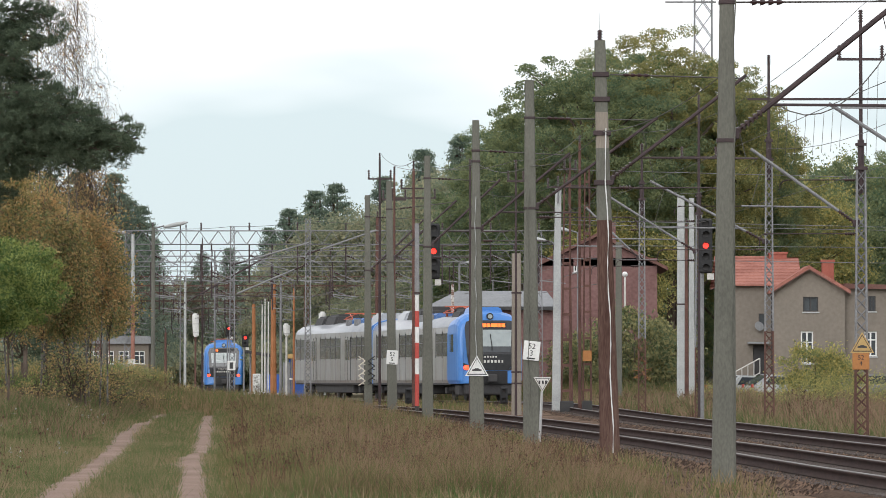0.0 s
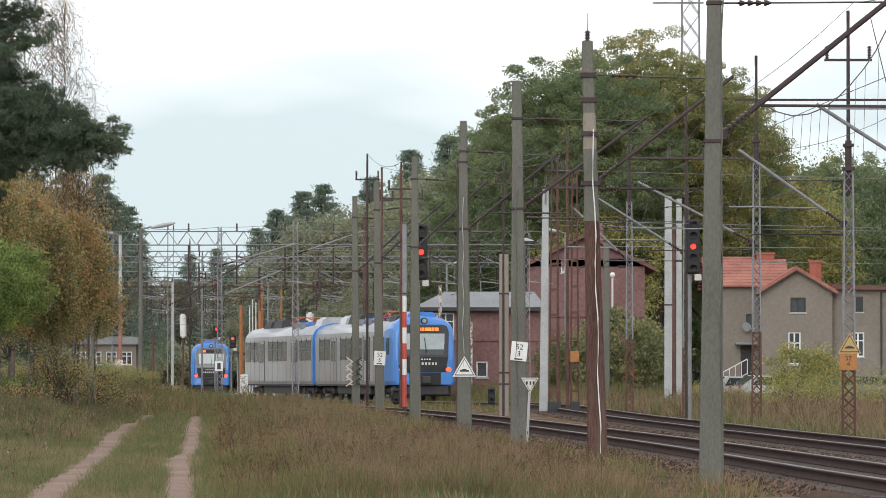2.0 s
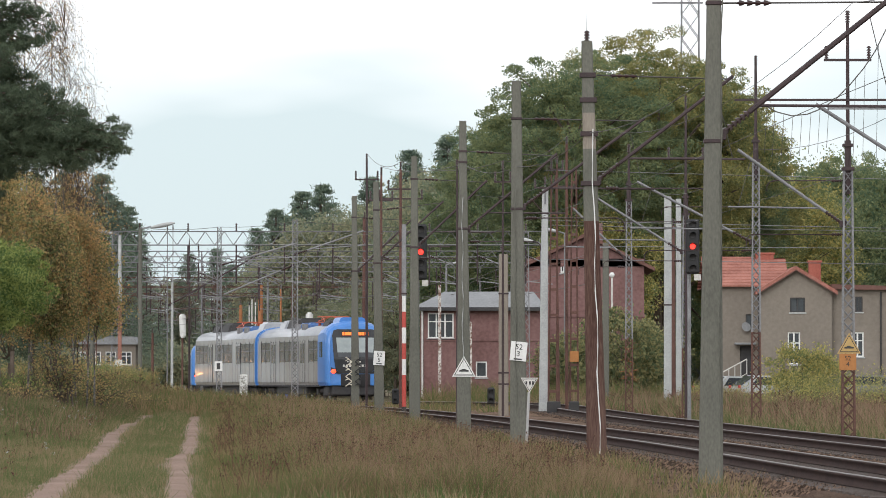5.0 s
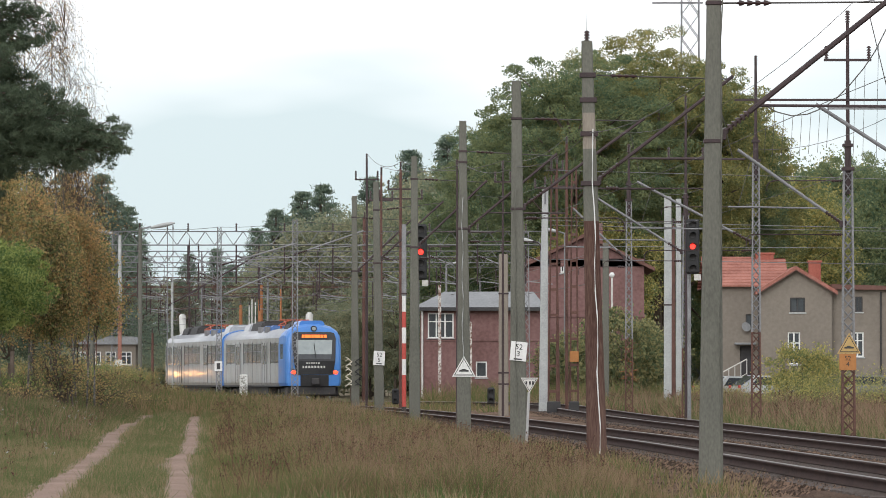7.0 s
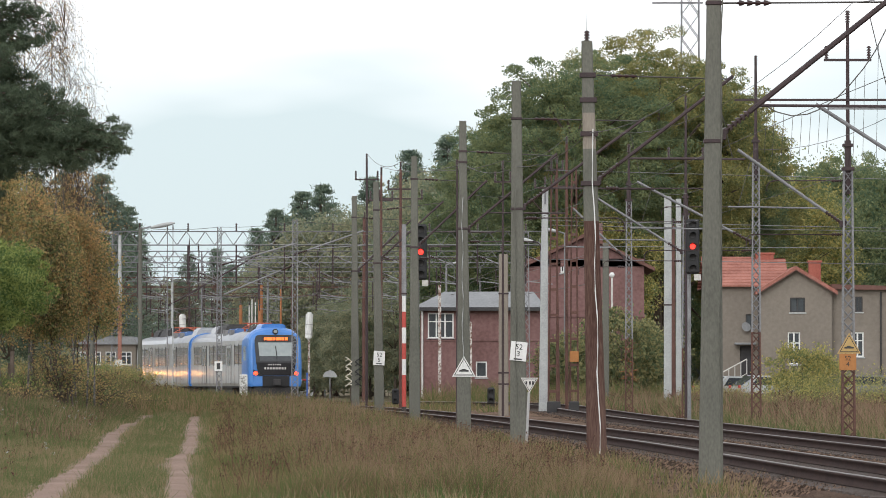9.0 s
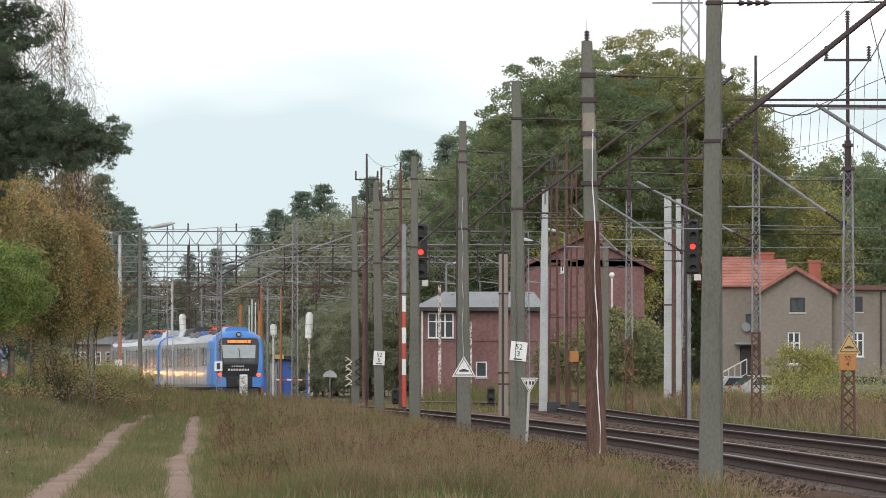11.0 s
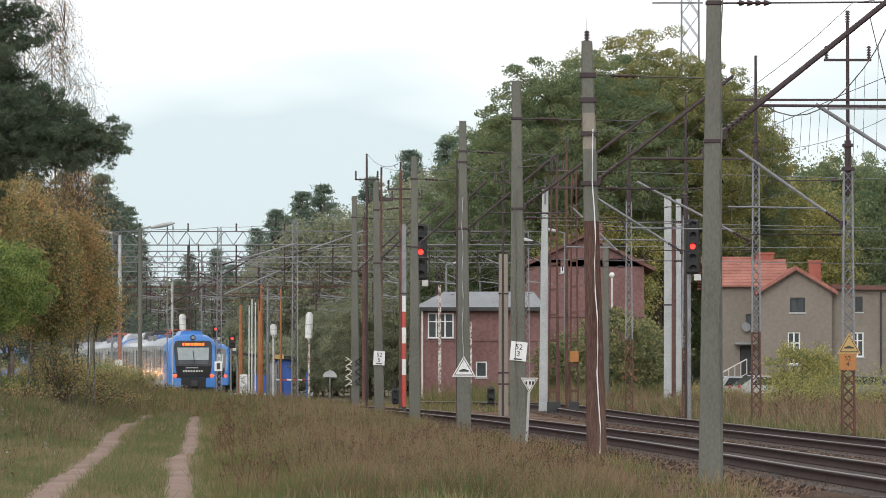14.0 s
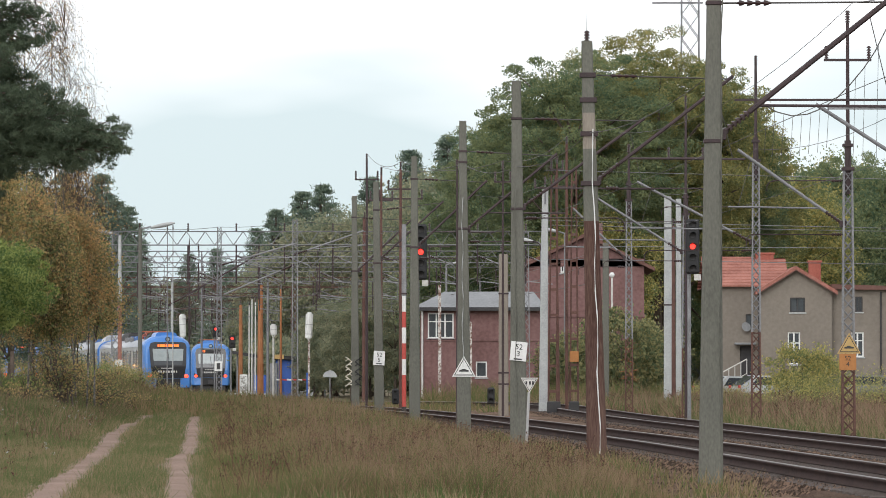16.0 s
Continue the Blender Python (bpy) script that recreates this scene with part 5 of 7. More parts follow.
def train_unit(name, label, words=(0.1, 0.32, 0.12, 0.3, 0.1, 0.16)):
    root = tagged(empty(name), label, "train", group="electric trains")
    L = 20.7
    # driving car and second car
    for c, y0 in ((0, 1.9), (1, L + 0.35)):
        y1 = L - 0.35 if c == 0 else 2 * L
        bm = bmesh.new()
        loft(bm, [body_ring(bm, y) for y in np.linspace(y0, y1, 6)])
        body = part("car_body", bm, "silver", root, "silver-grey ribbed steel car body")
        part("roof_skin", roof_strip(y0 + 0.01, y1 - 0.01), "silver_roof", body, "pale roof", smooth=True)
        for s in (-1, 1):
            # side windows, door leaves and seams
            span = y1 - y0
            doors = [y0 + span * f for f in (0.27, 0.73)]
            y = y0 + 0.5
            while y < y1 - 1.3:
                if not any(abs(y + 0.6 - dd) < 1.35 for dd in doors):
                    w = part("side_window", boxed(s * 1.43, y, 2.02, s * 1.452, y + 1.22, 3.06, bevel=0.008), "train_glass", body, "dark tinted window")
                    part("window_pillar", boxed(s * 1.43, y + 1.30, 1.95, s * 1.456, y + 1.38, 3.12), "black", body)
                    part("window_bar", boxed(s * 1.45, y + 0.02, 2.62, s * 1.458, y + 1.22, 2.65), "steel_grey", w)
                y += 1.4
            for dd in doors:
                for q in (-0.66, 0.02):
                    lf = part("door_leaf", boxed(s * 1.43, dd + q, 0.95, s * 1.456, dd + q + 0.64, 3.06, bevel=0.006), "silver", body, "silver sliding door leaf")
                    part("door_window", boxed(s * 1.45, dd + q + 0.12, 1.95, s * 1.464, dd + q + 0.52, 2.95), "train_glass", lf)
                for q in (-0.72, -0.02, 0.66):
                    part("door_gap", boxed(s * 1.43, dd + q, 0.95, s * 1.457, dd + q + 0.07, 3.1), "black", body)
            y = y0 + 0.42
            while y < y1:
                part("side_seam", boxed(s * 1.43, y, 0.9, s * 1.449, y + 0.035, 3.18), "steel_grey", body)
                y += 1.4
        part("sill", boxed(-1.40, y0 + 0.1, 0.72, 1.40, y1 - 0.1, 0.80), "dark", body)
        ends = ((y1 - 0.16, y1 + 0.02),) if c == 0 else ((y0 - 0.02, y0 + 0.16),)
        for e0, e1 in ends:
            part("end_frame", loft_ring(e0, e1), "blue", body, "blue painted car end")
        # roof gear
        gear = ((0.12, 1.7, 0.42, "dark", "roof_box"), (0.34, 0.95, 0.3, "roof_blue", "roof_unit"), (0.45, 0.95, 0.3, "roof_blue", "roof_unit"), (0.63, 3.0, 0.58, "dark", "resistor_box"), (0.79, 1.9, 0.5, "silver_roof", "roof_box"))
        if c:
            gear = ((0.10, 1.9, 0.5, "silver_roof", "roof_box"), (0.24, 0.95, 0.3, "roof_blue", "roof_unit"), (0.35, 0.95, 0.3, "roof_blue", "roof_unit"), (0.68, 2.6, 0.58, "dark", "resistor_box"), (0.84, 2.2, 0.52, "dark", "resistor_box"))
        for q, wdt, hgt, m_, nm in gear:
            yy = y0 + span * q
            bm = bmesh.new()
            wide = 1.2 if nm == "roof_unit" else 0.92
            prism(bm, [(-wide, 3.5), (wide, 3.5), (wide - 0.3, 3.75 + hgt), (0.3 - wide, 3.75 + hgt)], yy - wdt / 2, yy + wdt / 2)
            bmesh.ops.bevel(bm, geom=bm.edges[:], offset=0.12, segments=3, affect="EDGES")
            u = part(nm, bm, m_, root)
            if nm == "roof_unit":
                for g in (-0.42, 0.08):
                    part("grille", boxed(-1.16, yy + g, 3.66, -0.98, yy + g + 0.34, 3.98, bevel=0.01), "steel_grey", u)
        # folded current collector
        yy = y0 + span * (0.24 if c == 0 else 0.48)
        col = part("pantograph", boxed(-0.65, yy - 1.0, 4.02, 0.65, yy + 1.0, 4.07), "orange_roof", root, "red-orange folded pantograph")
        for a in (-0.55, 0.55):
            part("collector_arm", rod((a, yy - 0.9, 4.1), (a * 0.6, yy + 0.9, 4.3), 0.03), "orange_roof", col)
            part("collector_arm", rod((a, yy + 0.9, 4.1), (a * 0.6, yy - 0.9, 4.3), 0.03), "orange_roof", col)
        for a in (-0.5, -0.2):
            part("contact_strip", rod((-0.8, yy + a, 4.32), (0.8, yy + a, 4.32), 0.03), "orange_roof", col)
        for a in (-0.5, 0.5):
            for b in (-0.8, 0.8):
                part("insulator_foot", rod((a, yy + b, 3.8), (a, yy + b, 4.03), 0.06, sides=8), "orange_roof", col)
        # running gear
        part("underframe", boxed(-1.25, y0 + 5, 0.3, 1.25, y1 - 5, 0.76, bevel=0.05), "dark", root)
        for q in (2.9, L - 2.6):
            yb = c * L + q
            b = part("bogie", boxed(-1.08, yb - 1.6, 0.42, 1.08, yb + 1.6, 0.66, bevel=0.05), "dark", root)
            for s in (-1.1, 1.1):
                for e in (-1.25, 1.25):
                    part("axle_box", boxed(s - 0.09, yb + e - 0.2, 0.32, s + 0.09, yb + e + 0.2, 0.62, bevel=0.03), "dark", b)
            for e in (-1.25, 1.25):
                WHEELS.append((root, wheelset(root, yb + e), yb + e))
    part("gangway", boxed(-0.75, L - 0.36, 1.0, 0.75, L + 0.36, 3.3), "black", root)
    # cab
    bm = bmesh.new()
    loft(bm, [body_ring(bm, y, sx, tp, lw) for y, sx, tp, lw in ((0, 0.86, 3.68, 0.80), (0.05, 0.92, 3.80, 0.76), (0.18, 0.97, 3.94, 0.74), (0.45, 1.0, 4.05, 0.72), (0.9, 1.01, 4.1, 0.72), (1.5, 1.012, 4.04, 0.74), (2.3, 1.008, 3.92, 0.76))])
    cab = part("cab", bm, "blue", root, "bright blue rounded driver's cab", smooth=False)
    part("roof_fairing", prism(bmesh.new(), [(-0.7, 3.9), (0.7, 3.9), (0.6, 4.16), (0.48, 4.23), (-0.48, 4.23), (-0.6, 4.16)], 0.8, 2.5), "blue", cab)
    part("mask", front_piece([(-1.06, 2.1), (1.06, 2.1), (1.12, 3.3), (1.04, 3.56), (0.85, 3.62), (-0.85, 3.62), (-1.04, 3.56), (-1.12, 3.3)], -0.025, 0.02), "mask", cab, "black front mask")
    part("mask", front_piece([(-1.06, 2.1), (1.06, 2.1), (0.98, 1.62), (0.72, 1.38), (-0.72, 1.38), (-0.98, 1.62)], -0.024, 0.02), "mask", cab, "black front mask")
    part("windscreen", front_piece([(-0.88, 2.45), (0.88, 2.45), (0.93, 3.2), (-0.93, 3.2)], -0.04, -0.02), "windscreen", cab, "large windscreen")
    part("windscreen", front_piece([(-0.84, 2.2), (0.84, 2.2), (0.88, 2.445), (-0.88, 2.445)], -0.038, -0.02), "glass", cab)
    disp = part("destination_display", front_piece([(-0.72, 3.27), (0.72, 3.27), (0.72, 3.53), (-0.72, 3.53)], -0.04, -0.02), "black", cab)
    bm = bmesh.new()
    x = -0.62
    for wd in words:
        prism(bm, [(x, 3.32), (x + wd, 3.32), (x + wd, 3.48), (x, 3.48)], -0.055, -0.042)
        x += wd + 0.035
    for v in bm.verts:
        v.co.y += 0.17 * (v.co.z - 2.1)
    part("display_letters", bm, "led", disp, "glowing amber bars")
    bm = bmesh.new()
    x = -0.62
    for wd in (0.08, 0.09, 0.09, 0.09, 0.09, 0.09, 0.09, 0.07):
        box(bm, x, -0.04, 1.72, x + wd, -0.02, 1.84)
        x += wd + 0.065
    x = -0.42
    for wd in (0.07, 0.07, 0.07, 0.07, 0.07, 0.07):
        box(bm, x, -0.04, 1.95, x + wd, -0.02, 2.02)
        x += wd + 0.05
    part("number_bars", bm, "white_dirty", cab)
    part("wiper", rod((0.05, -0.06, 2.3), (-0.02, 0.06, 3.0), 0.018), "black", cab)
    bm = bmesh.new()
    tube(bm, (0, 0.20, 3.80), (0, 0.40, 3.80), 0.15, sides=18)
    rim = part("top_lamp", bm, "mask", cab, "round top headlamp")
    part("lens", rod((0, 0.185, 3.80), (0, 0.21, 3.80), 0.10, sides=16), "windscreen", rim)
    for s in (-1, 1):
        bm = prism(bmesh.new(), [(s * 0.70, 1.36), (s * 1.02, 1.40), (s * 1.24, 1.58), (s * 1.26, 1.74), (s * 1.0, 1.62)], -0.012, 0.2)
        for v in bm.verts:
            v.co.y += 0.16 * max(0, abs(v.co.x) - 0.95)
        hl = part("headlight", bm, "black", cab, "angular black tail-light housing")
        bm = bmesh.new()
        bmesh.ops.create_uvsphere(bm, u_segments=12, v_segments=8, radius=0.11, matrix=Matrix.Translation((s * 1.08, 0.0, 1.50)) @ Matrix.Diagonal((1.2, 0.5, 1, 1)))
        part("tail_lamp", bm, "tail_light", hl, "glowing red tail lamp", smooth=True)
    part("lower_front", boxed(-0.72, -0.02, 0.78, 0.72, 0.2, 1.36), "black", cab)
    part("apron", boxed(-1.12, 0.12, 0.28, 1.12, 0.5, 0.80, bevel=0.06), "dark", cab)
    cp = part("coupler", rod((0, -0.25, 1.02), (0, 0.4, 1.02), 0.13, sides=10), "dark", cab)
    part("coupler_head", boxed(-0.2, -0.42, 0.84, 0.2, -0.2, 1.2, bevel=0.04), "dark", cp)
    part("skirt", boxed(-1.3, 0.5, 0.25, 1.3, 1.4, 0.74, bevel=0.05), "dark", cab)
    for s in (-1, 1):
        part("cab_side_window", boxed(s * 1.435, 1.0, 2.2, s * 1.457, 1.75, 3.0, bevel=0.01), "glass", cab)
    # the cab is a little broader than the cars behind it
    for ob in (cab, *cab.children_recursive):
        for v in ob.data.vertices:
            v.co.x *= 1.045
    return root


def loft_ring(y0, y1):
    bm = bmesh.new()
    return loft(bm, [body_ring(bm, y, 1.012, 3.95, 0.76) for y in (y0, y1)])


M["roof_blue"] = mat("weathered_roof_blue", (0.05, 0.13, 0.33), (0.10, 0.18, 0.36), 0.5, scale=2, fine=12, bump=0.05)
M["mask"] = mat("glossy_black_mask", (0.015, 0.016, 0.018), (0.03, 0.03, 0.032), 0.2, bump=0, spec=0.6)
train = train_unit("electric_train", "blue and silver electric train with red tail lights")
train_2 = train_unit("electric_train", "blue electric train standing at the platform", (0.09, 0.09))
train_2.matrix_basis = pose(-17.78, 380, rail_z(380), 0, 0, 3.2)
spur_line = [(-17.78 + 6.8, 260), (-17.78 + 3.4, 320), (-17.78, 380), (-17.78 - 5.5, 480)]
railway(spur_line, "railway_track")


# ---- line equipment ----
def lattice(bm, x, y, z0, z1, w0, w1, step=0.5, leg=0.022, bar=0.010):
    """Four corner legs laced with crossing bars."""
    def w(z):
        return w0 + (w1 - w0) * (z - z0) / (z1 - z0)
    for a in (-1, 1):
        for b in (-1, 1):
            p0, p1 = Vector((x + a * w0 / 2, y + b * w0 / 2, z0)), Vector((x + a * w1 / 2, y + b * w1 / 2, z1))
            tube(bm, p0, p1, leg, leg, 4, False)
    z = z0
    flip = 1
    while z < z1 - 0.05:
        zn = min(z + step, z1)
        for b in (-1, 1):
            tube(bm, (x - flip * w(z) / 2, y + b * w(z) / 2, z), (x + flip * w(zn) / 2, y + b * w(zn) / 2, zn), bar, bar, 4, False)
            tube(bm, (x + flip * w(z) / 2, y + b * w(z) / 2, z), (x - flip * w(zn) / 2, y + b * w(zn) / 2, zn), bar, bar, 4, False)
        for a in (-1, 1):
            tube(bm, (x + a * w(z) / 2, y - flip * w(z) / 2, z), (x + a * w(zn) / 2, y + flip * w(zn) / 2, zn), bar, bar, 4, False)
        flip = -flip
        z = zn
    return bm


def discs(bm, a, b, r, n):
    """A ribbed insulator between two points."""
    a, b = Vector(a), Vector(b)
    tube(bm, a, b, r * 0.45, sides=6)
    for k in range(n):
        p, q = a.lerp(b, (k + 0.2) / n), a.lerp(b, (k + 0.8) / n)
        tube(bm, p, q, r, r * 0.6, sides=8)
    return bm


def insulator(a, b, r, n, parent, name="insulator"):
    return part(name, discs(bmesh.new(), a, b, r, n), "insulator", parent)


def cantilever(x, y, z, x1, z1, pipe, root=None, r=0.045, stay_z=None, steady=True):
    """Slanting pipe from a mast to over the rails with insulators at its foot, a top stay and a steady arm."""
    ob = tagged(empty("cantilever"), "slanting catenary bracket pipe with brown insulators", "catenary bracket", group="catenary brackets")
    a, b = Vector((x, y, z)), Vector((x1, y, z1))
    foot = a.lerp(b, 0.17)
    insulator(a.lerp(b, 0.02), foot, r * 1.5, 6, ob)
    part("strut", rod(foot, b.lerp(a, -0.03), r, sides=7), pipe, ob)
    part("clamp", boxed(x - 0.08, y - 0.06, z - 0.08, x + 0.08, y + 0.06, z + 0.08, bevel=0.01), "rust_dark", ob)
    if stay_z:
        s0 = Vector((x, y, stay_z))
        insulator(s0.lerp(b, 0.1), s0.lerp(b, 0.3), r * 1.2, 4, ob)
        part("stay", rod(s0, b, 0.014, sides=4), "wire", ob)
    if steady:
        zs = z + 0.42
        s0, s1 = a.lerp(b, 0.22), Vector((x1 + (0.3 if x1 > x else -0.3), y, zs))
        part("steady_arm", rod(s0, s1, 0.022, sides=5), pipe, ob)
        part("dropper", rod(s1.lerp(s0, 0.1), a.lerp(b, 0.9), 0.008, sides=3), "wire", ob)
    return ob


for (x, y, z0, z1, w0, w1, lean, material, bands), zf in zip(POLES, (5.28, 5.5, 5.6, 5.75, 5.85, 5.95, 6.0)):
    xe = line_x(TRACK_NEAR, y) + (0.6 if y < 140 else 0.3)
    cantilever(x + lean * 0.62 + 0.12, y, zf, max(xe, x + 2.2), zf + 1.98, "rust_dark", r=0.042 if y < 90 else 0.035, stay_z=min(z1 - 0.05, bands[-1] if y < 80 else (bands[0] if y > 100 else bands[3])))


def sweep_wire(bm, pts, r, sides=4):
    """One unbroken thin tube through the points."""
    last = None
    for i, p in enumerate(pts):
        d = (pts[min(i + 1, len(pts) - 1)] - pts[max(i - 1, 0)]).normalized()
        q = d.to_track_quat("Z", "Y").to_matrix()
        ring = [bm.verts.new(p + q @ Vector((r * math.cos(6.28318 * k / sides), r * math.sin(6.28318 * k / sides), 0))) for k in range(sides)]
        if last:
            for k in range(sides):
                bm.faces.new((last[k], last[(k + 1) % sides], ring[(k + 1) % sides], ring[k]))
        last = ring


def pole_cable(x, y, lean, z0, z1, side, material="wire_light", thick=0.011):
    """A cable that runs down a pole's face in gentle waves."""
    bm = bmesh.new()
    n = 12
    pts = [Vector((x + lean * (z0 + (z1 - z0) * k / n) / 8.2 + side + 0.02 * math.sin(k * 1.7), y - 0.19, z0 + (z1 - z0) * k / n)) for k in range(n + 1)]
    sweep_wire(bm, pts, thick, 5)
    return tagged(finish(bm, "cable", material), "thin pale cable clipped down a concrete pole", "cable")


pole_cable(POLES[1][0], POLES[1][1], POLES[1][6], 0.2, 6.5, 0.05, "white", 0.012)
# insulator and spike on the leaning pole
tip_ = tagged(empty("pole_top_insulator"), "dark pin insulator with a thin spike on a pole", "insulator")
insulator((POLES[1][0] + POLES[1][6], 96.5, POLES[1][3] - 0.02), (POLES[1][0] + POLES[1][6], 96.5, POLES[1][3] + 0.2), 0.07, 4, tip_)
part("spike", rod((POLES[1][0] + POLES[1][6], 96.5, POLES[1][3] + 0.2), (POLES[1][0] + POLES[1][6], 96.5, POLES[1][3] + 0.55), 0.008, 0.004, 4), "wire", tip_)
pole_cable(POLES[0][0], POLES[0][1], POLES[0][6], 1.0, 7.5, 0.11, "concrete")
pole_cable(POLES[2][0], POLES[2][1], POLES[2][6], 0.9, 6.0, -0.05, "concrete")
pole_cable(POLES[3][0], POLES[3][1], POLES[3][6], 2.0, 6.6, -0.02, "concrete_light")

# lattice masts beyond the far track: x, y, foot, lattice top, tip, width
MASTS = [(9.795, 120, 0.1, 6.723, 10.575, 0.30), (9.334, 148, 0.2, 8.171, 11.322, 0.27), (8.077, 165, 0.2, 7.141, 10.616, 0.26), (6.667, 178, 0.3, 8.085, 10.111, 0.26)]


def lattice_mast(x, y, z0, zl, zt, w, material="steel_grey", low="rust", label="slim lattice mast, rusty below and grey above", arms=()):
    root = tagged(empty("lattice_mast"), label, "mast", group="lattice masts")
    zm = z0 + (zl - z0) * 0.36
    part("lower_lattice", lattice(bmesh.new(), x, y, z0, zm, w, w * 0.9, 0.28, 0.026, 0.012), low, root)
    part("upper_lattice", lattice(bmesh.new(), x, y, zm, zl, w * 0.9, w * 0.66, 0.28, 0.026, 0.012), material, root)
    part("footing", boxed(x - 0.3, y - 0.3, z0 - 0.4, x + 0.3, y + 0.3, z0 + 0.12, bevel=0.03), "concrete", root)
    if zt > zl:
        part("head_clamp", boxed(x - w * 0.5, y - w * 0.5, zl - 0.03, x + w * 0.5, y + w * 0.5, zl + 0.05), "rust_dark", root)
        part("head_clamp", boxed(x - w * 0.42, y - w * 0.42, zl + 0.55, x + w * 0.42, y + w * 0.42, zl + 0.62), "rust_dark", root)
        part("head_pole", rod((x, y, zl - 0.6), (x, y, zt - 0.3), 0.05, 0.04, sides=8), "rust_dark", root)
        part("sleeve", rod((x, y, zl - 0.5), (x, y, zl + 0.7), 0.08, 0.08, sides=8), "rust_dark", root)
        insulator((x, y, zt - 0.3), (x, y, zt), 0.07, 5, root)
    for za, half in arms:
        arm = part("crossarm", boxed(x - half, y - 0.035, za - 0.03, x + half, y + 0.035, za + 0.03), "rust_dark", root)
        for s in (-1, 1):
            insulator((x + s * (half - 0.06), y, za + 0.03), (x + s * (half - 0.06), y, za + 0.34), 0.06, 5, arm)
    return root


lattice_mast(*MASTS[0], arms=((9.373, 0.574),))
lattice_mast(*MASTS[1], arms=())
lattice_mast(*MASTS[2])
lattice_mast(*MASTS[3])
for (x, y, z0, zl, zt, w), zf in zip(MASTS, (5.4, 5.75, 5.9, 6.0)):
    cantilever(x - 0.12, y, zf, line_x(TRACK_FAR, y) - 0.45, zf + 1.75, "steel_grey", r=0.04, stay_z=None)


def registration(x, y, z, x1, bend):
    """A level arm with a curved end that holds the contact wire."""
    ob = tagged(empty("registration_arm"), "level brown registration arm with a curved end", "catenary bracket", group="registration arms")
    part("arm", rod((x, y, z), (x1, y, z), 0.014, 0.014, 5), "rust_dark", ob)
    bm = bmesh.new()
    s_ = 1 if x1 > x else -1
    sweep_wire(bm, [Vector((x1 - s_ * 0.1, y, z)), Vector((x1 + s_ * 0.05, y, z - 0.03)), Vector((x1 + s_ * 0.12, y, z - 0.12)), Vector((x1 + s_ * 0.12, y, z - bend))], 0.014, 5)
    part("curved_end", bm, "rust_dark", ob)
    insulator((x + s_ * 0.05, y, z), (x + s_ * 0.3, y, z), 0.05, 4, ob)


for (x, y, z0, zl, zt, w), zr in zip(MASTS, (5.15, 5.5, 5.6, 5.7)):
    registration(x - 0.1, y, zr, line_x(TRACK_FAR, y) - 0.2, 0.3)
    registration(x - 0.1, y, zr + 1.3, line_x(TRACK_FAR, y) + 0.3, 0.25)
for (x, y, z0, z1, w0, w1, lean, material, bands), zr in zip(POLES[:5], (6.0, 6.1, 6.1, 6.15, 6.2)):
    if y > 80:
        registration(x + 0.12, y, zr - 0.75, line_x(TRACK_NEAR, y) + 0.1, 0.25)


def spike_ring(x, y, z, material, parent_label):
    """Crown of anti-climb spikes round a mast."""
    root = tagged(empty("climbing_guard"), parent_label, "climbing guard")
    bm = bmesh.new()
    for k in range(26):
        a = k * 2.4
        d = Vector((math.cos(a), math.sin(a), random.uniform(-0.5, 0.5))) * random.uniform(0.26, 0.38)
        p = Vector((x, y, z + random.uniform(-0.55, 0.55)))
        tube(bm, p + d * 0.3, p + d, 0.016, 0.006, 4)
    part("spike_ring", bm, material, root)


spike_ring(MASTS[3][0], MASTS[3][1], 2.248, "rust_orange", "rusty ring of anti-climb spikes on a mast")


def zigzag_guard(x, y, z0, z1):
    root = tagged(empty("climbing_guard"), "pale and dark zigzag anti-climb irons on a pole", "climbing guard")
    for s, m_ in ((-1, "sign_cream"), (1, "black")):
        bm = bmesh.new()
        n = 6
        for k in range(n):
            za, zb = z0 + (z1 - z0) * k / n, z0 + (z1 - z0) * (k + 1) / n
            a, b = (0.06, 0.32) if k % 2 else (0.32, 0.06)
            tube(bm, (x + s * a, y - 0.2, za), (x + s * b, y - 0.2, zb), 0.022, sides=5)
            tube(bm, (x + s * b, y - 0.2, za + 0.05), (x + s * (b + a) / 2, y - 0.2, (za + zb) / 2), 0.018, sides=4)
        part("iron", bm, m_, root)


M["sign_cream"] = mat("cream_paint", (0.62, 0.58, 0.48), (0.5, 0.46, 0.38), 0.7, scale=5, fine=30, bump=0)
zigzag_guard(-3.543, 197, 1.398, 2.564)

# crossarm poles of the signalling line, behind the row of concrete poles: x, y, top, material
def arm_pole(x, y, z0, zt, r, material, arms, label="slim brown pole with crossarms and insulators"):
    root = tagged(empty("signal_line_pole"), label, "pole", group="signalling line poles")
    part("shaft", rod((x, y, z0), (x, y, zt), r, r * 0.7, sides=8), material, root)
    for za, half in arms:
        arm = part("crossarm", boxed(x - half, y - 0.03, za - 0.03, x + half, y + 0.03, za + 0.03), "rust_dark", root)
        for s in (-1, 1):
            insulator((x + s * (half - 0.04), y, za), (x + s * (half - 0.04), y, za + 0.36), 0.055, 4, arm)
    insulator((x, y, zt), (x, y, zt + 0.3), 0.055, 4, root)
    return root


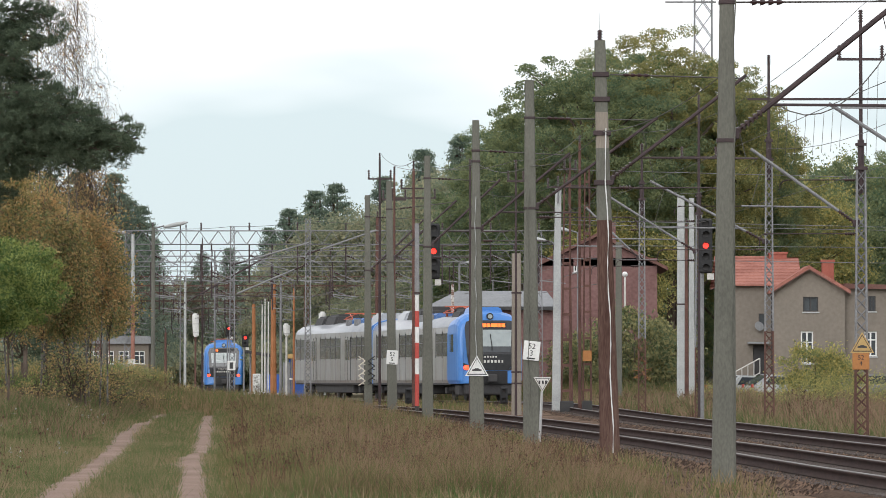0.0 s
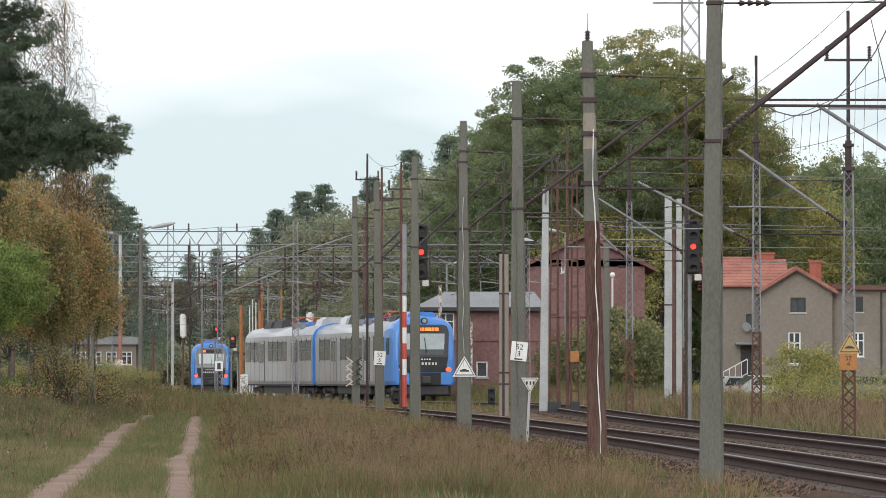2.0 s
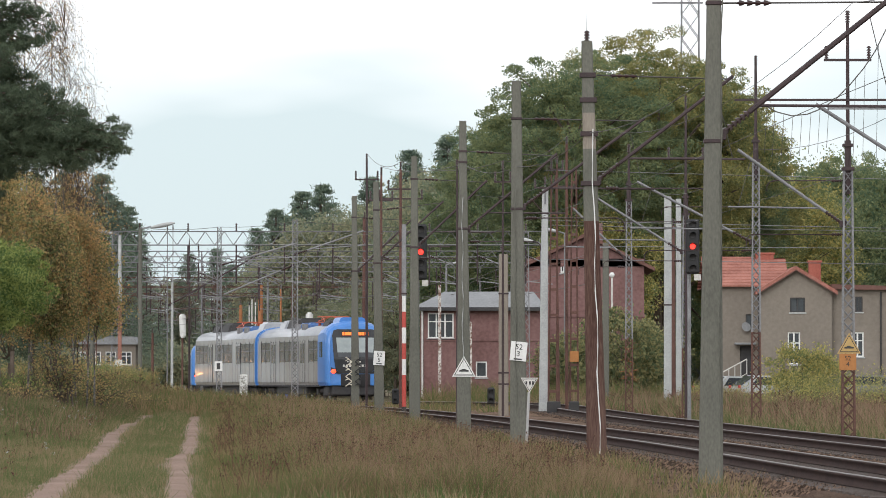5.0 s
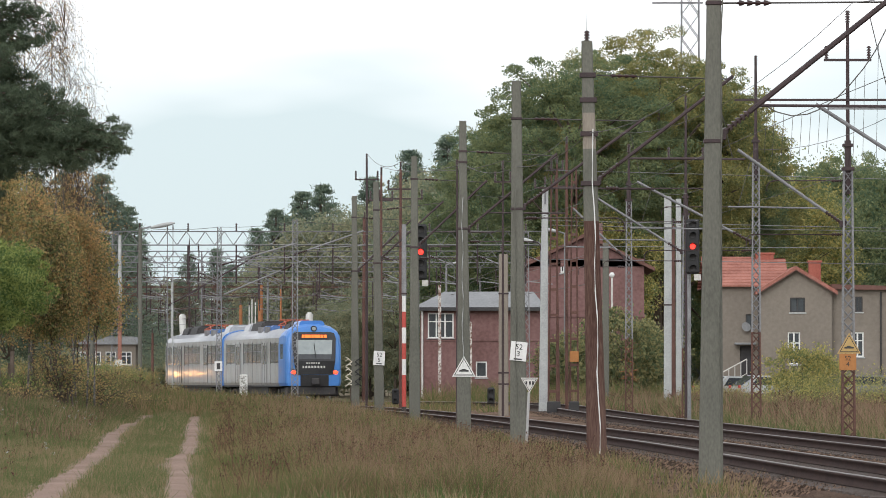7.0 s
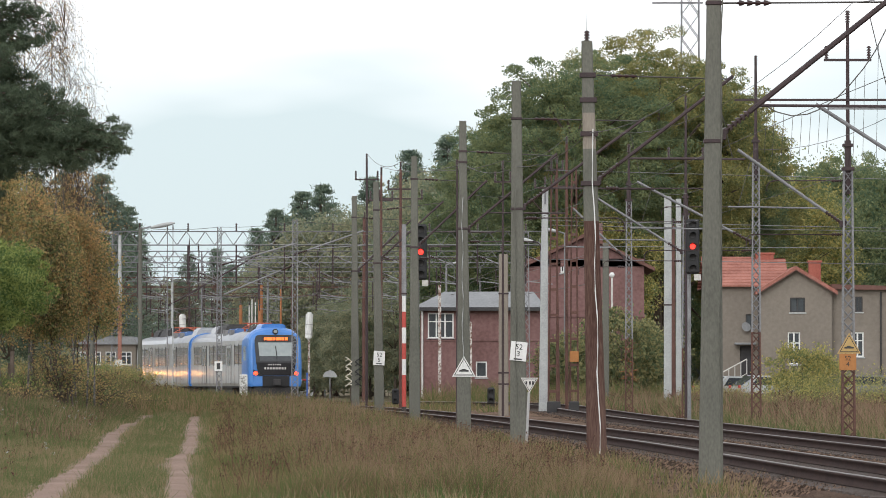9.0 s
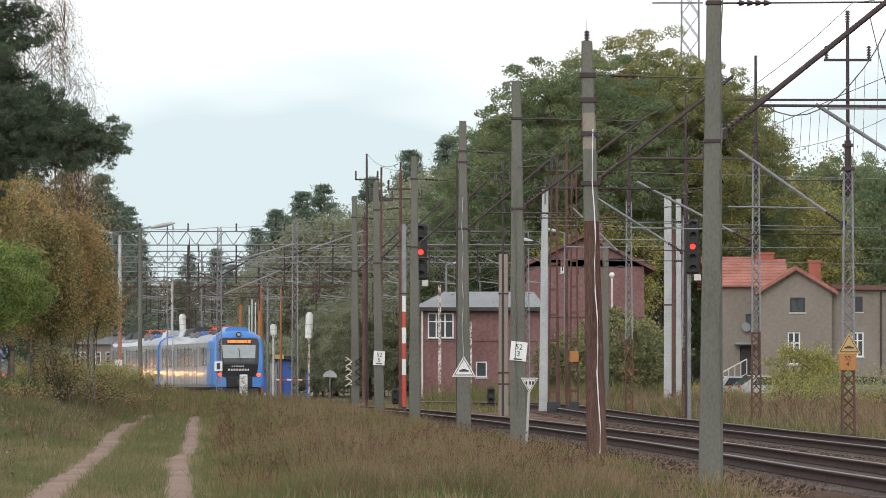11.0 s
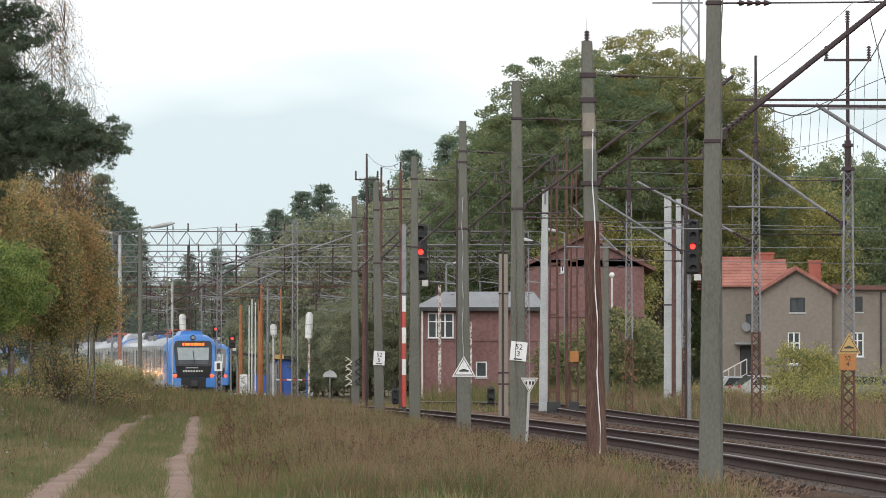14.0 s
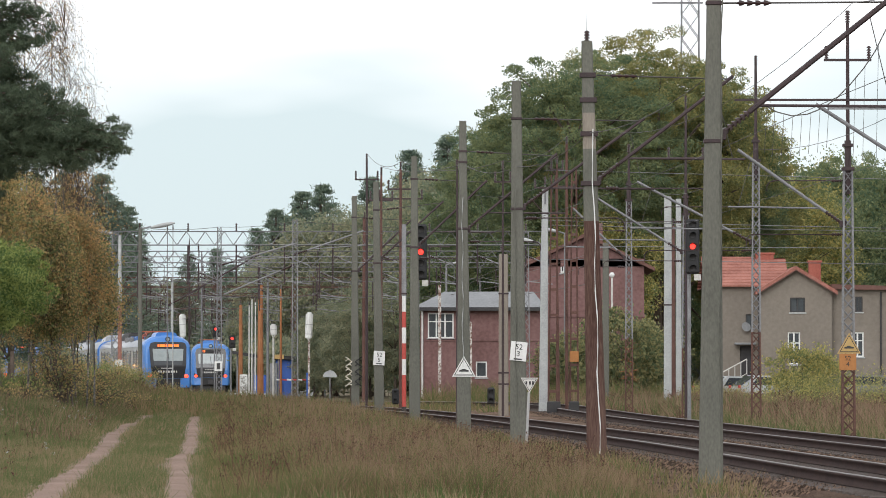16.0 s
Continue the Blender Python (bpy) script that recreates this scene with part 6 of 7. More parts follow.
arm_pole(-3.074, 200, 0.3, 10.48, 0.06, "rust_dark", ((9.728, 0.48),))
arm_pole(-2.30, 185, 0.3, 9.287, 0.055, "rust", ((8.34, 0.45),))
arm_pole(-1.622, 190, 0.3, 9.711, 0.07, "rust", ((8.954, 0.5), (8.587, 0.85)))
arm_pole(-4.352, 275, 0.3, 10.68, 0.145, "rust", ())
arm_pole(4.323, 188, 0.4, 9.84, 0.05, "rust", ((9.626, 0.25),))
arm_pole(4.787, 192, 0.4, 10.78, 0.07, "rust", ((9.141, 0.4),))
arm_pole(2.051, 170, 0.4, 8.858, 0.045, "rust_dark", ((8.432, 0.3),))
arm_pole(0.427, 150, 0.4, 8.004, 0.04, "rust_dark", ())
arm_pole(7.979, 163, 0.4, 10.693, 0.05, "rust_dark", ((8.93, 0.6),))


def channel_mast(x, y, z0, z1, w0, w1, label="rusty two-channel mast with battens on a dark block"):
    root = tagged(empty("channel_mast"), label, "mast", group="channel masts")
    for s in (-1, 1):
        part("channel", rod((x + s * w0 / 2, y, z0), (x + s * w1 / 2, y, z1), 0.035, 0.03, 4), "rust", root)
    n = 9
    for k in range(n):
        t = (k + 0.5) / n
        w = (w0 + (w1 - w0) * t) / 2
        z = z0 + (z1 - z0) * t
        part("batten", boxed(x - w, y - 0.03, z - 0.05, x + w, y + 0.03, z + 0.05), "rust", root)
    part("footing", boxed(x - w0 * 0.62, y - 0.25, z0 - 0.5, x + w0 * 0.62, y + 0.25, z0 + 0.1, bevel=0.03), "dark", root)


channel_mast(4.106, 184, 0.75, 9.246, 0.40, 0.16)
channel_mast(4.913, 186, 0.75, 9.541, 0.30, 0.16)
concrete_pole(3.829, 190, 0.3, 8.954, 0.34, 0.24, "concrete_light", 0.087, (), "pale grey concrete pole with a steel crossarm", "signal_pole")
arm_pole(3.905, 189.86, 8.378, 9.131, 0.03, "steel_grey", ((9.002, 0.42),), "small steel crossarm with insulators on a grey pole")
concrete_pole(2.168, 178, 0.3, 6.159, 0.36, 0.33, "concrete_beige", 0, (1.904, 1.499, 4.741), "short weathered concrete pole with bands", "concrete_post")
concrete_pole(9.515, 210, 0.2, 9.418, 0.36, 0.30, "concrete_light", 0, (4.827,), "pale grey concrete pole", "signal_pole")
concrete_pole(9.779, 206, 0.2, 9.175, 0.24, 0.22, "concrete_light", 0, (), "pale grey concrete pole", "signal_pole")
arm_pole(9.475, 204, 0.3, 7.987, 0.09, "rust", ())
concrete_pole(7.049, 215, 0.2, 7.597, 0.30, 0.26, "concrete", 0, (), "grey concrete pole before the brick house", "signal_pole")
concrete_pole(-0.168, 246, 0.3, 6.36, 0.17, 0.15, "flaky", 0, (), "thin flaking white-painted post beside the rails", "post")
concrete_pole(1.372, 246, 0.3, 4.54, 0.13, 0.13, "flaky", 0, (), "thin flaking white-painted post beside the rails", "post")
concrete_pole(-1.351, 172, 4.557, 7.044, 0.17, 0.16, "steel_grey", 0, (4.635,), "grey tube mast head above a striped post", "tube_mast")


def striped_post(x, y, z0, z1, w, n):
    root = tagged(empty("striped_post"), "red and white striped steel signal post", "post")
    for k in range(n):
        a, b = z0 + (z1 - z0) * k / n, z0 + (z1 - z0) * (k + 1) / n
        part("band", rod((x, y, a), (x, y, b), w / 2, w / 2, 10), "white" if k % 2 == 0 and k else "red", root)
    part("foot", rod((x, y, z0 - 0.6), (x, y, z0), w * 0.55, w * 0.55, 8), "dark", root)


striped_post(-1.351, 172, 0.719, 4.557, 0.15, 7)


def stop_signal(x, y, z0, z1, w, lit, lenses=5, post_to=None, dwarf=False):
    """Black signal head with hooded lenses; lit is the index of the burning red lamp."""
    root = tagged(empty("railway_signal"), "black railway signal head showing a red light" if lit is not None else "small black dwarf signal beside the rails", "signal", group="railway signals")
    head = part("signal_head", boxed(x - w / 2, y, z0, x + w / 2, y + 0.16, z1, bevel=0.05), "black", root)
    step = (z1 - z0) / lenses
    r = min(step * 0.26, w * 0.23)
    for k in range(lenses):
        z = z1 - step * (k + 0.5)
        part("lens", rod((x, y - 0.03, z), (x, y + 0.02, z), r, r, 12), "red_light" if k == lit else "dark", head, "glowing red lens" if k == lit else "")
        bm = bmesh.new()
        for j in range(7):
            a0, a1 = math.pi * (0.05 + 0.9 * j / 7), math.pi * (0.05 + 0.9 * (j + 1) / 7)
            q = [(x + r * 1.25 * math.cos(a), z + r * 1.25 * math.sin(a)) for a in (a0, a1)]
            v = [bm.verts.new(p) for p in ((q[0][0], y - 0.24, q[0][1]), (q[1][0], y - 0.24, q[1][1]), (q[1][0], y, q[1][1]), (q[0][0], y, q[0][1]))]
            bm.faces.new(v)
        part("hood", bm, "black", head)
    if post_to is not None:
        part("post", rod((x - 0.1, y + 0.22, post_to), (x - 0.1, y + 0.22, z1 - 0.2), 0.06, 0.06, 8), "steel_grey", root)
        part("bracket", boxed(x - 0.1, y + 0.12, z0 + 0.3, x + 0.12, y + 0.26, z0 + 0.4), "dark", root)
        part("number_plate", boxed(x + w * 0.1, y - 0.02, z0 - 0.2, x + w * 0.6, y, z0 - 0.01), "white_dirty", root)
    return root


stop_signal(7.648, 152, 4.888, 6.566, 0.42, 2, post_to=0.3)
stop_signal(-0.713, 158.5, 4.838, 6.618, 0.40, 2, post_to=0.3)
stop_signal(-1.779, 186, 0.732, 1.325, 0.26, None, 2)
stop_signal(1.703, 176, 0.779, 1.38, 0.26, None, 2)
stop_signal(-14.862, 350, 3.951, 4.827, 0.45, 0, 2, post_to=0.3)
stop_signal(-16.109, 352, 4.726, 5.487, 0.45, 0, 2, post_to=0.3)


# ---- signs ----
def letters(txt, size, material, m, name="numerals"):
    cu = bpy.data.curves.new(name, "FONT")
    cu.body, cu.size, cu.extrude, cu.align_x, cu.align_y = txt, size, 0.002, "CENTER", "CENTER"
    tmp = bpy.data.objects.new(name, cu)
    scene.collection.objects.link(tmp)
    me = bpy.data.meshes.new_from_object(tmp.evaluated_get(bpy.context.evaluated_depsgraph_get()))
    bpy.data.objects.remove(tmp)
    me.materials.clear()
    me.materials.append(M[material])
    ob = new(name, me)
    ob.matrix_basis = m
    return ob


def number_board(x, y, z, w, h, lines, tilt, material, bars=True, ink="black"):
    root = tagged(empty("number_board", pose(x, y, z, 0, tilt, 0)), "white line number board on a concrete pole" if material == "white" else "orange line number board on a lattice mast", "sign", group="line number boards")
    part("board", boxed(-w / 2, -0.012, -h / 2, w / 2, 0.012, h / 2, bevel=0.004), material, root)
    n = len(lines)
    for k, t in enumerate(lines):
        zz = h * (0.22 - 0.36 * k)
        ob = letters(t, h * 0.40, ink, pose(0, -0.016, zz, 90, 0, 0))
        ob.parent = root
    if bars:
        part("bar", boxed(-w * 0.25, -0.016, -h * 0.44, w * 0.25, -0.012, -h * 0.37), ink, root)
    return root


number_board(1.733, 113.82, 2.285, 0.375, 0.44, ("52", "3"), 6, "white")
number_board(-2.26, 175.84, 2.42, 0.4, 0.5, ("52", "5"), 3, "white")
number_board(9.771, 119.83, 2.063, 0.409, 0.395, ("52", "4"), 0, "orange", False)
bm_ = tagged(empty("equipment_box"), "orange plate on a rusty channel mast", "box")
part("plate", boxed(4.743, 185.86, 2.32, 5.082, 185.97, 2.722, bevel=0.01), "orange", bm_)
bx_ = tagged(empty("mast_box"), "white plate on a grey lattice mast", "sign")
part("plate", boxed(-10.946, 237.78, 2.088, -10.567, 237.84, 2.548, bevel=0.01), "white", bx_)
part("plate_mark", boxed(-10.838, 237.765, 2.169, -10.675, 237.778, 2.467), "dark", bx_)
bx_ = tagged(empty("mast_box"), "white plate on the lamp post", "sign")
part("plate", boxed(-14.923, 225.84, 2.14, -14.588, 225.9, 2.578, bevel=0.01), "white_dirty", bx_)


def triangle_sign(x, y, z, w, material, up=True, mark=True, label="white triangular warning sign with a black border"):
    root = tagged(empty("warning_sign", pose(x, y, z)), label, "sign", group="triangular signs")
    h = w * 0.9 * (1 if up else -1)
    def tri(k):
        return [(-w / 2 * k, -h / 2 * k * 0.95 + h * 0.02 * (1 - k)), (w / 2 * k, -h / 2 * k * 0.95 + h * 0.02 * (1 - k)), (0, h / 2 * k)]
    def shift(p, dz):
        return [(a, b + dz) for a, b in p]
    part("border", prism(bmesh.new(), tri(1.0), -0.01, 0.01), "white" if material == "white" else material, root)
    part("edge", prism(bmesh.new(), shift(tri(0.84), -h * 0.02), -0.016, -0.011), "dark", root)
    part("face", prism(bmesh.new(), shift(tri(0.73), -h * 0.03), -0.021, -0.017), material, root)
    if mark:
        bm = prism(bmesh.new(), [(-0.2 * w, -0.24 * h), (0.2 * w, -0.24 * h), (0.2 * w, -0.17 * h), (0.1 * w, -0.15 * h), (0.06 * w, -0.11 * h), (-0.07 * w, -0.11 * h), (-0.11 * w, -0.15 * h), (-0.2 * w, -0.17 * h)], -0.027, -0.022)
        part("symbol", bm, "dark", root)
    return root


triangle_sign(0.567, 134.83, 1.998, 0.644, "white")
triangle_sign(9.803, 119.84, 2.512, 0.572, "yellow", label="yellow triangular warning sign with a black border")
triangle_sign(1.968, 113.06, 1.51, 0.399, "white_dirty", False, False, label="small white inverted triangle sign on a thin post")
for k_, (a_, b_) in enumerate(((-0.09, -0.05), (-0.01, 0.03), (0.06, 0.10))):
    mk_ = part("mark", boxed(1.968 + a_, 113.03, 1.523, 1.968 + b_, 113.036, 1.6), "dark", None)
    mk_.parent = bpy.data.objects["warning_sign.002"]
    mk_.matrix_parent_inverse = bpy.data.objects["warning_sign.002"].matrix_basis.inverted()
tp_ = tagged(empty("sign_post"), "thin pale post of a small sign", "post")
part("shaft", rod((1.893, 113.1, 0), (1.957, 113.1, 1.355), 0.035), "wire_light", tp_)
ms_ = tagged(empty("marker_stone"), "short white-painted marker stone in the grass", "marker")
part("stone", boxed(-8.402, 205, 0.3, -8.075, 205.2, 1.88, bevel=0.03), "flaky_white", ms_)


def lamp_post(x, y, z0, z1, r, side, material, low=None, reach=0.7):
    """Street lamp with a tilted cobra head."""
    root = tagged(empty("street_lamp"), "grey street lamp post with a pale curved head", "street lamp", group="street lamps")
    zc = z0 + (z1 - z0) * 0.62 if low else z0
    part("post", rod((x, y, zc), (x, y, z1), r, r * 0.75, 8), material, root)
    if low:
        part("post", rod((x, y, z0), (x, y, zc), r * 1.05, r, 8), low, root, "red-painted post foot")
    a = Vector((x, y, z1 - 0.05))
    b = a + Vector((side * reach * 0.45, 0, 0.12))
    part("bracket", rod(a, b, 0.04, 0.035, 6), "steel_grey", root)
    bm = bmesh.new()
    bmesh.ops.create_uvsphere(bm, u_segments=12, v_segments=8, radius=1, matrix=Matrix.Translation(b + Vector((side * reach * 0.5, 0, 0.06))) @ Euler((0, -side * 0.2, 0)).to_matrix().to_4x4() @ Matrix.Diagonal((reach * 0.55, 0.14, 0.10, 1)))
    part("lamp_head", bm, "concrete_light", root, "pale lamp head", smooth=True)
    return root


lamp_post(-14.717, 226, 0.3, 8.264, 0.09, -1, "concrete_light", "red_worn", 0.75)
lamp_post(-14.157, 232, 0.3, 8.758, 0.11, 1, "concrete", None, 1.1)
for px, d_, zz, sd in ((4.754, 240, 8.294, -1), (6.025, 245, 8.935, -1), (0.179, 262, 7.774, 1), (-9.517, 400, 6.837, -1), (2.254, 300, 8.601, 1)):
    lamp_post(px, d_, 0.3, zz, 0.07, sd, "steel_grey", None, 0.8)
gl_ = tagged(empty("garden_lamp"), "white globe lamp on a thin post", "street lamp")
part("post", rod((8.578, 252, 0.3), (8.578, 252, 6.907), 0.05), "white_dirty", gl_)
bm_g = bmesh.new()
bmesh.ops.create_uvsphere(bm_g, u_segments=12, v_segments=8, radius=0.14, matrix=Matrix.Translation((8.578, 252, 6.993)))
part("globe", bm_g, "white", gl_, smooth=True)


def wrapped_signal(x, y, zc, h, post, low):
    """A signal out of use, wrapped in white sheeting."""
    root = tagged(empty("wrapped_signal"), "signal head wrapped in white sheeting on a banded post", "signal")
    bm = bmesh.new()
    bmesh.ops.create_cone(bm, cap_ends=True, segments=10, radius1=0.22, radius2=0.24, depth=h, matrix=Matrix.Translation((x, y, zc)))
    bmesh.ops.bevel(bm, geom=[e for e in bm.edges if abs(e.verts[0].co.z - e.verts[1].co.z) < 0.01], offset=0.09, segments=2, affect="EDGES")
    for v in bm.verts:
        v.co.x += 0.03 * math.sin(v.co.z * 7)
    part("sheeting", bm, "white", root)
    for k in (-0.3, 0.05):
        part("cord", rod((x, y, zc + h * k - 0.015), (x, y, zc + h * k + 0.015), 0.25, 0.25, 10), "wire_light", root)
    part("post", rod((x, y, low), (x, y, zc - h / 2 + 0.05), 0.07, 0.07, 8), post, root)


wrapped_signal(-8.094, 300, 4.947, 1.639, "flaky", 0.3)
wrapped_signal(-18.264, 348, 5.483, 1.664, "rust", 0.3)
wrapped_signal(-11.27, 330, 4.981, 0.827, "white_dirty", 0.3)
for px, d_, z_t, r_, m_ in ((-13.449, 330, 6.672, 0.16, "rust_orange"), (-11.951, 325, 7.89, 0.22, "rust_orange"), (-10.945, 335, 7.816, 0.09, "rust_orange"), (-10.94, 310, 7.776, 0.10, "steel_grey"), (-13.081, 335, 6.749, 0.06, "white_dirty"), (-13.006, 338, 7.179, 0.06, "white_dirty"), (-12.926, 342, 7.051, 0.06, "white_dirty"), (-15.833, 285, 10.263, 0.035, "steel_grey"), (-15.563, 286, 10.293, 0.035, "concrete_light"), (-17.89, 350, 11.362, 0.07, "rust_dark"), (-18.033, 330, 8.174, 0.08, "concrete_light"), (-17.111, 352, 10.536, 0.08, "steel_grey"), (-19.31, 330, 4.793, 0.10, "rust"), (-16.967, 240, 5.835, 0.11, "concrete"), (-22.404, 300, 5.528, 0.1, "rust")):
    arm_pole(px, d_, 0.3, z_t, r_, m_, (), {"rust_orange": "thick orange-rusted steel column at the station", "white_dirty": "thin white pipe mast at the station"}.get(m_, "slim mast at the station"))


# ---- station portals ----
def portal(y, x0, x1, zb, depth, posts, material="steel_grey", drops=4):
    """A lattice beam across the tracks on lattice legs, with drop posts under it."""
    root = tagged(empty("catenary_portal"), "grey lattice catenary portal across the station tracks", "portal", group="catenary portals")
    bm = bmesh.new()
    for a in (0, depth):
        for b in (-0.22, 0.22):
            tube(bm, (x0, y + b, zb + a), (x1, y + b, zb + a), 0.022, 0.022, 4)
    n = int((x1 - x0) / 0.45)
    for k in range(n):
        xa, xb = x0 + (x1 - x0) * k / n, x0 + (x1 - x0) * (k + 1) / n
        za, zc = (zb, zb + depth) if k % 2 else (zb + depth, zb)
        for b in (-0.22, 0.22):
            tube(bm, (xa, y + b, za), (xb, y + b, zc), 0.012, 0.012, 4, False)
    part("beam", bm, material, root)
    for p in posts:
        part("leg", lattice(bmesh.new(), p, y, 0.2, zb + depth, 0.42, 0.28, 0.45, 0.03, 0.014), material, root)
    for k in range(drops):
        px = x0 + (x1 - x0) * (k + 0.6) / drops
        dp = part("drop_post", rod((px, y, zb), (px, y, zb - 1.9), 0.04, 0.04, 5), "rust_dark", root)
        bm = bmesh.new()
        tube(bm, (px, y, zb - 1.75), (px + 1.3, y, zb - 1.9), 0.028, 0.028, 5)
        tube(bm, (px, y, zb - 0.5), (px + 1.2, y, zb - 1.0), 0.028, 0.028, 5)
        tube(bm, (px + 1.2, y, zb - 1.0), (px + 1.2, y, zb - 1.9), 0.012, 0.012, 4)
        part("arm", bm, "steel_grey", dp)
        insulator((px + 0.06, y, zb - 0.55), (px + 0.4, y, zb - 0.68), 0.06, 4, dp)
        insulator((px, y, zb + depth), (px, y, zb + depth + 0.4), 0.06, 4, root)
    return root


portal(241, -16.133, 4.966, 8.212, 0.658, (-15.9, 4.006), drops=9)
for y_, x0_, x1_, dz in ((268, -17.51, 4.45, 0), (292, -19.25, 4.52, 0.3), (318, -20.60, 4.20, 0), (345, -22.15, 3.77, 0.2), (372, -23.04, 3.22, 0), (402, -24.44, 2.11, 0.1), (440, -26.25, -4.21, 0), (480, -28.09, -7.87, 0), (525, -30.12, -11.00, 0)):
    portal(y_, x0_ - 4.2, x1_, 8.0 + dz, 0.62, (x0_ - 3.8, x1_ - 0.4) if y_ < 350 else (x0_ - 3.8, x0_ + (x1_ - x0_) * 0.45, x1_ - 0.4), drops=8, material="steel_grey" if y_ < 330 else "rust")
lattice_mast(-10.73, 238, 0.3, 8.997, 8.997, 0.26, "steel_grey", "steel_grey", "tall grey lattice mast at the station throat")
lattice_mast(-6.801, 228, 0.3, 9.049, 9.049, 0.29, "steel_grey", "steel_grey", "tall grey lattice mast at the station throat")
cantilever(-6.749, 228, 7.44, -3.738, 8.478, "steel_grey", r=0.04)
cantilever(-6.904, 228, 6.921, -9.967, 5.623, "steel_grey", r=0.04)
cantilever(-10.675, 238, 7.154, -7.153, 8.184, "steel_grey", r=0.04)
cantilever(-15.979, 290, 6.057, -11.027, 8.863, "rust_dark", r=0.05)


# ---- wires ----
def wire(pts, r, sag=0.0, material="wire", n=10, label="overhead wire along the railway"):
    """A wire through the points that sags between them."""
    line = [Vector(pts[0])]
    for a, b in zip(pts, pts[1:]):
        a, b = Vector(a), Vector(b)
        line += [a.lerp(b, k / n) - Vector((0, 0, sag * 4 * k / n * (1 - k / n))) for k in range(1, n + 1)]
    bm = bmesh.new()
    sweep_wire(bm, line, r)
    return tagged(finish(bm, "overhead_wire", material), label, "wire")


def along(pts, ys, dz, off=0.0):
    return [(line_x(pts, y) + off, y, rail_z(y) + dz) for y in ys]


wire(along(TRACK_NEAR, (40, 74, 114, 155, 176, 197, 240, 300, 380), 5.55), 0.006, 0.03)
wire(along(TRACK_NEAR, (40, 74, 114, 155, 197, 240, 300, 380), 6.9, 0.1), 0.006, 0.55)
wire(along(TRACK_FAR, (40, 84, 120, 148, 178, 214, 260, 330, 440), 5.55), 0.006, 0.03)
wire(along(TRACK_FAR, (40, 84, 120, 148, 178, 214, 260, 330, 440), 6.8, -0.1), 0.006, 0.5)
for k in range(7):
    x_ = -21 + 3.6 * k
    wire([(x_ + 6.5, 225, 6.1), (x_ + 1.5, 268, 6.0), (x_ - 4.5, 318, 6.0), (x_ - 11, 372, 6.0), (x_ - 19, 440, 6.0)], 0.014, 0.05)
    wire([(x_ + 6.5, 225, 7.2), (x_ + 1.5, 268, 7.2), (x_ - 4.5, 318, 7.2), (x_ - 11, 372, 7.2), (x_ - 19, 440, 7.2)], 0.014, 0.6)
wire([(-14.157, 232, 8.758), (-10.73, 238, 8.997), (-6.801, 228, 8.946), (4.006, 241, 8.871)], 0.010, 0.1)
wire([(-3.074, 200, 10.78), (-1.622, 190, 10.011), (2.051, 170, 9.158), (4.787, 192, 11.08)], 0.010, 0.35)
wire([(-2.30, 185, 9.587), (0.569, 135, 7.517), (1.7, 114, 6.532), (2.845, 96.5, 6.434), (4.01, 74, 6.191)], 0.008, 0.2)
for z_a, z_b in ((6.77, 6.95), (7.75, 7.75), (9.68, 9.73), (6.27, 6.31), (7.57, 7.63)):
    wire([(3.86, 189.9, z_a), (18.58, 200, z_b)], 0.013, 0.0, "steel_grey", 2, "thin cross-span wire over the tracks")
part("bar", boxed(7.049, 119.92, 8.376, 11.421, 119.98, 8.431), "rust_dark", tagged(empty("crossarm"), "long dark horizontal crossarm bar at the mast head", "crossarm"))
part("bar", boxed(9.303, 119.93, 8.171, 11.421, 119.98, 8.226), "steel_grey", tagged(empty("crossarm"), "short grey horizontal bar at the mast head", "crossarm"))


def feeder(pts, y, drops):
    """A hanging feeder cable with short droppers."""
    root = tagged(empty("feeder_cable"), "looping feeder cable with hanging droppers", "cable")
    bm = bmesh.new()
    for (xa, za), (xb, zb) in zip(pts, pts[1:]):
        tube(bm, (xa, y, za), (xb, y, zb), 0.014, 0.014, 5, False)
    part("cable", bm, "wire", root)
    p = np.array(pts)
    for xd, zd in drops:
        z_top = float(np.interp(xd, p[:, 0], p[:, 1]))
        part("dropper", rod((xd, y, z_top), (xd - 0.06, y, zd), 0.006, 0.006, 3), "wire", root)


feeder([(6.962, 8.103), (7.242, 7.848), (7.536, 7.682), (7.88, 7.593), (8.237, 7.631), (8.556, 7.758), (8.874, 7.975), (9.193, 8.294), (9.512, 8.677), (9.767, 9.059), (10.086, 9.697)], 112,
       [(7.319, 6.764), (7.497, 6.7), (7.701, 6.662), (7.905, 6.636), (8.109, 6.7), (8.313, 6.738), (8.517, 6.764), (8.721, 6.866), (9.321, 6.636), (9.537, 6.573), (9.843, 6.636)])
cantilever(10.914, 112, 6.254, 8.492, 7.809, "steel_grey", r=0.045, steady=False)


# ---- radio mast and parked cars ----
rm_ = tagged(empty("radio_mast"), "thin grey lattice radio mast above the trees", "mast")
part("lattice", lattice(bmesh.new(), 16.455, 330, 18, 28.086, 1.202, 1.127, 1.6, 0.05, 0.03), "steel_grey", rm_)
part("lattice", lattice(bmesh.new(), 16.455, 330, 0, 18, 1.4, 1.202, 2.0, 0.05, 0.03), "steel_grey", rm_)
part("antenna_arm", boxed(13.938, 330, 26.733, 17.319, 330.1, 26.846), "steel_grey", rm_)


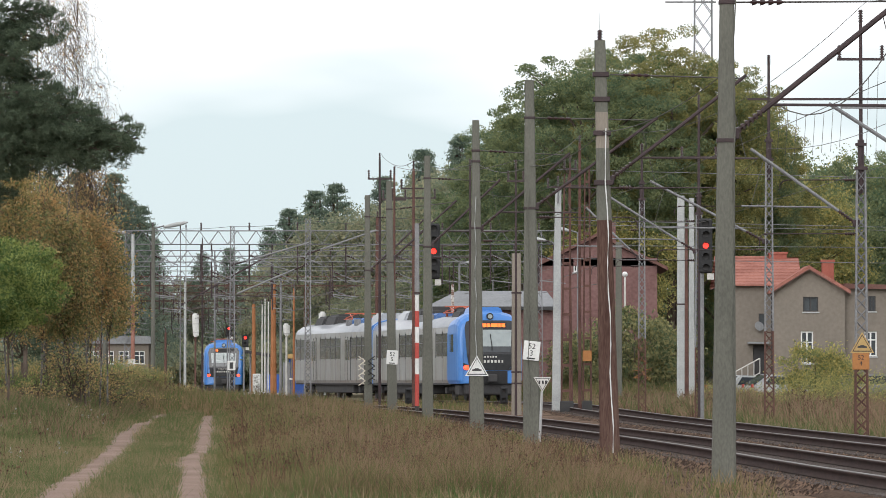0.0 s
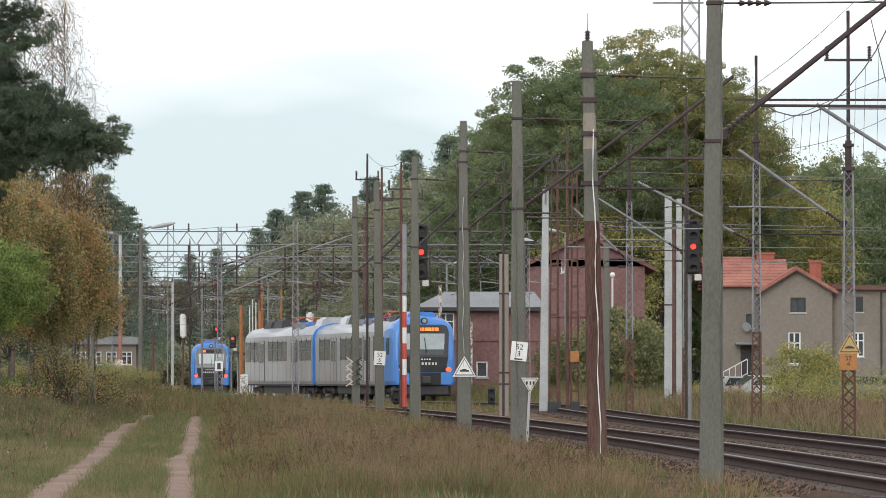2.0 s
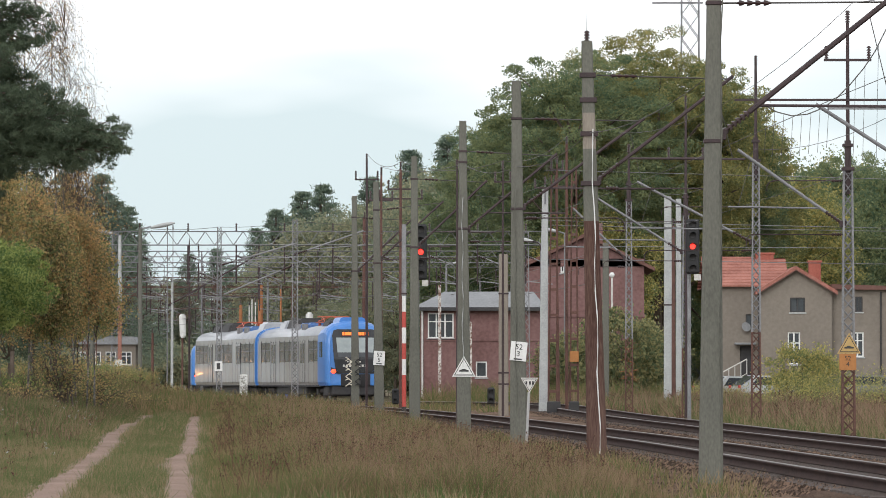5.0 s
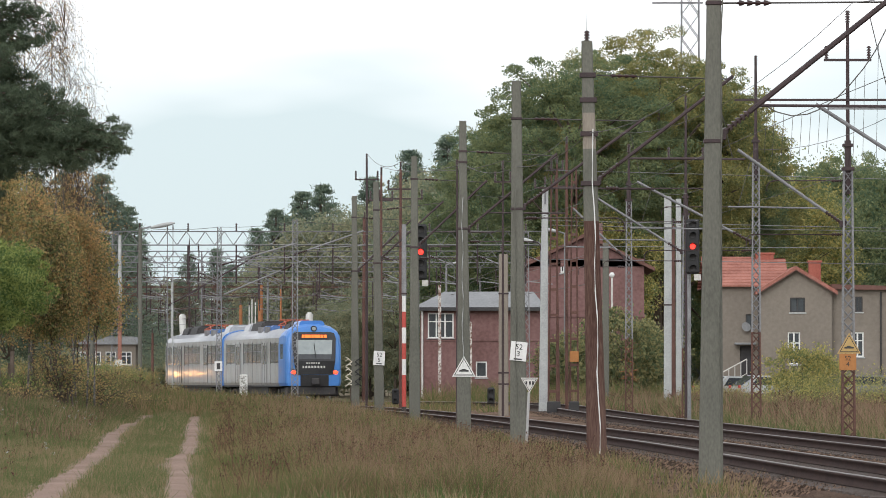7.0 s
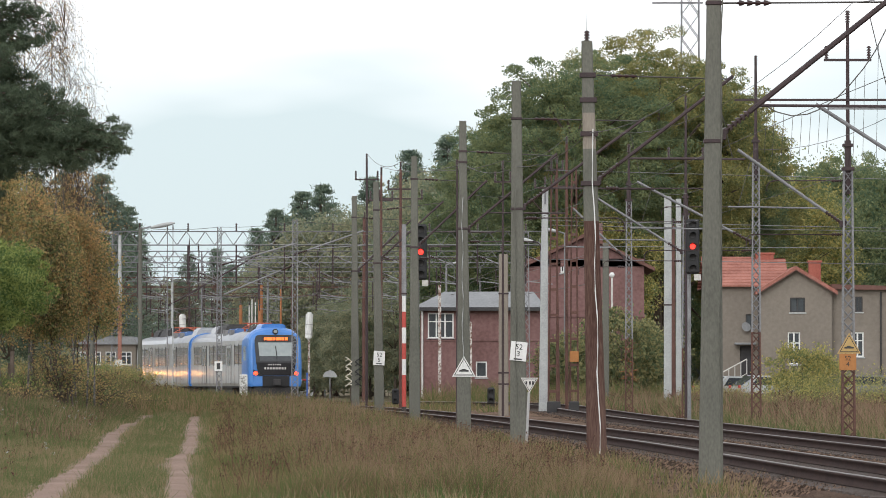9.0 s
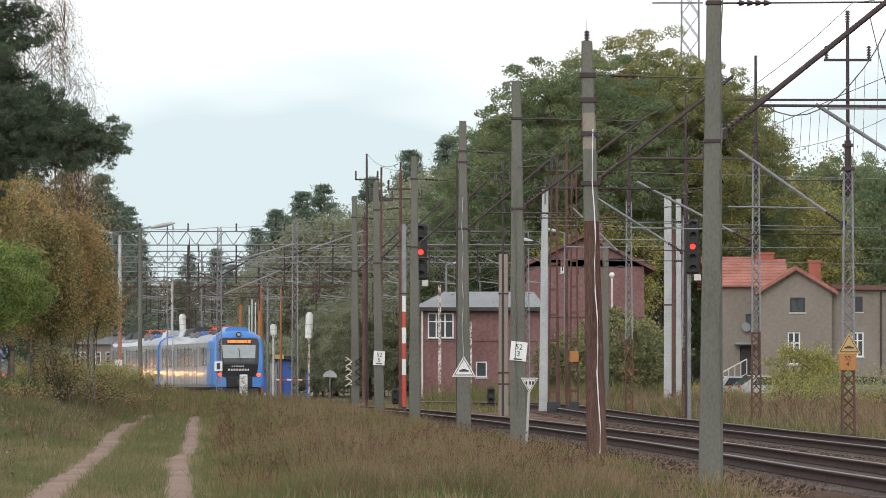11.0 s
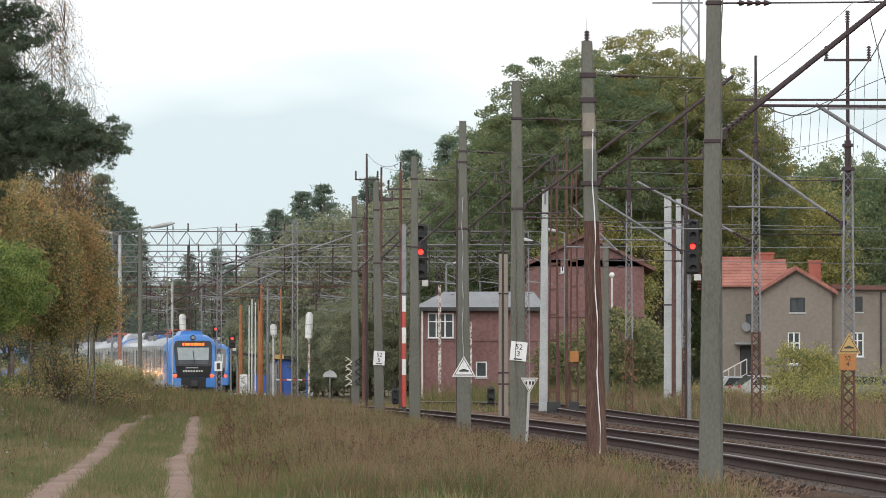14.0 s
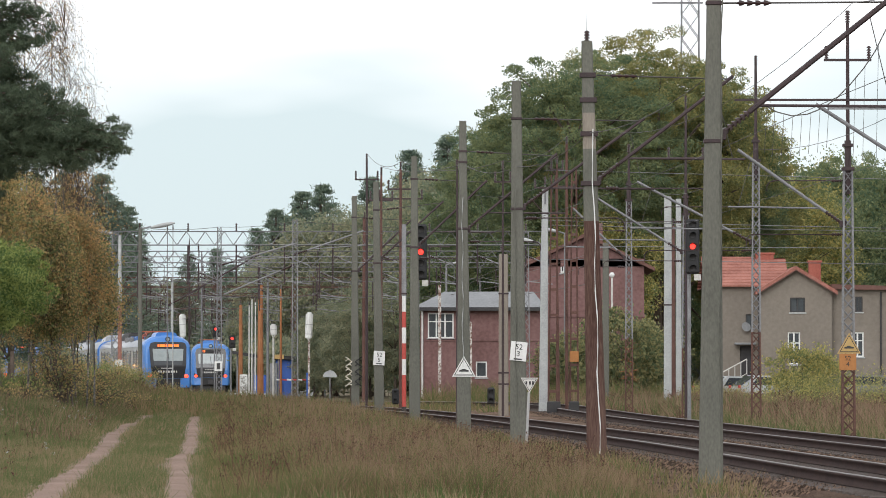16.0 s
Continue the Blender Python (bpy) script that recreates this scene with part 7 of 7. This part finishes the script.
def parked_car(x, y, turn, paint, label, tail="red", head="windscreen", z=None, group="parked cars", van=False):
    """A small hatchback: body, cabin, glass, wheels and lamps."""
    root = tagged(empty("car", pose(x, y, ground_z(x, y) if z is None else z, 0, 0, turn)), label, "car", group=group)
    shape = [(-2.0, 0.3), (2.0, 0.3), (2.05, 0.75), (1.3, 0.95), (0.75, 1.4), (-1.2, 1.45), (-1.9, 0.95), (-2.05, 0.7)]
    if van:
        shape = [(-2.05, 0.3), (2.2, 0.3), (2.25, 0.9), (1.6, 1.15), (1.0, 2.2), (-1.9, 2.3), (-2.05, 0.9)]
    bm = prism(bmesh.new(), shape, -0.82, 0.82)
    bmesh.ops.bevel(bm, geom=bm.edges[:], offset=0.07, segments=2, affect="EDGES")
    body = part("body", bm, paint, root)
    for s in (-1, 1):
        part("side_window", prism(bmesh.new(), [(-1.45, 0.98), (1.1, 0.98), (0.68, 1.33), (-1.15, 1.36)], s * 0.815, s * 0.825), "glass", body)
        for w in (-1.25, 1.3):
            wh = part("wheel", rod((w, s * 0.62, 0.31), (w, s * 0.84, 0.31), 0.31, 0.31, 16), "black", root)
            part("rim", rod((w, s * 0.80, 0.31), (w, s * 0.85, 0.31), 0.18, 0.18, 12), "steel_grey", wh)
    for s in (-1, 1):
        part("tail_lamp", boxed(-2.08, s * 0.70 - 0.1, 0.82, -2.0, s * 0.70 + 0.1, 0.98, bevel=0.01), tail, body, "red tail lamp")
        part("headlamp", boxed(1.98, s * 0.6 - 0.12, 0.62, 2.08, s * 0.6 + 0.12, 0.78, bevel=0.01), head, body, "car headlamp")
    if van:
        part("stop_lamp", boxed(-1.98, -0.14, 2.17, -1.9, 0.14, 2.25, bevel=0.01), tail, body, "lit red stop lamp")
        part("rear_window", boxed(-2.06, -0.6, 1.25, -1.98, 0.6, 1.95, bevel=0.02), "glass", body)
        return root
    part("rear_window", prism(bmesh.new(), [(-1.9, 0.98), (-1.28, 1.4), (-1.31, 1.42), (-1.94, 1.0)], -0.66, 0.66), "glass", body)
    part("windscreen", prism(bmesh.new(), [(1.27, 0.98), (0.8, 1.36), (0.84, 1.38), (1.32, 0.99)], -0.7, 0.7), "glass", body)
    return root


parked_car(13.981, 238, 40, "concrete_light", "pale grey hatchback parked before the beige house")
parked_car(15.798, 236, 15, "concrete_light", "pale grey car parked before the beige house")
parked_car(19.835, 232, 0, "steel_grey", "grey car parked beside the beige house")
parked_car(10.67, 246, 70, "white_dirty", "pale car parked beside the bushes")


# ---- road to the level crossing, left of the line ----
part("surface", boxed(-62, 228, -0.5, -17.5, 262, 1.0, bevel=0.3), "asphalt", tagged(empty("road"), "raised asphalt road to the level crossing", "road", kind="structure"))
blue_car = parked_car(-22, 238, 90, "car_blue", "blue van with lit red tail lamps on the crossing road", "tail_light", "windscreen", 1.0, "cars on the crossing road", True)
part("surface", boxed(-60, 350, -0.5, -31, 392, 1.5, bevel=0.3), "asphalt", tagged(empty("road"), "raised asphalt road beyond the level crossing", "road", kind="structure"))
for x_, y_, a_ in ((-35.4, 358, -68), (-38.6, 362, -68), (-41.9, 366, -68), (-46, 372, -68)):
    parked_car(x_, y_, a_, "white", "waiting car with lit headlamps at the level crossing", "red", "head_light", 1.5, "cars on the crossing road")


# ---- what moves ----
def on_line(y):
    """Pose of the train on the straight station approach; y is how far down the line its tail is."""
    return pose(1.57 - 0.2146 * (y - 222.4), y, rail_z(y), 0, 0, 12.1)


TAIL = [(0, 222.4), (1.5, 231.0), (3.0, 239.2), (3.5, 242.0), (7.0, 261.2), (9.0, 272.4), (11.4, 286.2), (12.5, 291.9), (14.5, 302.5), (16.0, 309.5)]


def tail_at(t):
    return spline_value(TAIL, t)


def spline_value(rows, t):
    p = np.array(rows)
    m = np.gradient(p[:, 1], p[:, 0])
    i = min(max(int(np.searchsorted(p[:, 0], t) - 1), 0), len(p) - 2)
    h = p[i + 1, 0] - p[i, 0]
    u = (t - p[i, 0]) / h
    return float((2 * u**3 - 3 * u**2 + 1) * p[i, 1] + (u**3 - 2 * u**2 + u) * h * m[i] + (-2 * u**3 + 3 * u**2) * p[i + 1, 1] + (u**3 - u**2) * h * m[i + 1])


def motions():
    walk(train, [(k * 0.5, on_line(tail_at(k * 0.5))) for k in range(33)])
    walk(train_2, [(0, train_2.matrix_basis.copy()), (16, train_2.matrix_basis.copy())])
    crawl = [(0, -24.6), (7, -23.6), (9, -22.2), (11.4, -21.5), (13, -20.95), (14, -20.6), (15, -20.2), (15.5, -20.1), (16, -20.05)]
    walk(blue_car, [(t, pose(x, 238, 1.0, 0, 0, 90)) for t, x in crawl])
    for owner, ws, y in WHEELS:
        if owner == train:
            turn = [(k * 0.1, -math.degrees((tail_at(k * 0.1) - 222.4) * 1.0227 / 0.45)) for k in range(161)]
            walk(ws, [(t, pose(0, y, 0.45, a)) for t, a in turn])


motions()
